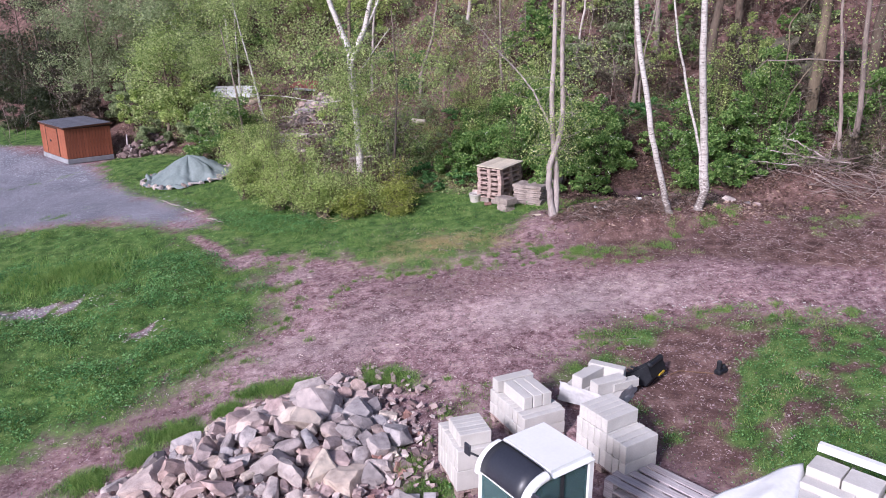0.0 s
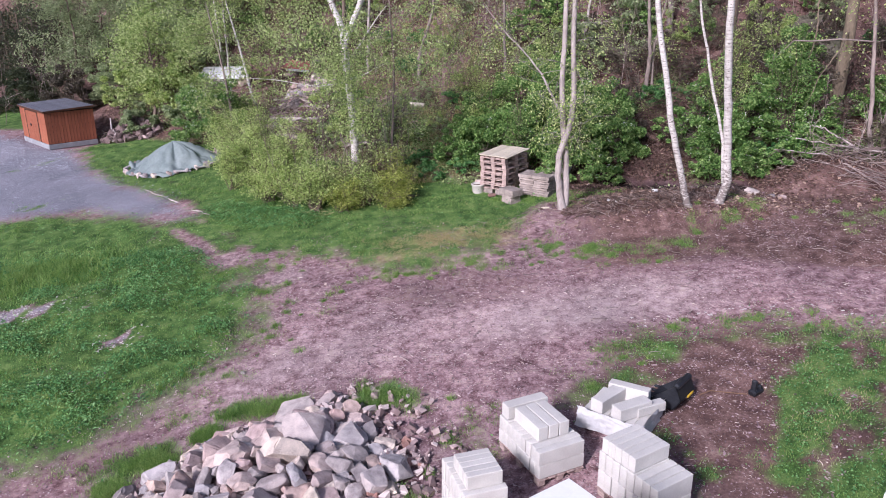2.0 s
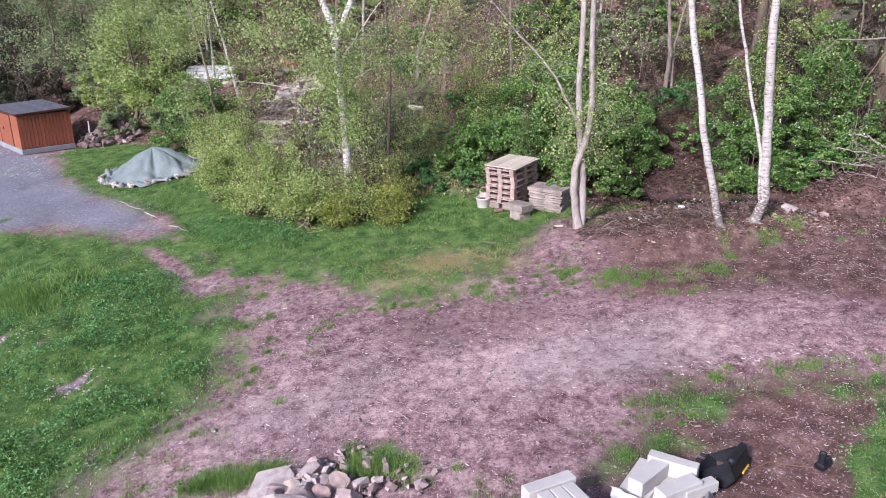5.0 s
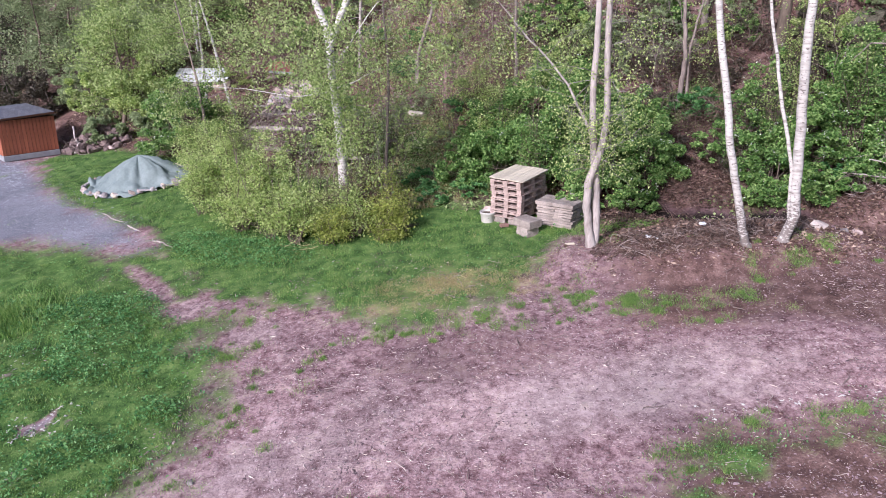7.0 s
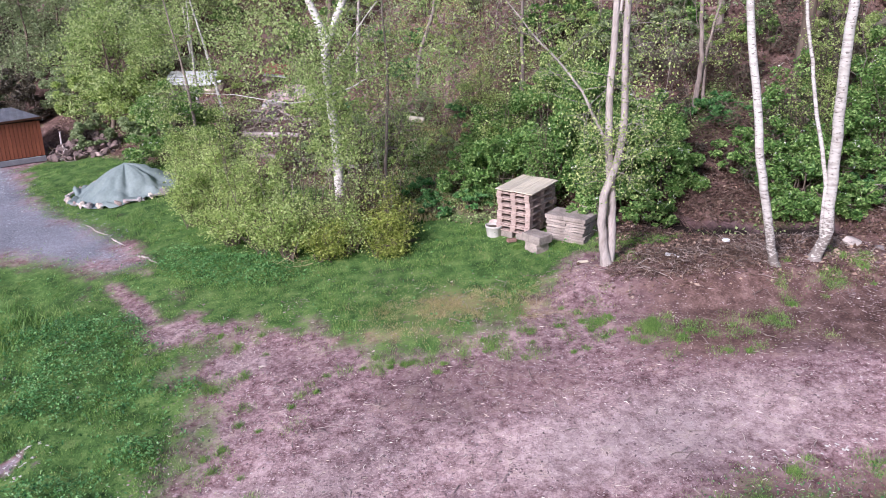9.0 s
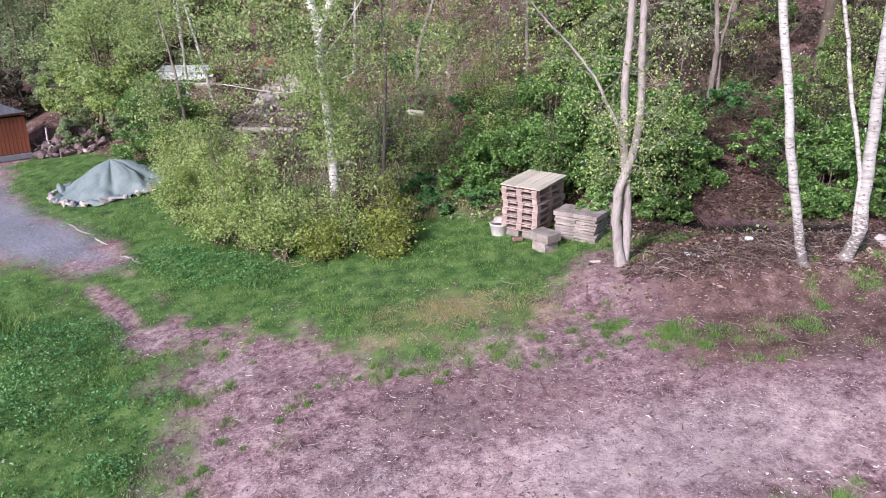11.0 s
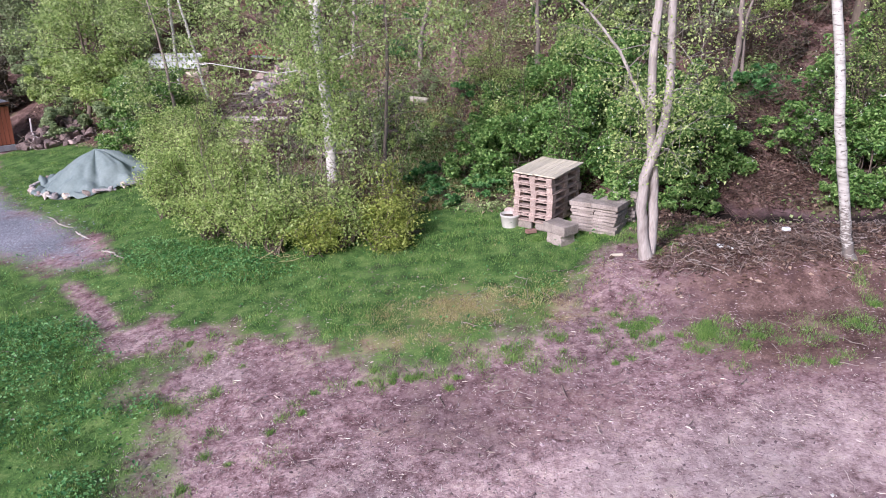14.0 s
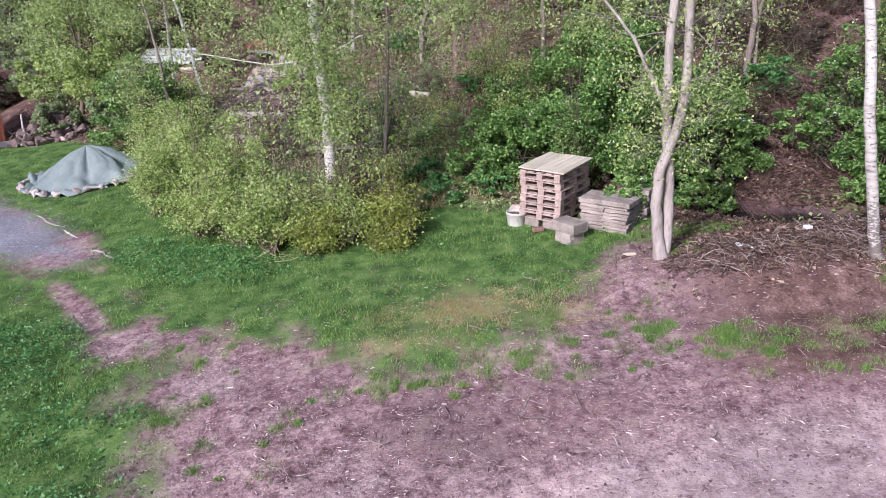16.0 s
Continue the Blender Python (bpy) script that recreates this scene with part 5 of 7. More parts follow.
for cx, cy, sx, sy, n in ((6.6, 17.6, 1.0, 0.5, 6), (4.8, 16.5, 0.9, 0.5, 6), (3.4, 16.6, 0.7, 0.4, 16), (2.2, 17.2, 0.6, 0.4, 12), (-0.6, 16.3, 1.6, 0.4, 26), (1.1, 16.8, 0.8, 0.3, 14), (-3.9, 16.3, 0.35, 0.22, 14), (-3.1, 15.5, 0.7, 0.7, 9), (-3.3, 14.3, 0.5, 0.8, 12), (-4.5, 12.9, 0.8, 0.4, 18), (-0.9, 11.8, 0.4, 0.25, 16), (-3.6, 11.8, 0.6, 0.2, 14), (-4.8, 10.8, 0.7, 0.3, 20), (0.3, 10.8, 0.35, 0.7, 18), (-0.5, 9.4, 0.3, 0.3, 8), (-0.1, 8.9, 0.4, 0.3, 12), (2.4, 11.8, 0.5, 0.5, 14), (9.0, 17.2, 1.4, 0.7, 12), (3.3, 18.8, 0.4, 0.3, 10), (4.0, 15.9, 0.5, 0.2, 5), (7.2, 18.0, 0.25, 0.2, 14), (6.6, 17.6, 0.2, 0.15, 10), (5.8, 17.1, 0.3, 0.2, 7), (5.1, 16.6, 0.3, 0.2, 7), (-4.2, 17.6, 0.4, 0.4, 12), (-5.2, 17.3, 0.5, 0.4, 12), (3.5, 20.0, 0.7, 0.15, 20), (-3.75, 11.3, 0.14, 0.1, 20), (-4.4, 10.8, 0.2, 0.11, 26), (-4.85, 10.25, 0.13, 0.1, 18), (-5.5, 9.75, 0.26, 0.16, 26), (-3.1, 11.75, 0.3, 0.1, 16), (-2.5, 11.9, 0.25, 0.1, 14), (-1.15, 11.85, 0.3, 0.18, 24), (4.0, 13.2, 0.7, 0.15, 9), (5.3, 13.15, 0.6, 0.15, 14), (6.9, 12.7, 0.7, 0.2, 16), (3.0, 12.6, 0.4, 0.3, 14), (3.35, 16.85, 0.22, 0.18, 18), (4.05, 16.4, 0.35, 0.15, 10), (2.4, 17.05, 0.12, 0.1, 7), (2.3, 20.15, 0.25, 0.1, 12), (1.4, 20.35, 0.15, 0.1, 6), (3.9, 19.9, 0.35, 0.14, 30), (4.3, 20.1, 0.3, 0.12, 16), (0.4, 16.7, 0.25, 0.12, 10), (-0.9, 16.35, 0.15, 0.1, 6)):
    tc += [(cx + a * sx, cy + b * sy) for a, b in rng.normal(0, 0.75, (n, 2))]
tc = np.array(tc)
tp = np.repeat(tc, 140, 0)
spread_ = np.repeat(rng.uniform(0.025, 0.11, len(tc)), 140)[:, None]
tp = tp + rng.normal(0, 1, tp.shape) * spread_
v, f = blades(tp[:, 0], tp[:, 1], np.repeat(rng.uniform(0.03, 0.08, len(tc)) + 0.06 * (within(ROCKS, tc[:, 0], tc[:, 1]) > -0.6), 140), 0.008, rng)
stuff("grass_tufts", v, f, M_GRASS, "loose tufts of green grass on the dirt", "grass")
lx_, ly_ = rng.normal(-10.0, 1.1, 16000), rng.normal(18.4, 0.55, 16000)
lk_ = rng.uniform(0, 1, 16000) < np.clip(fbm(lx_, ly_, 1.4, 113) * 3.4 - 1.2, 0, 1)
v, f = blades(lx_[lk_], ly_[lk_], 0.2, 0.016, rng)
stuff("tall_grass", v, f, M_GRASS, "longer dark green grass on the bank beside the drive", "grass")
dx_, dy_ = rng.normal(0.15, 0.9, 44000), rng.normal(18.05, 0.45, 44000)
dk = rng.uniform(0, 1, 44000) < np.clip(fbm(dx_, dy_, 2.2, 111) * 3.6 - 1.4, 0, 1)
v, f = blades(dx_[dk], dy_[dk], 0.032, 0.009, rng)
stuff("dry_patch", v, f, M_DRYGRASS, "thin dry grass in the worn part of the lawn", "grass")
wx, wy = scatter(360000, -15, 10, 8, 24, "grass", 1.3)
keep = (rng.uniform(0, 1, len(wx)) < np.where((within(LEFTGREEN, wx, wy) > 0) & (wy < 19), 0.9 * np.clip((fbm(wx, wy, 1.3, 95) - 0.42) * 5, 0.1, 1), np.where(wx > 2.5, 0.5 * (wy < 13.8), np.clip((blob(wx, wy, -5.0, 20.8, 2.4, 0.9, -25)) * 2, 0.03, 0.8))))
wx, wy = wx[keep], wy[keep]
v, f = leaves(np.stack([wx, wy, height(wx, wy) + 0.02 + rng.uniform(0.1, 1, len(wx)) * 0.62 * np.clip(fbm(wx, wy, 1.3, 95) - 0.28, 0, 1)], -1), np.where(wx > 2.5, 0.036, 0.05), rng, 0.9)
stuff("broadleaf_weeds", v, f, M_WEED, "leafy green weeds spreading over the bank of the track", "weeds")

hx_, hy_ = rng.normal(-0.1, 1.5, 36000), rng.uniform(22.2, 33, 36000)
hk_ = rng.uniform(0, 1, 36000) < np.clip(fbm(hx_, hy_, 1.2, 115) * 3 - 1.0, 0, 1)
v, f = blades(hx_[hk_], hy_[hk_], 0.13, 0.02, rng)
stuff("slope_grass", v, f, M_DRYGRASS, "tufts of bleached dry grass on the slope", "grass")
v, f = sticks(16, -3.3, 20.5, 0.5, 0.2, 0.5, 0.005, 15, 0.25)
stuff("dry_stalks", v, f, M_DRYGRASS, "bent straw-coloured stalks at the edge of the shrubs", "stalks")

# ---- chips and stones on the dirt ----
def chips(n, x0, x1, y0, y1, size, g, keepmask):
    x, y = g.uniform(x0, x1, n), g.uniform(y0, y1, n)
    k = keepmask(x, y)
    x, y = x[k], y[k]
    n = len(x)
    B = np.stack([x, y, height(x, y)], -1)
    a = g.uniform(0, 2 * np.pi, n)
    L = (size * np.clip(g.lognormal(0, 0.45, n), 0.3, 1.9))[:, None]
    W = L * g.uniform(0.25, 0.8, n)[:, None]
    D = np.stack([np.cos(a), np.sin(a), g.normal(0, 0.15, n)], -1)
    S = np.stack([-np.sin(a), np.cos(a), g.normal(0, 0.15, n)], -1)
    U = np.zeros((n, 3))
    U[:, 2] = L[:, 0] * g.uniform(0.15, 0.4, n)
    V = np.stack([B - D * L - S * W, B + D * L - S * W * 0.6, B + D * L * 0.8 + S * W, B - D * L * 0.9 + S * W * 0.8, B + U + D * L * 0.1], 1).reshape(-1, 3)
    o = np.arange(n)[:, None] * 5
    F4 = np.concatenate([o + np.array([[0, 1, 4]]), o + np.array([[1, 2, 4]]), o + np.array([[2, 3, 4]]), o + np.array([[3, 0, 4]])])
    return V, F4


def bare_ground(x, y):
    m = masks(x, y)
    return rng.uniform(0, 1, len(x)) < np.clip((1 - m["grass"]) * (1 - m["gravel"]) * (1 - 0.15 * m["leafy"] * (y > 14.3)), 0, 1) * np.clip(fbm(x, y, 0.8, 99) * 1.5 - 0.15, 0.05, 1)


v, f = chips(115000, -8, 12, 8, 20, 0.012, rng, bare_ground)
stuff("soil_crumbs", v, f, M_CRUMB, "loose brown crumbs of soil on the dirt yard", "soil")
v, f = chips(24000, -8, 12, 8, 20, 0.019, rng, bare_ground)
stuff("soil_crumbs", v, f, M_CRUMB, "larger clods of brown soil on the dirt yard", "soil")
v, f = chips(26000, -8, 12, 8, 20, 0.0115, rng, bare_ground)
stuff("wood_chips", v, f, M_CHIP, "pale wood chips and grit strewn over the dirt", "wood chips")
sx_, sy_ = rng.uniform(-8, 11, 22000), rng.uniform(9, 19.5, 22000)
kp = bare_ground(sx_, sy_)
sx_, sy_ = sx_[kp], sy_[kp]
ns = len(sx_)
an, ln_ = rng.uniform(0, 2 * np.pi, ns), 0.022 * rng.lognormal(0, 0.5, ns)
Bs = np.stack([sx_, sy_, height(sx_, sy_) + 0.006], -1)
Ds = np.stack([np.cos(an), np.sin(an), rng.normal(0, 0.12, ns)], -1) * ln_[:, None]
Ss = np.stack([-np.sin(an), np.cos(an), np.zeros(ns)], -1) * 0.0045
stuff("dead_straw", np.stack([Bs - Ds, Bs + Ss, Bs + Ds, Bs - Ss], 1).reshape(-1, 3), np.arange(4 * ns).reshape(ns, 4), M_STRAW, "matted dead straw and chippings on the dirt", "straw")
g = np.random.default_rng(31)
px_, py_ = g.uniform(-7, 11, 11000), g.uniform(9, 19.6, 11000)
kp = bare_ground(px_, py_)
px_, py_ = px_[kp], py_[kp]
paths = []
for x, y in zip(px_, py_):
    a, ln = g.uniform(0, 6.28), min(0.0155 * g.lognormal(0, 0.55), 0.055)
    d, q = np.array([math.cos(a), math.sin(a), g.normal(0, 0.12)]) * ln, np.array([x, y, gz(x, y) + 0.012])
    paths.append((np.array([q - d, q + g.normal(0, 0.12, 3) * ln, q + d]), np.array([0.3, 1.0, 0.4]) * (0.0025 + ln * g.uniform(0.06, 0.14))))
v, f = tubes(paths, 3)
stuff("wood_slivers", v, f, M_SLIVER, "pale splinters of wood lying on the dirt", "wood chips")
v, f = chips(9000, -11.5, -5.5, 13.8, 17.4, 0.022, rng, lambda x, y: rng.uniform(0, 1, len(x)) < 1.6 * np.clip(np.maximum(blob(x, y, -9.7, 16.3, 2.2, 0.65, 6), 0.8 * blob(x, y, -6.55, 14.8, 0.75, 0.5, 20)), 0, 1) * fbm(x, y, 2.8, 47))
stuff("pebbles", v, f, M_BLOCK, "pale pebbles in a bare patch of the grass bank", "stones")
v, f = chips(26000, -20, -6, 21, 36, 0.022, rng, lambda x, y: rng.uniform(0, 1, len(x)) < masks(x, y)["gravel"])
stuff("gravel", v, f, M_GRAVEL, "grey crushed gravel of the drive", "gravel")
v, f = chips(15000, -24, -14, 28, 37, 0.024, rng, lambda x, y: rng.uniform(0, 1, len(x)) < masks(x, y)["gravel"] * (y > 28.9 - 0.6 * (x + 16)))
stuff("pale_gravel", v, f, M_PALEGRAVEL, "paler fresh gravel in front of the shed", "gravel")
v, f = chips(1700, 3.4, 10, 11.8, 14.3, 0.019, rng, lambda x, y: np.abs(y - 13.6 - 0.15 * np.sin(x * 1.3) + np.clip(x - 5, 0, 9) * 0.25) < 0.22 * rng.uniform(0, 1, len(x)))
stuff("edge_stones", v, f, M_BLOCK, "small white stones along the edge of the track", "stones")


# ---- shed on the gravel ----
def shed():
    a = 135.5
    root = thing("garden_shed", pose(-16.14, 31.2, gz(-16.14, 31.2) + 0.02, 0, 0, a), "low orange-brown board shed with a dark metal roof and grey plinth", "shed")
    # local x: along the door side, local -y: along the plain side
    W, D, Hh = 3.0, 1.95, 1.5
    part("plinth", box_mesh("plinth", (W + 0.02, D + 0.02, 0.2), M_SILL, 0.01, (W / 2, -D / 2, 0.1)), root, "grey concrete plinth")
    part("wall", box_mesh("wall", (W - 0.06, D - 0.06, Hh - 0.2), M_SHEDTRIM, 0.005, (W / 2, -D / 2, 0.2 + (Hh - 0.2) / 2)), root)
    bw = 0.118
    me_long = box_mesh("board", (bw, 0.025, Hh - 0.24), M_SHEDWOOD, 0.006)
    n = int(W / 0.125)
    for k in range(n):
        xx = 0.0625 + k * (W - 0.125) / (n - 1)
        if not 0.86 < xx < 2.3:
            part("board", me_long, root, "", pose(xx, -0.018, 0.22 + (Hh - 0.24) / 2))
        part("board", me_long, root, "", pose(xx, -D + 0.018, 0.22 + (Hh - 0.24) / 2))
    n = int(D / 0.125)
    for k in range(n):
        yy = -0.0625 - k * (D - 0.125) / (n - 1)
        for xx in (0.018, W - 0.018):
            part("board", me_long, root, "", pose(xx, yy, 0.22 + (Hh - 0.24) / 2, 0, 0, 90))
    bm = bmesh.new()
    for k in range(11):
        add_box(bm, (0.95 + k * 0.123, -0.008, 0.22 + (Hh - 0.3) / 2), (0.117, 0.03, Hh - 0.3), 0, 0.005)
    door = part("door", mesh_bm("door", bm, M_SHEDWOOD), root, "board door with dark edge strips")
    for xx in (0.86, 2.27):
        part("edge_strip", box_mesh("edge_strip", (0.06, 0.04, Hh - 0.26), M_SHEDTRIM, 0.006, (xx, -0.004, 0.22 + (Hh - 0.26) / 2)), door)
    part("latch", box_mesh("latch", (0.09, 0.04, 0.09), M_BLACKSTEEL, 0.008, (1.75, 0.02, 0.85)), door, "small black latch")
    bm = bmesh.new()
    add_box(bm, (W / 2, -D / 2, 0), (W + 0.08, D + 0.08, 0.05), 0, 0.008)
    roof = part("roof", mesh_bm("roof", bm, M_METALROOF), root, "dark ribbed sheet metal roof", pose(0, 0, Hh + 0.03, -2.0, 0, 0))
    rib = box_mesh("rib", (0.045, D + 0.07, 0.05), M_METALROOF, 0.012)
    for k in range(13):
        part("rib", rib, roof, "", pose(0.02 + k * (W - 0.04) / 12, -D / 2, 0.038))
    part("fascia", box_mesh("fascia", (0.03, D + 0.1, 0.07), M_SHEDTRIM, 0.005, (-0.05, -D / 2, 0)), roof)
    part("fascia", box_mesh("fascia", (W + 0.1, 0.03, 0.07), M_SHEDTRIM, 0.005, (W / 2, 0.05, 0)), roof)


shed()
v, f = tubes([(np.array([[-14.0, 32.3, 0.0], [-13.98, 32.3, 0.4], [-13.97, 32.32, 0.95]]), [0.03, 0.03, 0.028])], 6)
post = thing("post", pose(0, 0, gz(-14.0, 32.3) - 0.05), "grey wooden post beside the shed", "post", data=mesh_np("post", v, f, M_OLDWOOD))


# ---- stones ----
def rock_mesh(seed):
    """A broken stone: a block split by random planes, its faces slightly uneven."""
    g = np.random.default_rng(seed)
    bm = bmesh.new()
    s = Vector((1.0, g.uniform(0.62, 0.95), g.uniform(0.45, 0.8)))
    bmesh.ops.create_cube(bm, size=1.0)
    for k in range(int(g.integers(7, 12))):
        nrm = Vector(g.normal(0, 1, 3)).normalized()
        r = bmesh.ops.bisect_plane(bm, geom=bm.verts[:] + bm.edges[:] + bm.faces[:], plane_co=nrm * g.uniform(0.36, 0.56), plane_no=nrm, clear_outer=True)
        cut = [e for e in r["geom_cut"] if isinstance(e, bmesh.types.BMEdge)]
        if len(cut) > 2:
            bmesh.ops.edgeloop_fill(bm, edges=cut)
    shear = Matrix(((1, g.normal(0, 0.15), g.normal(0, 0.15)), (0, 1, g.normal(0, 0.15)), (0, 0, 1)))
    bmesh.ops.remove_doubles(bm, verts=bm.verts, dist=0.02)
    bmesh.ops.bevel(bm, geom=list(bm.edges), offset=float(g.choice((0.02, 0.035, 0.06))), segments=1, affect="EDGES")
    bmesh.ops.triangulate(bm, faces=bm.faces)
    long_edges = [e for e in bm.edges if e.calc_length() > 0.16]
    bmesh.ops.subdivide_edges(bm, edges=long_edges, cuts=1)
    bmesh.ops.triangulate(bm, faces=bm.faces)
    for v in bm.verts:
        p = shear @ (v.co + Vector(g.normal(0, 0.014, 3)))
        v.co = (p.x * s.x * 1.1, p.y * s.y * 1.1, p.z * s.z * 1.1)
    me = mesh_bm("stone", bm, M_GRANITE, True)
    me.set_sharp_from_angle(angle=radians(24))
    return me


STONES = [rock_mesh(900 + k) for k in range(22)]


def turn3(g):
    return Euler((g.normal(0, 0.5), g.normal(0, 0.5), g.uniform(0, 6.28)))


def rock_pile():
    g = np.random.default_rng(17)
    x0, y0 = -2.6, 10.0
    root = thing("rock_pile", pose(x0, y0, gz(x0, y0)), "heap of broken grey and pink granite with some brick rubble", "rock pile")
    done = []
    tries = [(s, k) for s, n in ((0.5, 8), (0.4, 22), (0.31, 70), (0.23, 150), (0.15, 400)) for k in range(n)]
    for s, k in tries:
        for _ in range(14):
            x, y = g.uniform(-5.4, -0.2), g.uniform(7.4, 12.2)
            d = float(within(ROCKS, np.array([x]), np.array([y]))[0])
            if d > s * 0.2 and all((x - a) ** 2 + (y - b) ** 2 > (0.37 * (s + c)) ** 2 for a, b, c in done):
                break
        else:
            continue
        if len(done) > 296:
            break
        done.append((x, y, s))
        size = s * g.uniform(0.85, 1.25)
        z = gz(x, y) + 0.1 * size + 0.2 * min(1.0, max(d, 0) / 1.3) * g.uniform(0.3, 1)
        part("stone", STONES[int(g.integers(0, 22))], root, "", Matrix.LocRotScale((x - x0, y - y0, z - gz(x0, y0)), turn3(g), (size, size, size)))
    x, y = g.uniform(-5.3, 0.3, 3600), g.uniform(7.4, 12.3, 3600)
    k = within(ROCKS, x, y) > -1.1 * (x > -1.6) * g.uniform(0, 1, 3600) ** 2 + 0.02
    x, y = x[k], y[k]
    P = np.stack([x - x0, y - y0, height(x, y) - gz(x0, y0) + 0.06], -1)
    V, Fs = [], []
    cube = np.array([[a, b, c] for a in (-1, 1) for b in (-1, 1) for c in (-1, 1)], float)
    quad = np.array([[0, 1, 3, 2], [4, 6, 7, 5], [0, 4, 5, 1], [2, 3, 7, 6], [0, 2, 6, 4], [1, 5, 7, 3]])
    for i, p in enumerate(P):
        m = np.array(turn3(g).to_matrix())
        V.append((cube * g.uniform(0.15, 1.4, (8, 3)) * np.array([0.07, 0.05, 0.038]) * min(g.lognormal(-0.45, 0.5), 1.3)) @ m.T + p)
        Fs.append(quad + 8 * i)
    tagged(part("rubble", mesh_np("rubble", np.concatenate(V), np.concatenate(Fs), M_RUBBLE), root, "small stone rubble between the rocks"), kind="stuff")
    for k in range(18):
        x, y = g.normal(-0.75, 0.35), g.normal(10.0, 0.6)
        size = g.uniform(0.06, 0.12)
        me = box_mesh("brick", (size * 1.5, size, size * 0.7), M_BRICK, 0.012) if k < 4 else BRK[k % 4]
        if k < 4:
            BRK.append(me)
        part("brick", me, root, "", Matrix.LocRotScale((x - x0, y - y0, gz(x, y) + 0.05 - gz(x0, y0)), turn3(g), None))


BRK = []
rock_pile()
MOSSY = rock_mesh(960)
MOSSY.materials[0] = M_MOSSROCK
for x, y, s, lab in ((7.55, 18.75, 0.42, "pale rounded stone at the foot of the bank"), (8.15, 18.5, 0.24, "small grey stone at the foot of the bank"), (7.95, 18.55, 0.16, "small grey stone at the foot of the bank"), (-3.6, 13.0, 0.1, "small stone at the edge of the track"),
                     (-8.2, 28.0, 0.32, "white stone beside the tarpaulin"), (7.1, 26.5, 0.9, "grey boulder on the slope"), (9.8, 24.6, 1.3, "mossy boulder on the slope"), (4.1, 26.2, 0.7, "grey boulder on the slope"), (5.3, 27.3, 1.7, "lichen-grey boulder standing out of the slope"), (6.1, 26.6, 1.2, "lichen-grey boulder standing out of the slope"), (4.5, 28.0, 1.5, "lichen-grey boulder standing out of the slope"), (11.4, 25.6, 1.4, "dark mossy boulder in the bank"), (11.8, 24.3, 1.5, "mossy boulder on the slope"), (-3.5, 32.0, 1.2, "grey boulder on the slope"), (-12.6, 34.2, 0.8, "brown boulder on the slope"), (0.3, 33.0, 1.1, "grey boulder on the slope")):
    s *= 0.62 if "boulder" in lab else 0.9
    thing("stone", Matrix.LocRotScale((x, y, gz(x, y) + 0.1 * s), Euler((0.3 * math.sin(x * 9), 0.3 * math.sin(x * 5), x * 3)), (s, s, s * (1 if "boulder" in lab else 0.75))), lab, "stone", data=MOSSY if "boulder" in lab else STONES[int(rng.integers(0, 22))])


# ---- pallets ----
PB = {k: box_mesh(k, s, M_PALLET, 0.004) for k, s in (("deck_board", (1.2, 0.125, 0.022)), ("cross_board", (0.145, 0.8, 0.022)), ("bottom_board", (0.9, 0.12, 0.022)), ("end_board", (0.145, 0.8, 0.022)), ("block", (0.145, 0.115, 0.078)))}
PG = {k: box_mesh(k, s, M_OLDWOOD, 0.004) for k, s in (("deck_board", (1.2, 0.125, 0.022)), ("cross_board", (0.145, 0.8, 0.022)), ("bottom_board", (0.9, 0.12, 0.022)), ("end_board", (0.145, 0.8, 0.022)), ("block", (0.145, 0.115, 0.078)))}


def pallet(m, label, meshes=PB, group=""):
    root = thing("pallet", m, label, "pallet", group)
    g = np.random.default_rng(int(abs(m.translation.x * 997 + m.translation.z * 391)))
    for yy in (-0.337, -0.17, 0, 0.17, 0.337):
        part("deck_board", meshes["deck_board"], root, "", pose(0, yy + g.normal(0, 0.004), 0.133, 0, 0, g.normal(0, 0.25)))
    for xx in (-0.527, 0, 0.527):
        part("cross_board", meshes["cross_board"], root, "", pose(xx, 0, 0.111))
        for yy in (-0.342, 0, 0.342):
            part("block", meshes["block"], root, "", pose(xx, yy, 0.061))
    for yy in (-0.34, 0, 0.34):
        part("bottom_board", meshes["bottom_board"], root, "", pose(0, yy, 0.011))
    for xx in (-0.527, 0.527):
        part("end_board", meshes["end_board"], root, "", pose(xx, 0, 0.011))
    return root


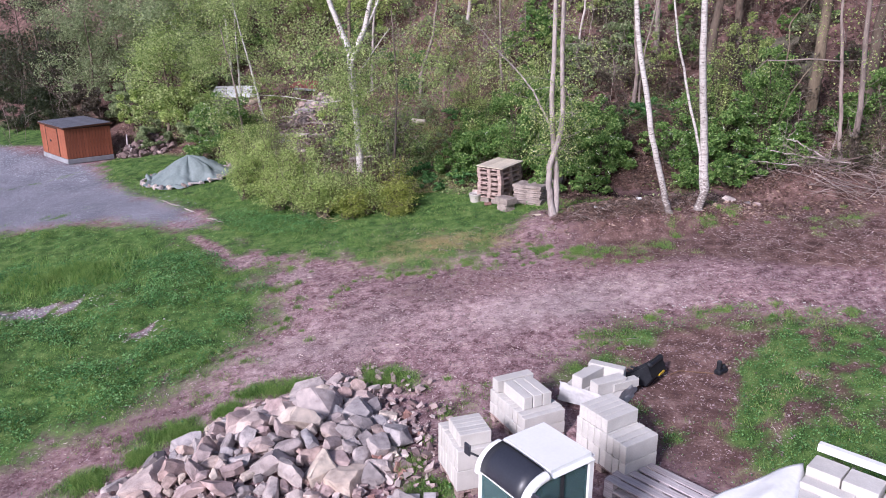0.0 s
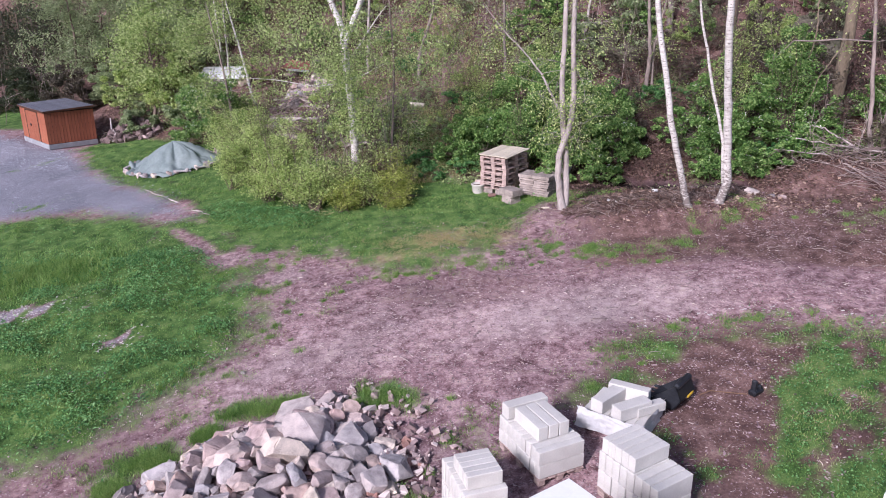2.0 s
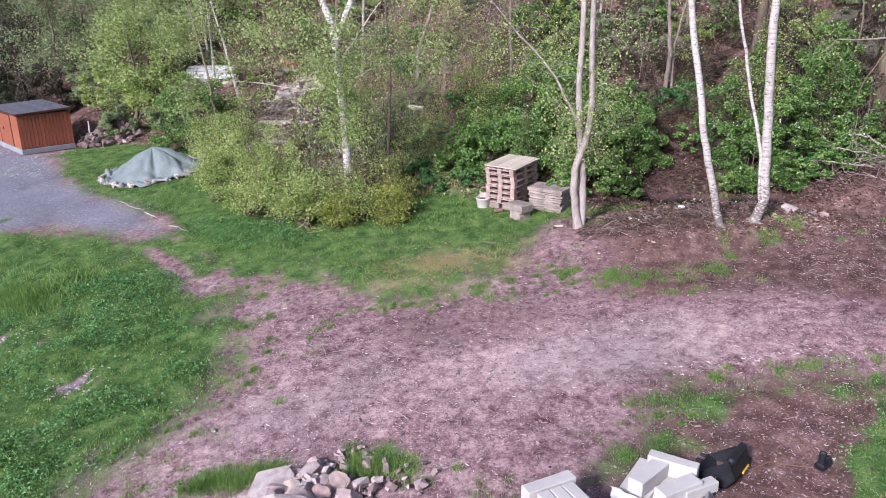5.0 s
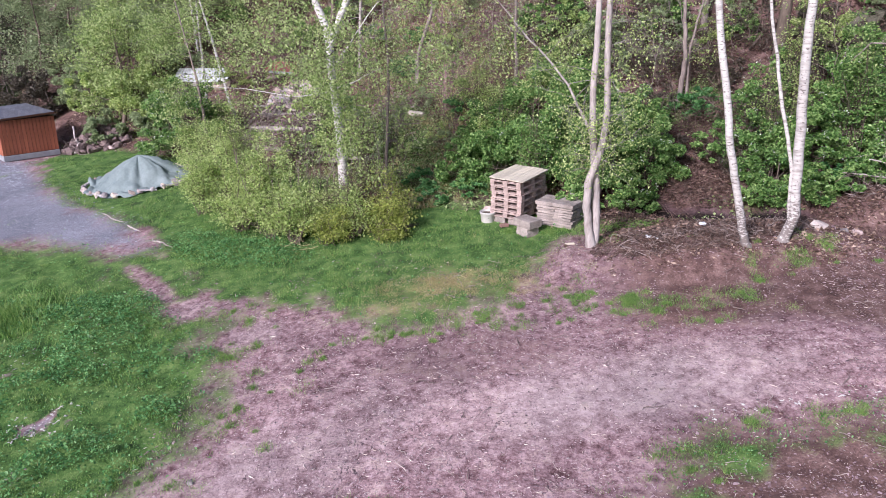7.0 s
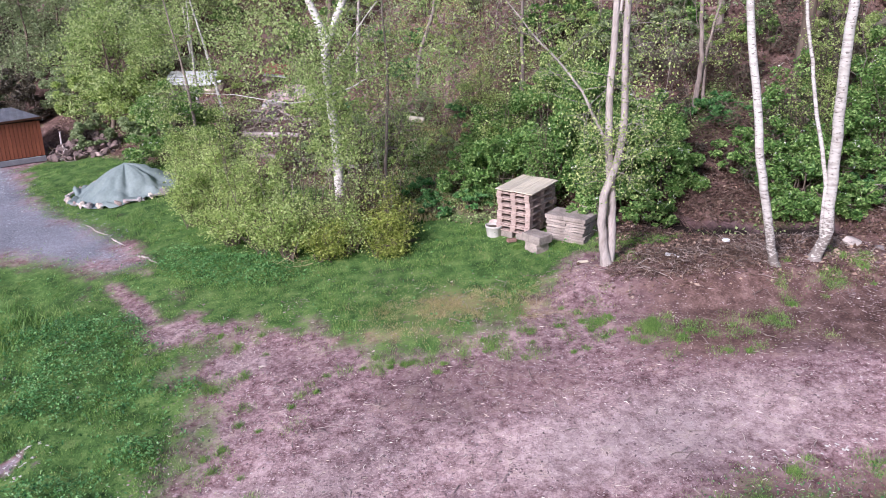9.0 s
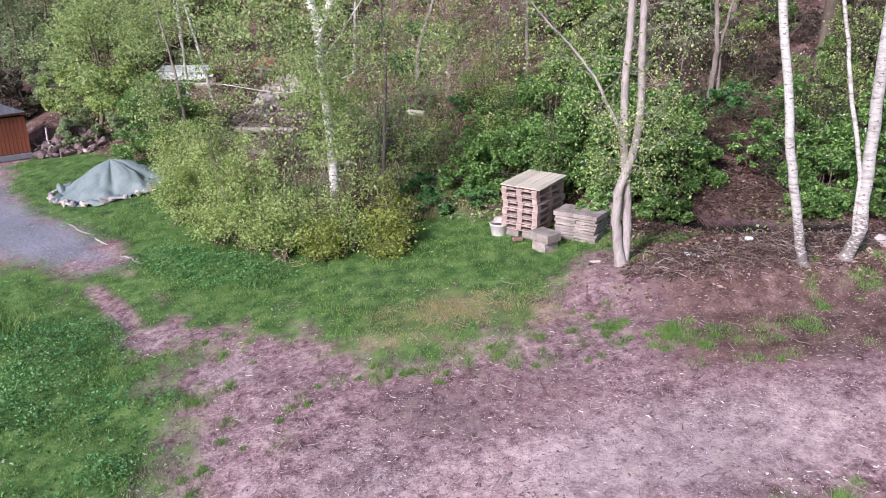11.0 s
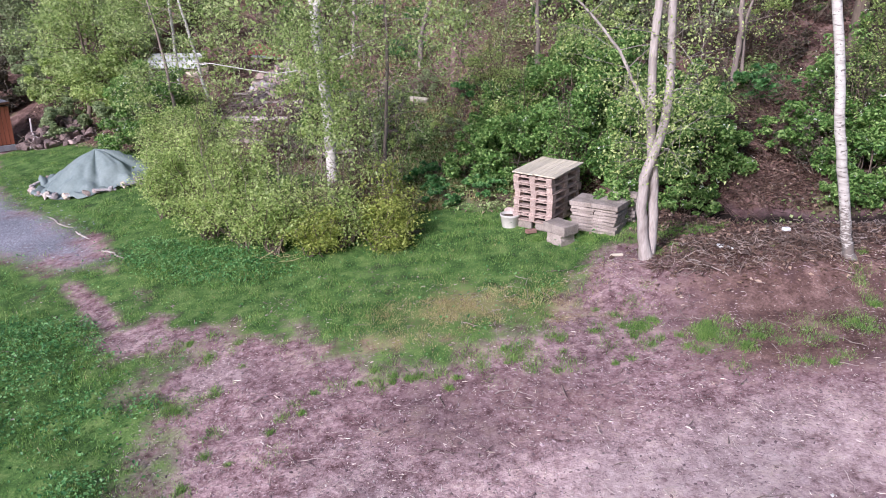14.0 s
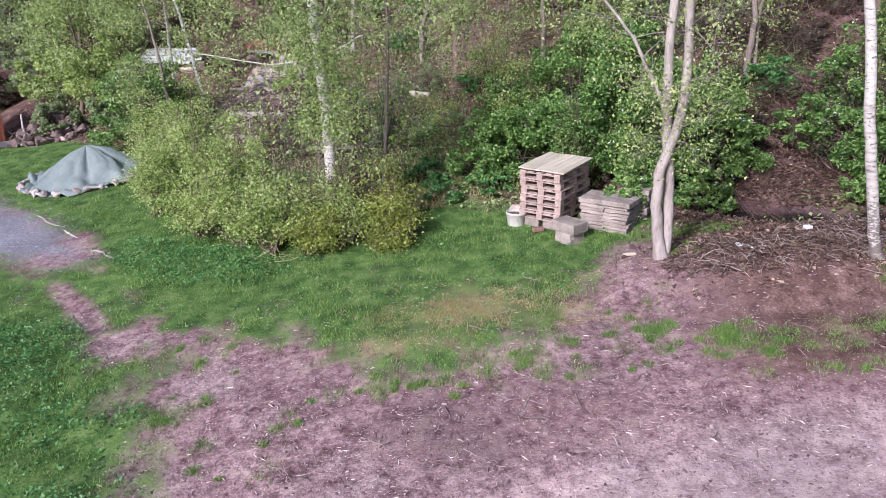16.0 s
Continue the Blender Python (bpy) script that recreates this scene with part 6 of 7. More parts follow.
def wooden_stack():
    cx, cy, a = 1.68, 21.28, 55
    z = gz(cx, cy) - 0.02
    g = np.random.default_rng(5)
    c, s = math.cos(radians(a)), math.sin(radians(a))
    at2 = lambda u, w: (cx + u * c - w * s, cy + u * s + w * c)
    blk = box_mesh("base_block", (0.38, 0.3, 0.16), M_CONC, 0.015)
    for u, w in ((-0.42, -0.24), (-0.42, 0.22), (0.35, 0.22), (0.35, -0.24)):
        x, y = at2(u, w)
        thing("concrete_block", pose(x, y, z + 0.03, 0, 0, a + 90), "old concrete block under the pallets", "block", "blocks under the pallets", data=blk)
    for k in range(6):
        x, y = cx + g.normal(0, 0.012), cy + g.normal(0, 0.012)
        pallet(pose(x, y, z + 0.11 + k * 0.1445, 0, 0, a + g.normal(0, 0.8)), "weathered pinkish wooden pallet in a neat stack", PB, "stacked pallets")
    top = thing("board_cover", pose(cx, cy, z + 0.11 + 6 * 0.1445 + 0.03, 0.6, -2.6, a), "cover of pale new boards on top of the pallet stack", "boards")
    me = box_mesh("board", (1.24, 0.108, 0.022), M_BOARD, 0.003)
    for k in range(8):
        part("board", me, top, "", pose(g.normal(0, 0.012), -0.392 + k * 0.112, 0.036 + g.uniform(0, 0.003)))
    bt = box_mesh("batten", (0.1, 0.84, 0.024), M_BOARD, 0.003)
    for u in (-0.5, 0.0, 0.5):
        part("batten", bt, top, "", pose(u, 0, 0.012))


wooden_stack()


def rough_slab(name, size, seed):
    """A weathered concrete slab: knocked corners and uneven edges."""
    g = np.random.default_rng(seed)
    bm = bmesh.new()
    add_box(bm, (0, 0, 0), size, 0, 0)
    bmesh.ops.subdivide_edges(bm, edges=[e for e in bm.edges if e.calc_length() > 0.2], cuts=3, use_grid_fill=True)
    for v in bm.verts:
        v.co += Vector(g.normal(0, 0.0035, 3))
    bmesh.ops.bevel(bm, geom=[e for e in bm.edges if len(e.link_faces) == 2 and e.calc_face_angle() > 0.9], offset=0.008, segments=1, affect="EDGES")
    return mesh_bm(name, bm, M_CONC)


def slab_pile():
    g = np.random.default_rng(6)
    thin = [rough_slab("concrete_slab", (0.58, 0.44, 0.056), 80 + k) for k in range(4)]
    cap = [rough_slab("concrete_slab", (0.64, 0.5, 0.085), 90 + k) for k in range(2)]
    for x0, y0, a, n, has_cap in ((2.37, 20.78, 58, 8, True), (2.74, 20.5, 56, 8, True), (3.16, 21.0, 60, 8, True)):
        z = gz(x0, y0) - 0.05
        for k in range(n + has_cap):
            last = k == n
            h = 0.085 if last else 0.056
            thing("concrete_slab", pose(x0 + g.normal(0, 0.014), y0 + g.normal(0, 0.014), z + h / 2, g.normal(0, 0.5), g.normal(0, 0.5), a + g.normal(0, 2.5 if not last else 5)), "broad weathered slab capping a pile of thin ones" if last else "thin weathered concrete slab in a low pile", "slab", "piled concrete slabs", data=cap[int(g.integers(0, 2))] if last else thin[int(g.integers(0, 4))])
            z += h + 0.005
    bx, by = 1.79, 20.2
    zb = gz(bx, by) - 0.02
    thing("concrete_block", pose(bx, by, zb + 0.1, 0, 0, -54), "concrete block lying in the grass by the pallets", "block", data=rough_slab("hollow_block", (0.36, 0.36, 0.2), 97))
    thing("concrete_block", pose(bx - 0.01, by + 0.02, zb + 0.29, 0, 1, -50), "larger concrete block laid on another", "block", data=rough_slab("block_top", (0.5, 0.4, 0.17), 98))


slab_pile()


def pot(x, y):
    root = thing("plant_pot", pose(x, y, gz(x, y) - 0.02) @ Matrix.Scale(1.2, 4), "off-white round tub with soil beside the pallets", "pot")
    bm = bmesh.new()
    prof = [(0.12, 0), (0.15, 0.17), (0.16, 0.18), (0.16, 0.21), (0.145, 0.21), (0.13, 0.16), (0.0, 0.16)]
    n = 20
    rings = [[bm.verts.new((r * math.cos(2 * math.pi * k / n), r * math.sin(2 * math.pi * k / n), z)) for k in range(n)] if r else None for r, z in prof[:-1]]
    for a, b in zip(rings, rings[1:]):
        for k in range(n):
            bm.faces.new((a[k], a[(k + 1) % n], b[(k + 1) % n], b[k]))
    part("tub", mesh_bm("tub", bm, M_POT, True), root)
    bm = bmesh.new()
    bmesh.ops.create_circle(bm, cap_ends=True, radius=0.137, segments=20, matrix=pose(0, 0, 0.17))
    part("soil", mesh_bm("soil", bm, M_DARKBARK), root, "dark soil")


pot(0.95, 21.05)
thing("brick", pose(1.3, 20.62, gz(1.3, 20.62) + 0.05, 0, 0, 20), "broken red brick by the pallets", "brick", data=box_mesh("brick", (0.2, 0.1, 0.07), M_BRICK, 0.008))
thing("stone", Matrix.LocRotScale((1.05, 21.3, gz(1.05, 21.3) + 0.12), turn3(rng), (0.34, 0.34, 0.34)), "grey stone behind the tub", "stone", data=STONES[3])


# ---- pallets of building blocks ----
def block_stack(name, label, x, y, a, top, long_, short, n_long, layers, extra, wrap=0.0):
    """Thin lightweight blocks set on edge on a pallet, with a part layer on top."""
    g = np.random.default_rng(int(abs(x * 100 + y * 37)))
    z0 = gz(x, y) - 0.02
    root = thing(name, pose(x, y, z0, 0, 0, a), label, "building blocks", "pallets of building blocks")
    bm = bmesh.new()
    for k in range(5):
        add_box(bm, (0, -short / 2 + 0.06 + k * (short - 0.12) / 4, 0.115), (long_ + 0.02, 0.1, 0.022), 0, 0.003)
    for xx in (-long_ / 2 + 0.08, 0, long_ / 2 - 0.08):
        add_box(bm, (xx, 0, 0.092), (0.12, short, 0.02), 0, 0.003)
        for yy in (-short / 2 + 0.06, 0, short / 2 - 0.06):
            add_box(bm, (xx, yy, 0.046), (0.12, 0.1, 0.072), 0, 0.004)
    part("pallet", mesh_bm("pallet", bm, M_PALLET), root, "wooden carrying pallet")
    h = (top - z0 - 0.127) / layers
    t = long_ / n_long
    me = box_mesh("block", (t - 0.008, short, h - 0.006), M_BLOCK, 0.008)
    for L in range(layers):
        for k in range(n_long):
            part("block", me, root, "", pose(-long_ / 2 + t * (k + 0.5) + g.normal(0, 0.002), g.normal(0, 0.006), 0.127 + h * (L + 0.5), 0, 0, g.normal(0, 0.3)))
    for (ex, ey, ea, ez, sl, st, sh) in extra:
        part("block", box_mesh("block", (sl, st, sh), M_BLOCK, 0.008), root, "", pose(ex, ey, top - z0 + ez + sh / 2 + 0.003, 0, 0, ea))
    return root


LB = "pale grey lightweight building blocks stacked on a wooden pallet"
block_stack("block_pallet", LB, 0.33, 9.08, -72, 0.15, 0.82, 0.56, 7, 2, [(-0.12 + 0.1 * k, 0.02, 90, 0, 0.46, 0.098, 0.19) for k in range(5)])
block_stack("block_pallet", LB, 1.3, 10.12, -64, 0.13, 1.05, 0.72, 9, 2, [(-0.42, 0, 90, 0, 0.66, 0.17, 0.2)] + [(0.0, -0.17 + 0.17 * k, 0, 0, 0.6, 0.155, 0.2) for k in (0, 1, 2)])
block_stack("block_pallet", LB, 2.45, 9.1, -58, 0.28, 0.98, 0.62, 8, 2, [(-0.4 + 0.112 * k, 0.0, 90, 0, 0.6, 0.108, 0.2) for k in range(5)] + [(-0.285, 0, 90, 0.0, 0.6, 0.004, 0.19)])
wr = block_stack("block_pallet", "lightweight blocks under torn white plastic film, some lying loose on top", 2.55, 10.75, -35, 0.05, 0.9, 0.85, 7, 2,
                 [(-0.18, -0.05, 78, 0, 0.6, 0.2, 0.2), (0.2, -0.12, 62, 0.0, 0.58, 0.2, 0.2), (0.0, 0.3, 5, 0, 0.6, 0.16, 0.22), (0.38, 0.1, 60, 0, 0.5, 0.14, 0.14)])


def film(root, sx, sy, z0, z1):
    """Creased plastic film that hangs from the top edge down two sides."""
    g = np.random.default_rng(8)
    pts = [(-sx, -sy), (sx, -sy), (sx, sy)]
    U = np.linspace(0, 2, 50)
    W = np.linspace(0, 1, 14)
    V = []
    for w in W:
        for u in U:
            i = min(int(u), 1)
            px = pts[i][0] * (1 - u + i) + pts[i + 1][0] * (u - i)
            py = pts[i][1] * (1 - u + i) + pts[i + 1][1] * (u - i)
            k = 1.02 + 0.05 * float(vnoise(u * 6, w * 3, 1.0, 3)) + 0.02 * w * float(vnoise(u * 3, w, 1.0, 4)) + 0.14 * abs(float(vnoise(u * 11 + w * 4, w * 5 - u * 3, 1.0, 7)) - 0.5)
            V.append((px * k, py * k, z1 + (z0 - z1) * w + 0.06 * float(vnoise(u * 4, w, 1.0, 6)) * (1 - w)))
    n = len(U)
    ii = np.arange(len(W) - 1)[:, None] * n + np.arange(n - 1)[None]
    me = mesh_np("film", V, np.stack([ii, ii + 1, ii + 1 + n, ii + n], -1).reshape(-1, 4), M_WRAP, True)
    part("film", me, root, "torn white plastic film")


film(wr, 0.455, 0.435, 0.04, 0.33)

# a further block pallet, stepped, with a white bar across, and a load under a white sheet
bs = block_stack("block_pallet", "large pale building blocks stepped up on a pallet near the machine", 4.66, 7.06, -45, 0.34, 1.2, 1.0, 6, 3,
                 [(-0.4, 0.32, 0, 0, 0.38, 0.34, 0.28), (0.0, 0.31, 1, 0, 0.38, 0.35, 0.28), (0.4, 0.32, 0, 0, 0.37, 0.34, 0.2), (-0.3, 0.04, 0, 0, 0.56, 0.18, 0.17), (0.3, 0.04, -1, 0, 0.56, 0.18, 0.17), (-0.2, -0.2, 0, 0, 0.7, 0.26, 0.1)])
thing("white_bar", pose(5.13, 7.48, 0.675, 0, 1, -42), "white painted bar lying on the blocks", "bar", data=box_mesh("white_bar", (1.3, 0.11, 0.1), M_WHITEPAINT, 0.01))


def covered_load():
    """A low load under a creased white sheet that rises to one end and hangs to the ground."""
    root = thing("covered_load", pose(3.1, 7.4, 0), "low load under a creased white plastic sheet", "sheet")
    n, m = 30, 26
    side, back = np.array([1.35, 0.39]), np.array([-0.5, -0.87])
    V = []
    for j in range(m + 1):
        for k in range(n + 1):
            u, w = k / n * 1.3 - 0.15, j / m * 1.3 - 0.15
            over = max(0.0, -u, u - 1, -w, w - 1)
            uc, wc = min(max(u, -0.02), 1.02), min(max(w, -0.02), 1.02)
            p = side * uc + back * wc + (side * (u - uc) + back * (w - wc)) * 0.35
            top = 0.27 + 0.25 * min(uc / 0.7, 1.0) - 0.05 * wc + 0.02 * math.sin(9 * u + 4 * w) + 0.03 * (float(vnoise(u, w, 6.0, 44)) - 0.5)
            low = gz(3.1 + p[0], 7.4 + p[1]) + 0.01
            drop = min(1.0, over / 0.14) ** 0.7
            V.append((p[0] + 0.03 * drop * math.sin(25 * (u + w)), p[1], top * (1 - drop) + low * drop))
    ii = np.arange(m)[:, None] * (n + 1) + np.arange(n)[None]
    part("sheet", mesh_np("sheet", V, np.stack([ii, ii + 1, ii + n + 2, ii + n + 1], -1).reshape(-1, 4), M_SHEET, True), root)


covered_load()
for k, dz in enumerate((0.0, 0.1445)):
    pallet(pose(2.86, 8.27, gz(2.86, 8.27) - 0.02 + dz, 0, 0, -48.7 + k), "grey weathered empty pallet lying on another", PG, "empty pallets")
pl = box_mesh("plank", (0.17, 1.6, 0.03), M_OLDWOOD, 0.004)
for xx, aa in ((-0.66, 2), (-0.42, -1), (-0.17, 1)):
    thing("plank", pose(xx, 7.9, gz(xx, 7.9) + 0.25, -6, 0, aa), "short grey plank beside the rock heap", "plank", "grey planks", data=pl)
thing("stone", Matrix.LocRotScale((-0.45, 8.3, gz(-0.45, 8.3) + 0.08), turn3(rng), (0.5, 0.5, 0.42)), "stone under the grey planks", "stone", data=STONES[5])
thing("stone", Matrix.LocRotScale((-0.45, 7.5, gz(-0.45, 7.5) + 0.1), turn3(rng), (0.6, 0.5, 0.5)), "stone under the grey planks", "stone", data=STONES[7])


# ---- machine ----
def digger():
    cx, cy, a = 0.98, 6.63, 215
    z0 = gz(cx, cy) - 0.03
    top = 1.46 - z0
    root = thing("mini_excavator", pose(cx, cy, z0, 0, 0, a), "small white machine with a glazed cab and a dark roof visor", "excavator")
    # local +x is its front
    for sy in (-1, 1):
        bm = bmesh.new()
        add_box(bm, (0, 0.42 * sy, 0.2), (1.5, 0.22, 0.4), 0, 0.12)
        part("track", mesh_bm("track", bm, M_BLACKSTEEL), root, "black rubber track")
    part("undercarriage", box_mesh("undercarriage", (0.9, 0.66, 0.24), M_BLACKSTEEL, 0.03, (0, 0, 0.28)), root)
    part("engine_cover", box_mesh("engine_cover", (0.62, 0.95, 0.5), M_WHITEPAINT, 0.08, (-0.55, 0, 0.72)), root, "white engine cover")
    part("cab_floor", box_mesh("cab_floor", (1.15, 0.86, 0.3), M_WHITEPAINT, 0.04, (0.12, 0, 0.58)), root)
    W = 0.80
    ph = top - 0.78
    for sx, sy, w in ((-0.40, -1, 0.09), (-0.40, 1, 0.09), (0.44, -1, 0.052), (0.44, 1, 0.052), (0.0, -1, 0.05), (0.0, 1, 0.05)):
        part("pillar", box_mesh("pillar", (w, 0.06, ph - 0.2 * (sx > 0.1)), M_WHITEPAINT if w > 0.06 or sx > 0.1 else M_BLACKSTEEL, 0.015, (sx, sy * (W / 2 - 0.03), 0.72 + (ph - 0.2 * (sx > 0.1)) / 2)), root)
    bm = bmesh.new()
    add_box(bm, (-0.135, 0, top - 0.06), (0.69, W + 0.04, 0.12), 0, 0)
    bmesh.ops.bevel(bm, geom=list(bm.edges), offset=0.058, segments=5, affect="EDGES")
    roof = part("roof", mesh_bm("roof", bm, M_WHITEPAINT), root, "smooth white cab roof")
    # the roof's front edge curves down over the windscreen: smoked panel between two white rails
    n = 12
    arc = [(0.2 + 0.28 * math.sin(radians(90 * k / n)), top - 0.005 - 0.24 * (1 - math.cos(radians(90 * k / n)))) for k in range(n + 1)]
    V = [(xx, w * (W / 2 - 0.075), zz - 0.008 * w ** 4) for xx, zz in arc for w in (-1, -0.6, -0.2, 0.2, 0.6, 1)]
    ii = np.arange(n)[:, None] * 6 + np.arange(5)[None]
    me = mesh_np("visor", V, np.stack([ii, ii + 1, ii + 7, ii + 6], -1).reshape(-1, 4), M_DARKPLASTIC, True)
    vis = part("visor", me, root, "curved dark smoked front panel of the roof")
    vis.modifiers.new("thick", "SOLIDIFY").thickness = 0.02
    for sy in (-1, 1):
        P = np.array([(xx, sy * (W / 2 - 0.04), zz - 0.04) for xx, zz in arc])
        v, f = tubes([(P, np.full(n + 1, 0.052))], 10)
        part("roof_rail", mesh_np("roof_rail", v, f, M_WHITEPAINT, True), root, "white rounded rail")
    part("header_bar", box_mesh("header_bar", (0.05, W - 0.02, 0.06), M_WHITEPAINT, 0.015, (0.455, 0, top - 0.27)), root)
    g1 = part("windscreen", box_mesh("windscreen", (0.01, W - 0.1, ph - 0.3), M_GLASS, 0.002, (0.45, 0, 0.74 + (ph - 0.22) / 2)), root, "tinted windscreen")
    for sy in (-1, 1):
        for x0, x1 in ((-0.35, -0.03), (0.03, 0.41)):
            part("side_window", box_mesh("side_window", (x1 - x0, 0.01, ph - 0.12), M_GLASS, 0.002, ((x0 + x1) / 2, sy * (W / 2 - 0.02), 0.74 + ph / 2)), root, "tinted side window")
    part("rear_window", box_mesh("rear_window", (0.01, W - 0.14, ph - 0.2), M_GLASS, 0.002, (-0.41, 0, 0.76 + ph / 2)), root)
    for sy in (-1, 1):
        v, f = tubes([(np.array([[0.42, sy * 0.4, top - 0.16], [0.5, sy * 0.5, top - 0.12], [0.5, sy * 0.52, top - 0.1]]), [0.012, 0.012, 0.012])], 6)
        mir = part("mirror_arm", mesh_np("mirror_arm", v, f, M_BLACKSTEEL, True), root)
        part("mirror", box_mesh("mirror", (0.03, 0.1, 0.14), M_DARKPLASTIC, 0.012, (0.5, sy * 0.54, top - 0.1)), mir, "black mirror")
    part("seat", box_mesh("seat", (0.4, 0.42, 0.12), M_DARKPLASTIC, 0.04, (-0.12, 0, 0.95)), root, "black seat")
    part("seat_back", box_mesh("seat_back", (0.12, 0.42, 0.5), M_DARKPLASTIC, 0.04, (-0.32, 0, 1.2)), root)
    part("steering_column", box_mesh("steering_column", (0.1, 0.12, 0.4), M_BLACKSTEEL, 0.02, (0.3, 0, 0.93)), root)


digger()


def bucket(x, y, a):
    root = thing("digging_bucket", pose(x, y, gz(x, y) - 0.01, 0, 0, a), "black steel digging bucket with a yellow mark, lying on the dirt", "bucket")
    prof = [(0.0, 0.42), (-0.1, 0.2), (0.0, 0.03), (0.24, 0.0), (0.42, 0.06)]
    bm = bmesh.new()
    w = 0.26
    rows = [[bm.verts.new((px, s * w, pz)) for s in (-1, 1)] for px, pz in prof]
    for p, q in zip(rows, rows[1:]):
        bm.faces.new((p[0], p[1], q[1], q[0]))
    me = mesh_bm("shell", bm, M_BLACKSTEEL)
    sh = part("shell", me, root)
    sh.modifiers.new("thick", "SOLIDIFY").thickness = 0.02
    for s in (-1, 1):
        bm = bmesh.new()
        bm.faces.new([bm.verts.new((px, s * w, pz)) for px, pz in prof])
        sp = part("side_plate", mesh_bm("side_plate", bm, M_BLACKSTEEL), root)
        sp.modifiers.new("thick", "SOLIDIFY").thickness = 0.02
    part("cross_tube", box_mesh("cross_tube", (0.1, 0.5, 0.09), M_BLACKSTEEL, 0.03, (0.0, 0, 0.4)), root)
    for k in range(4):
        part("tooth", box_mesh("tooth", (0.09, 0.05, 0.03), M_BLACKSTEEL, 0.008, (0.46, -0.2 + k * 0.133, 0.065)), root)
    part("label_plate", box_mesh("label_plate", (0.02, 0.2, 0.035), M_YELLOW, 0.003, (-0.115, -0.05, 0.2)), root, "yellow warning strip")


bucket(3.52, 11.05, 140)
bm = bmesh.new()
add_box(bm, (0, 0, 0.06), (0.3, 0.16, 0.12), 0, 0.03)
add_box(bm, (-0.08, 0, 0.2), (0.07, 0.1, 0.24), 20, 0.02)
add_box(bm, (0.05, 0, 0.14), (0.1, 0.12, 0.1), 45, 0.02)
thing("coupler", pose(4.68, 11.15, gz(4.68, 11.15) - 0.01, 0, 0, 35) @ Matrix.Scale(0.8, 4), "black steel coupling hook lying in the grass", "tool", data=mesh_bm("coupler", bm, M_BLACKSTEEL))
hose = np.array([[3.85, 11.2], [4.05, 11.3], [4.3, 11.2], [4.55, 11.12]])
v, f = tubes([(np.c_[hose, height(hose[:, 0], hose[:, 1]) + 0.02], np.full(4, 0.009))], 6)
thing("rusty_bar", pose(0, 0, 0), "rusty orange bar between the bucket and the hook", "bar", data=mesh_np("rusty_bar", v, f, M_ORANGE, True))


# ---- the covered heap ----
def tarp():
    cx, cy = -9.5, 27.0
    root = thing("tarpaulin_heap", pose(cx, cy, gz(cx, cy), 0, 0, 0), "grey-green tarpaulin draped over a heap, its edge weighted with stones", "tarpaulin")
    n, m = 96, 26
    V = []
    for j in range(m + 1):
        r = j / m
        for k in range(n):
            th = 2 * math.pi * k / n
            edge = 1 + 0.07 * math.sin(3 * th + 1) + 0.05 * math.sin(7 * th) + 0.03 * math.sin(13 * th + 2)
            x, y = 1.75 * r * edge * math.cos(th), 1.25 * r * edge * math.sin(th)
            h = 1.0 * max(0.0, 1 - r / 0.9) ** 1.12 * (1 - 0.12 * math.exp(-(r / 0.16) ** 2))
            fold = abs(math.sin(2.5 * th + 0.5 + 0.6 * math.sin(2 * th))) ** 0.6
            h += 0.13 * (fold - 0.6) * math.sin(min(r * 1.15, 1) * math.pi) + 0.1 * (float(vnoise(x, y, 4.0, 12)) - 0.5) * r
            h += 0.16 * r * (abs(float(vnoise(x * 1.0 + 0.6 * y, y - 0.4 * x, 3.1, 18)) - 0.5) * 2 - 0.5) + 0.09 * r * (abs(float(vnoise(x, y, 7.0, 19)) - 0.5) * 2 - 0.5)
            h += 0.16 * math.exp(-((r - 0.93) / 0.06) ** 2) * (0.1 + float(vnoise(th * 3, 0.0, 1.0, 15)))
            h -= 0.14 * math.exp(-((th - 4.98) / 0.07) ** 2) * min(r * 1.6, 1) * (1 - r) + 0.1 * math.exp(-((th - 5.75) / 0.1) ** 2) * min(r * 1.6, 1) * (1 - r)
            h += 0.14 * max(0.0, r - 0.68) * (abs(float(vnoise(x * 1.5, y * 1.5, 5.0, 29)) - 0.5) * 4 - 0.6)
            V.append((x, y, max(h, 0.0) + 0.03 + gz(cx + x, cy + y) - gz(cx, cy)))
    F4 = [(j * n + k, j * n + (k + 1) % n, (j + 1) * n + (k + 1) % n, (j + 1) * n + k) for j in range(m) for k in range(n)]
    sheet = part("sheet", mesh_np("sheet", V, F4, M_TARP, True), root)
    g = np.random.default_rng(4)
    for k in range(46):
        th = 2 * math.pi * (k + g.uniform(-0.4, 0.4)) / 46
        x, y = cx + 1.74 * math.cos(th), cy + 1.25 * math.sin(th)
        s = g.uniform(0.1, 0.2)
        if k % 3 == 1:
            thing("plank", pose(x, y, gz(x, y) + 0.09, 0, 4, math.degrees(th) + 90), "short board weighing down the tarpaulin", "plank", "weights on the tarpaulin", data=OFFCUT)
        else:
            thing("stone", Matrix.LocRotScale((x, y, gz(x, y) + 0.1), turn3(g), (s, s, s)), "grey stone weighing down the tarpaulin edge", "stone", "weights on the tarpaulin", data=STONES[int(g.integers(0, 22))])


OFFCUT = box_mesh("offcut", (0.5, 0.1, 0.04), M_OLDWOOD, 0.005)
tarp()


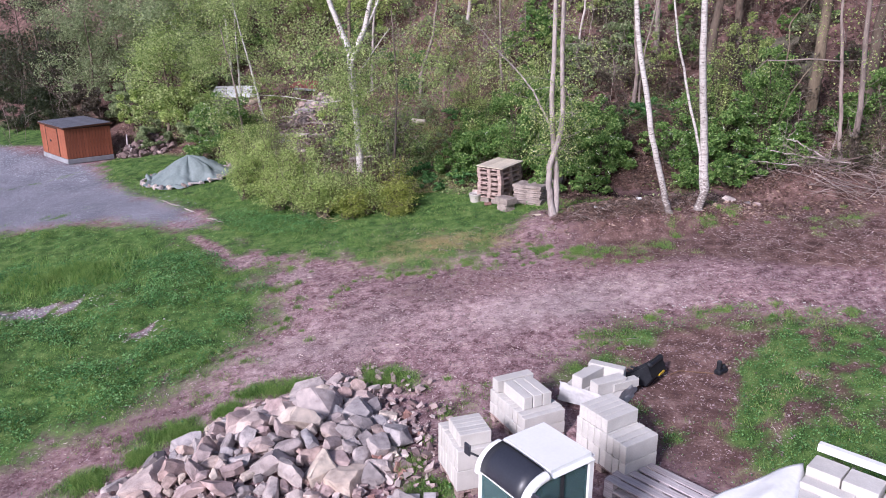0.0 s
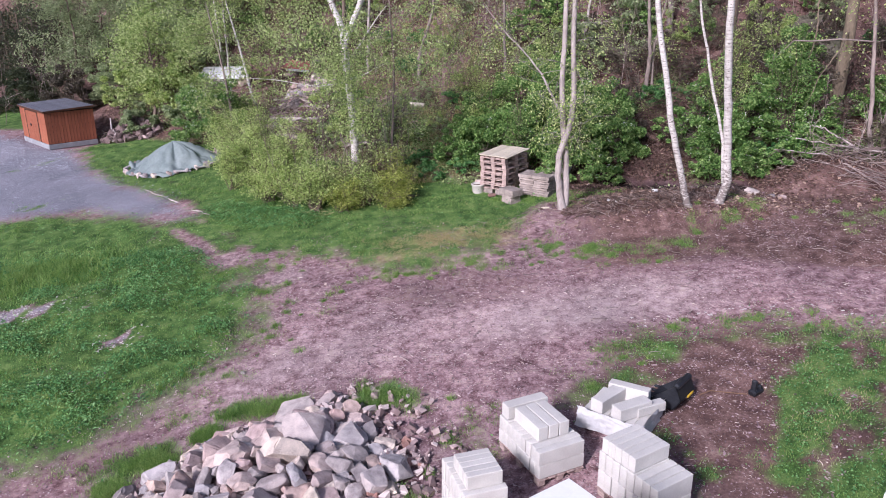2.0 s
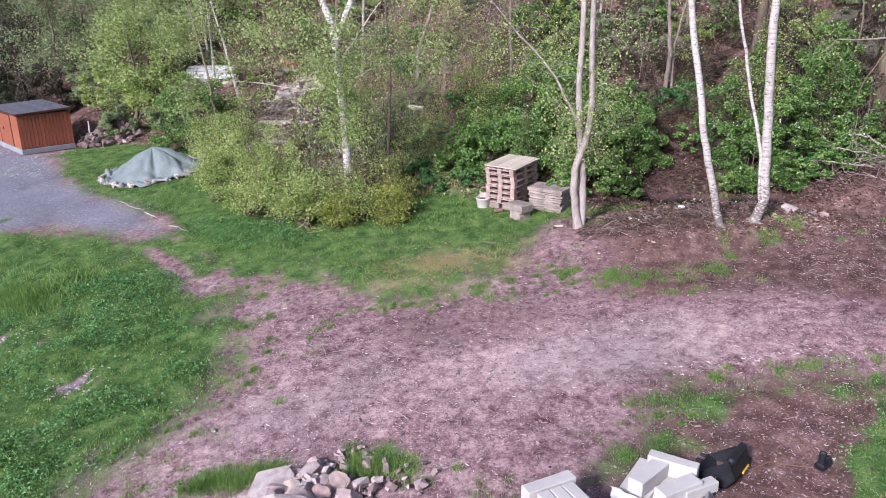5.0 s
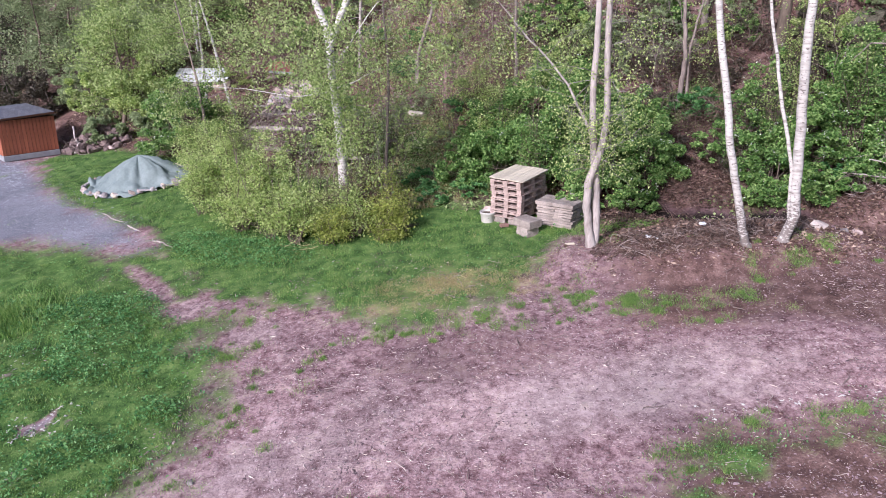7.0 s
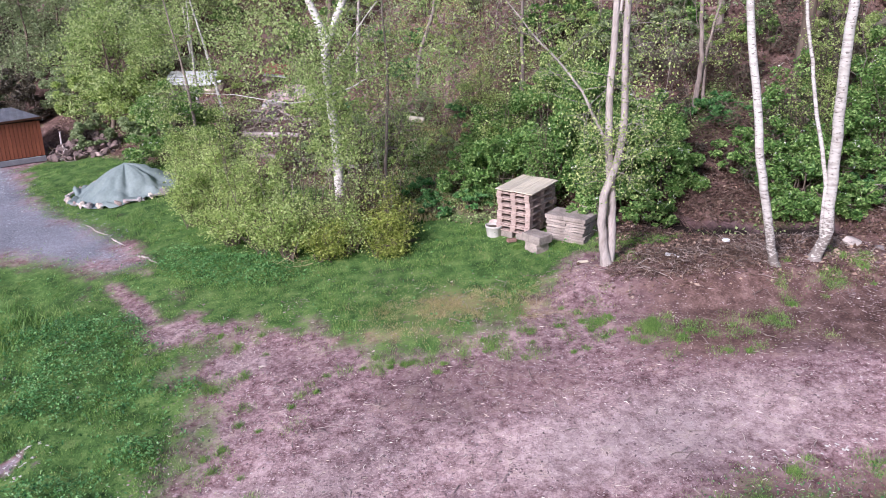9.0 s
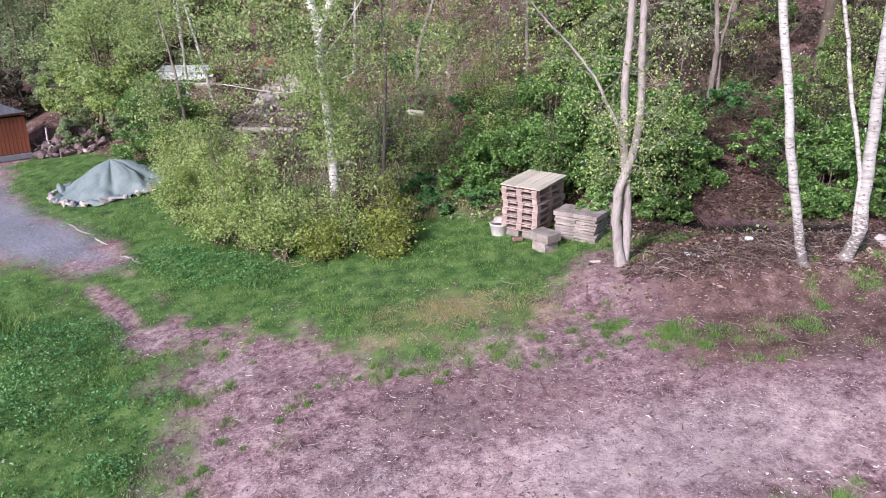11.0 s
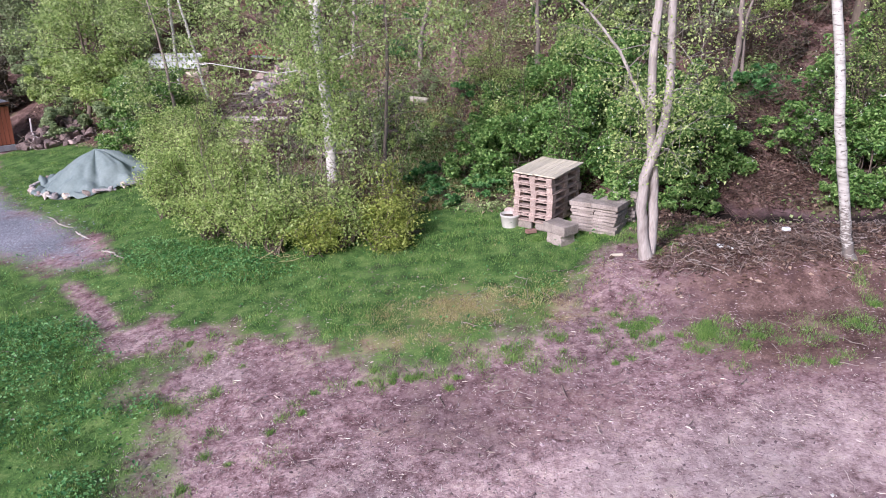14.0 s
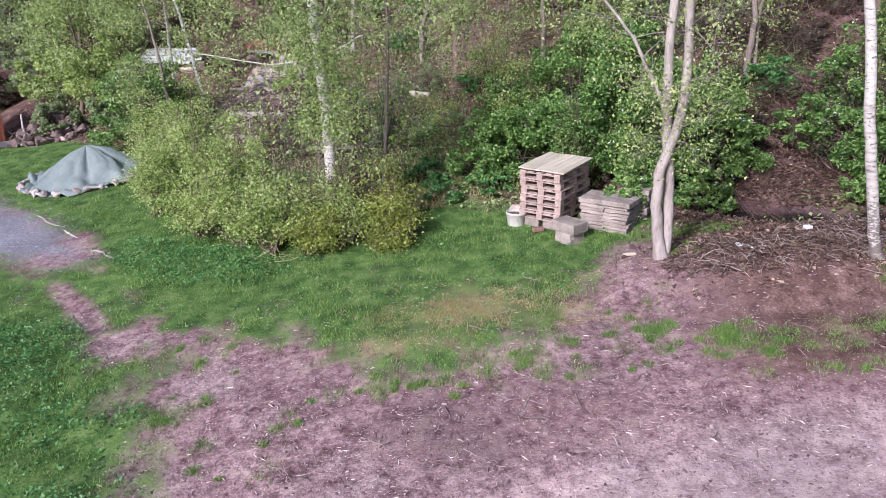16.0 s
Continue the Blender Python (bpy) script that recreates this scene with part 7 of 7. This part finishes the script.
# ---- rubble and junk up the slope ----
def rubble_heap(name, label, cx, cy, rx, ry, h, n, s0, s1, seed, meshes):
    g = np.random.default_rng(seed)
    root = thing(name, pose(cx, cy, gz(cx, cy)), label, "rubble")
    for k in range(n):
        a, r = g.uniform(0, 6.28), math.sqrt(g.uniform(0, 1))
        x, y = cx + rx * r * math.cos(a), cy + ry * r * math.sin(a)
        s = g.uniform(s0, s1)
        part("piece", meshes[int(g.integers(0, len(meshes)))], root, "", Matrix.LocRotScale((x - cx, y - cy, gz(x, y) - gz(cx, cy) + h * (1 - r) + s * 0.15), turn3(g), (s, s, s)))


ROOTS = [rock_mesh(950 + k) for k in range(5)]
for me in ROOTS:
    me.materials[0] = M_ROOTS
rubble_heap("stone_heap", "heap of pale broken slabs on the slope", -5.35, 30.8, 1.0, 0.9, 0.4, 90, 0.14, 0.36, 61, STONES)
rubble_heap("root_heap", "brown heap of roots and stones next to the shed", -12.9, 31.9, 1.25, 0.8, 0.75, 150, 0.12, 0.34, 62, ROOTS + STONES[:1])
v, f = sticks(90, -13.2, 31.8, 0.9, 0.7, 0.5, 0.016, 63, 0.6, None, 0.3)
stuff("root_tangle", v, f, M_TWIG, "brown roots and sticks over the heap by the shed", "roots")


def log(x0, y0, x1, y1, r, mat_, label, lift=0.0):
    z0, z1 = gz(x0, y0) + r + lift, gz(x1, y1) + r + lift
    P = wander((x0, y0, z0), (x1, y1, z1), 8, 0.01, np.random.default_rng(int(abs(x0 * 50))))
    v, f = tubes([(np.concatenate([P[:1], P, P[-1:]]), np.concatenate([[0.001], np.linspace(r, r * 0.85, 8), [0.001]]))], 10)
    thing("log", pose(0, 0, 0), label, "log", data=mesh_np("log", v, f, mat_, True))


log(-6.6, 29.7, -4.6, 28.6, 0.1, M_BARK, "fallen grey log on the slope")
log(-6.2, 30.3, -4.2, 29.4, 0.07, M_BARK, "fallen thin log on the slope")
P = np.array([(-6.75, 31.0), (-6.2, 30.65), (-5.65, 30.35), (-5.1, 29.75), (-4.55, 29.2), (-4.1, 29.15), (-3.7, 29.1)], float)
P = np.c_[P, height(P[:, 0], P[:, 1]) + np.array([0.3, 0.26, 0.22, 0.16, 0.1, 0.07, 0.05])]
v, f = tubes([(P, np.linspace(0.045, 0.022, 7))], 8)
thing("fallen_branch", pose(0, 0, 0), "long pale fallen branch bending over the rubble slope", "branch", data=mesh_np("fallen_branch", v, f, M_BARK, True))
log(-6.3, 28.5, -4.0, 26.9, 0.09, M_SLOPEBARK, "fallen pinkish log on the slope")
log(-1.15, 27.25, -0.65, 27.1, 0.1, M_BOARD, "short pale cut log lying in the grass on the slope", 0.0)
log(-3.4, 25.6, -2.2, 25.2, 0.05, M_BARK, "thin fallen branch behind the birch", 0.3)
for k in range(7):
    bx, by = -9.6 + 0.05 * ((k * 5) % 4 - 1.5), 34.15 + 0.1 * k
    thing("white_board", pose(bx, by, gz(-9.6, 34.4) + 0.3 + 0.062 * k, 32, 1.5 * (k % 3 - 1), -14 + 2.5 * ((k * 7) % 5 - 2)), "old white painted board in a stack on the slope", "board", "stacked white boards", data=box_mesh("white_board", (1.9 + 0.15 * (k % 3), 0.15, 0.035), M_WHITEBOARD, 0.006))
for dx in (-1.2, 0, 1.2):
    thing("stone", Matrix.LocRotScale((-9.6 + dx * 0.7, 34.45 - dx * 0.2, gz(-9.6 + dx * 0.7, 34.45 - dx * 0.2) + 0.12), turn3(rng), (0.6, 0.6, 0.5)), "stone carrying the white boards", "stone", data=STONES[9])
thing("red_sheet", pose(-5.9, 33.4, gz(-5.9, 33.4) + 0.3, 16, 3, -18), "faded red corrugated sheet on the slope", "metal sheet", data=box_mesh("red_sheet", (1.7, 0.9, 0.05), M_REDSHEET, 0.01))
thing("white_sheet", pose(-6.0, 32.85, gz(-6.0, 32.85) + 0.22, 20, 3, -15), "narrow white board below the red sheet", "board", data=box_mesh("white_sheet", (1.2, 0.14, 0.04), M_WHITEBOARD, 0.006))
for sx in (-0.6, 0.6):
    thing("stone", Matrix.LocRotScale((-5.9 + sx, 33.4, gz(-5.9 + sx, 33.4) + 0.05), turn3(rng), (0.7, 0.7, 0.5)), "stone carrying the red sheet", "stone", data=STONES[11])
thing("plastic_tub", pose(-6.3, 29.3, gz(-6.3, 29.3) + 0.08, 8, 0, 20), "pale blue plastic scrap among the twigs", "scrap", data=box_mesh("plastic_tub", (0.3, 0.22, 0.16), M_BLUEGREY, 0.03))
thing("paper", pose(4.05, 18.45, gz(4.05, 18.45) + 0.03, 5, 5, -20), "scrap of white board lying on the dirt", "scrap", data=box_mesh("paper", (0.26, 0.09, 0.04), M_WHITEBOARD, 0.01))
thing("paper", pose(5.2, 18.9, gz(5.2, 18.9) + 0.12, 5, 5, 20), "white scrap on the twig heap", "scrap", data=box_mesh("paper2", (0.14, 0.1, 0.06), M_WHITEBOARD, 0.02))
thing("log", pose(2.55, 19.15, gz(2.55, 19.15) + 0.03, 0, 0, 10), "short pale stick by the grey tree", "stick", data=box_mesh("pale_stick", (0.22, 0.06, 0.05), M_BOARD, 0.015))
for k, ((x0, y0), (x1, y1)) in enumerate((((-9.7, 24.5), (-8.6, 23.5)), ((-8.5, 23.3), (-7.9, 22.7)), ((-7.4, 22.15), (-6.6, 21.35)))):
    P = wander((x0, y0, 0), (x1, y1, 0), 9, 0.03, np.random.default_rng(70 + k))
    P[:, 2] = height(P[:, 0], P[:, 1]) + 0.012
    v, f = tubes([(P, np.array([0.003, 0.02, 0.016, 0.024, 0.012, 0.02, 0.018, 0.012, 0.003]))], 6)
    thing("edging_root", pose(0, 0, 0), "pale bleached root along the edge of the gravel", "root", "pale roots by the gravel", data=mesh_np("edging_root", v, f, M_BARK, True))
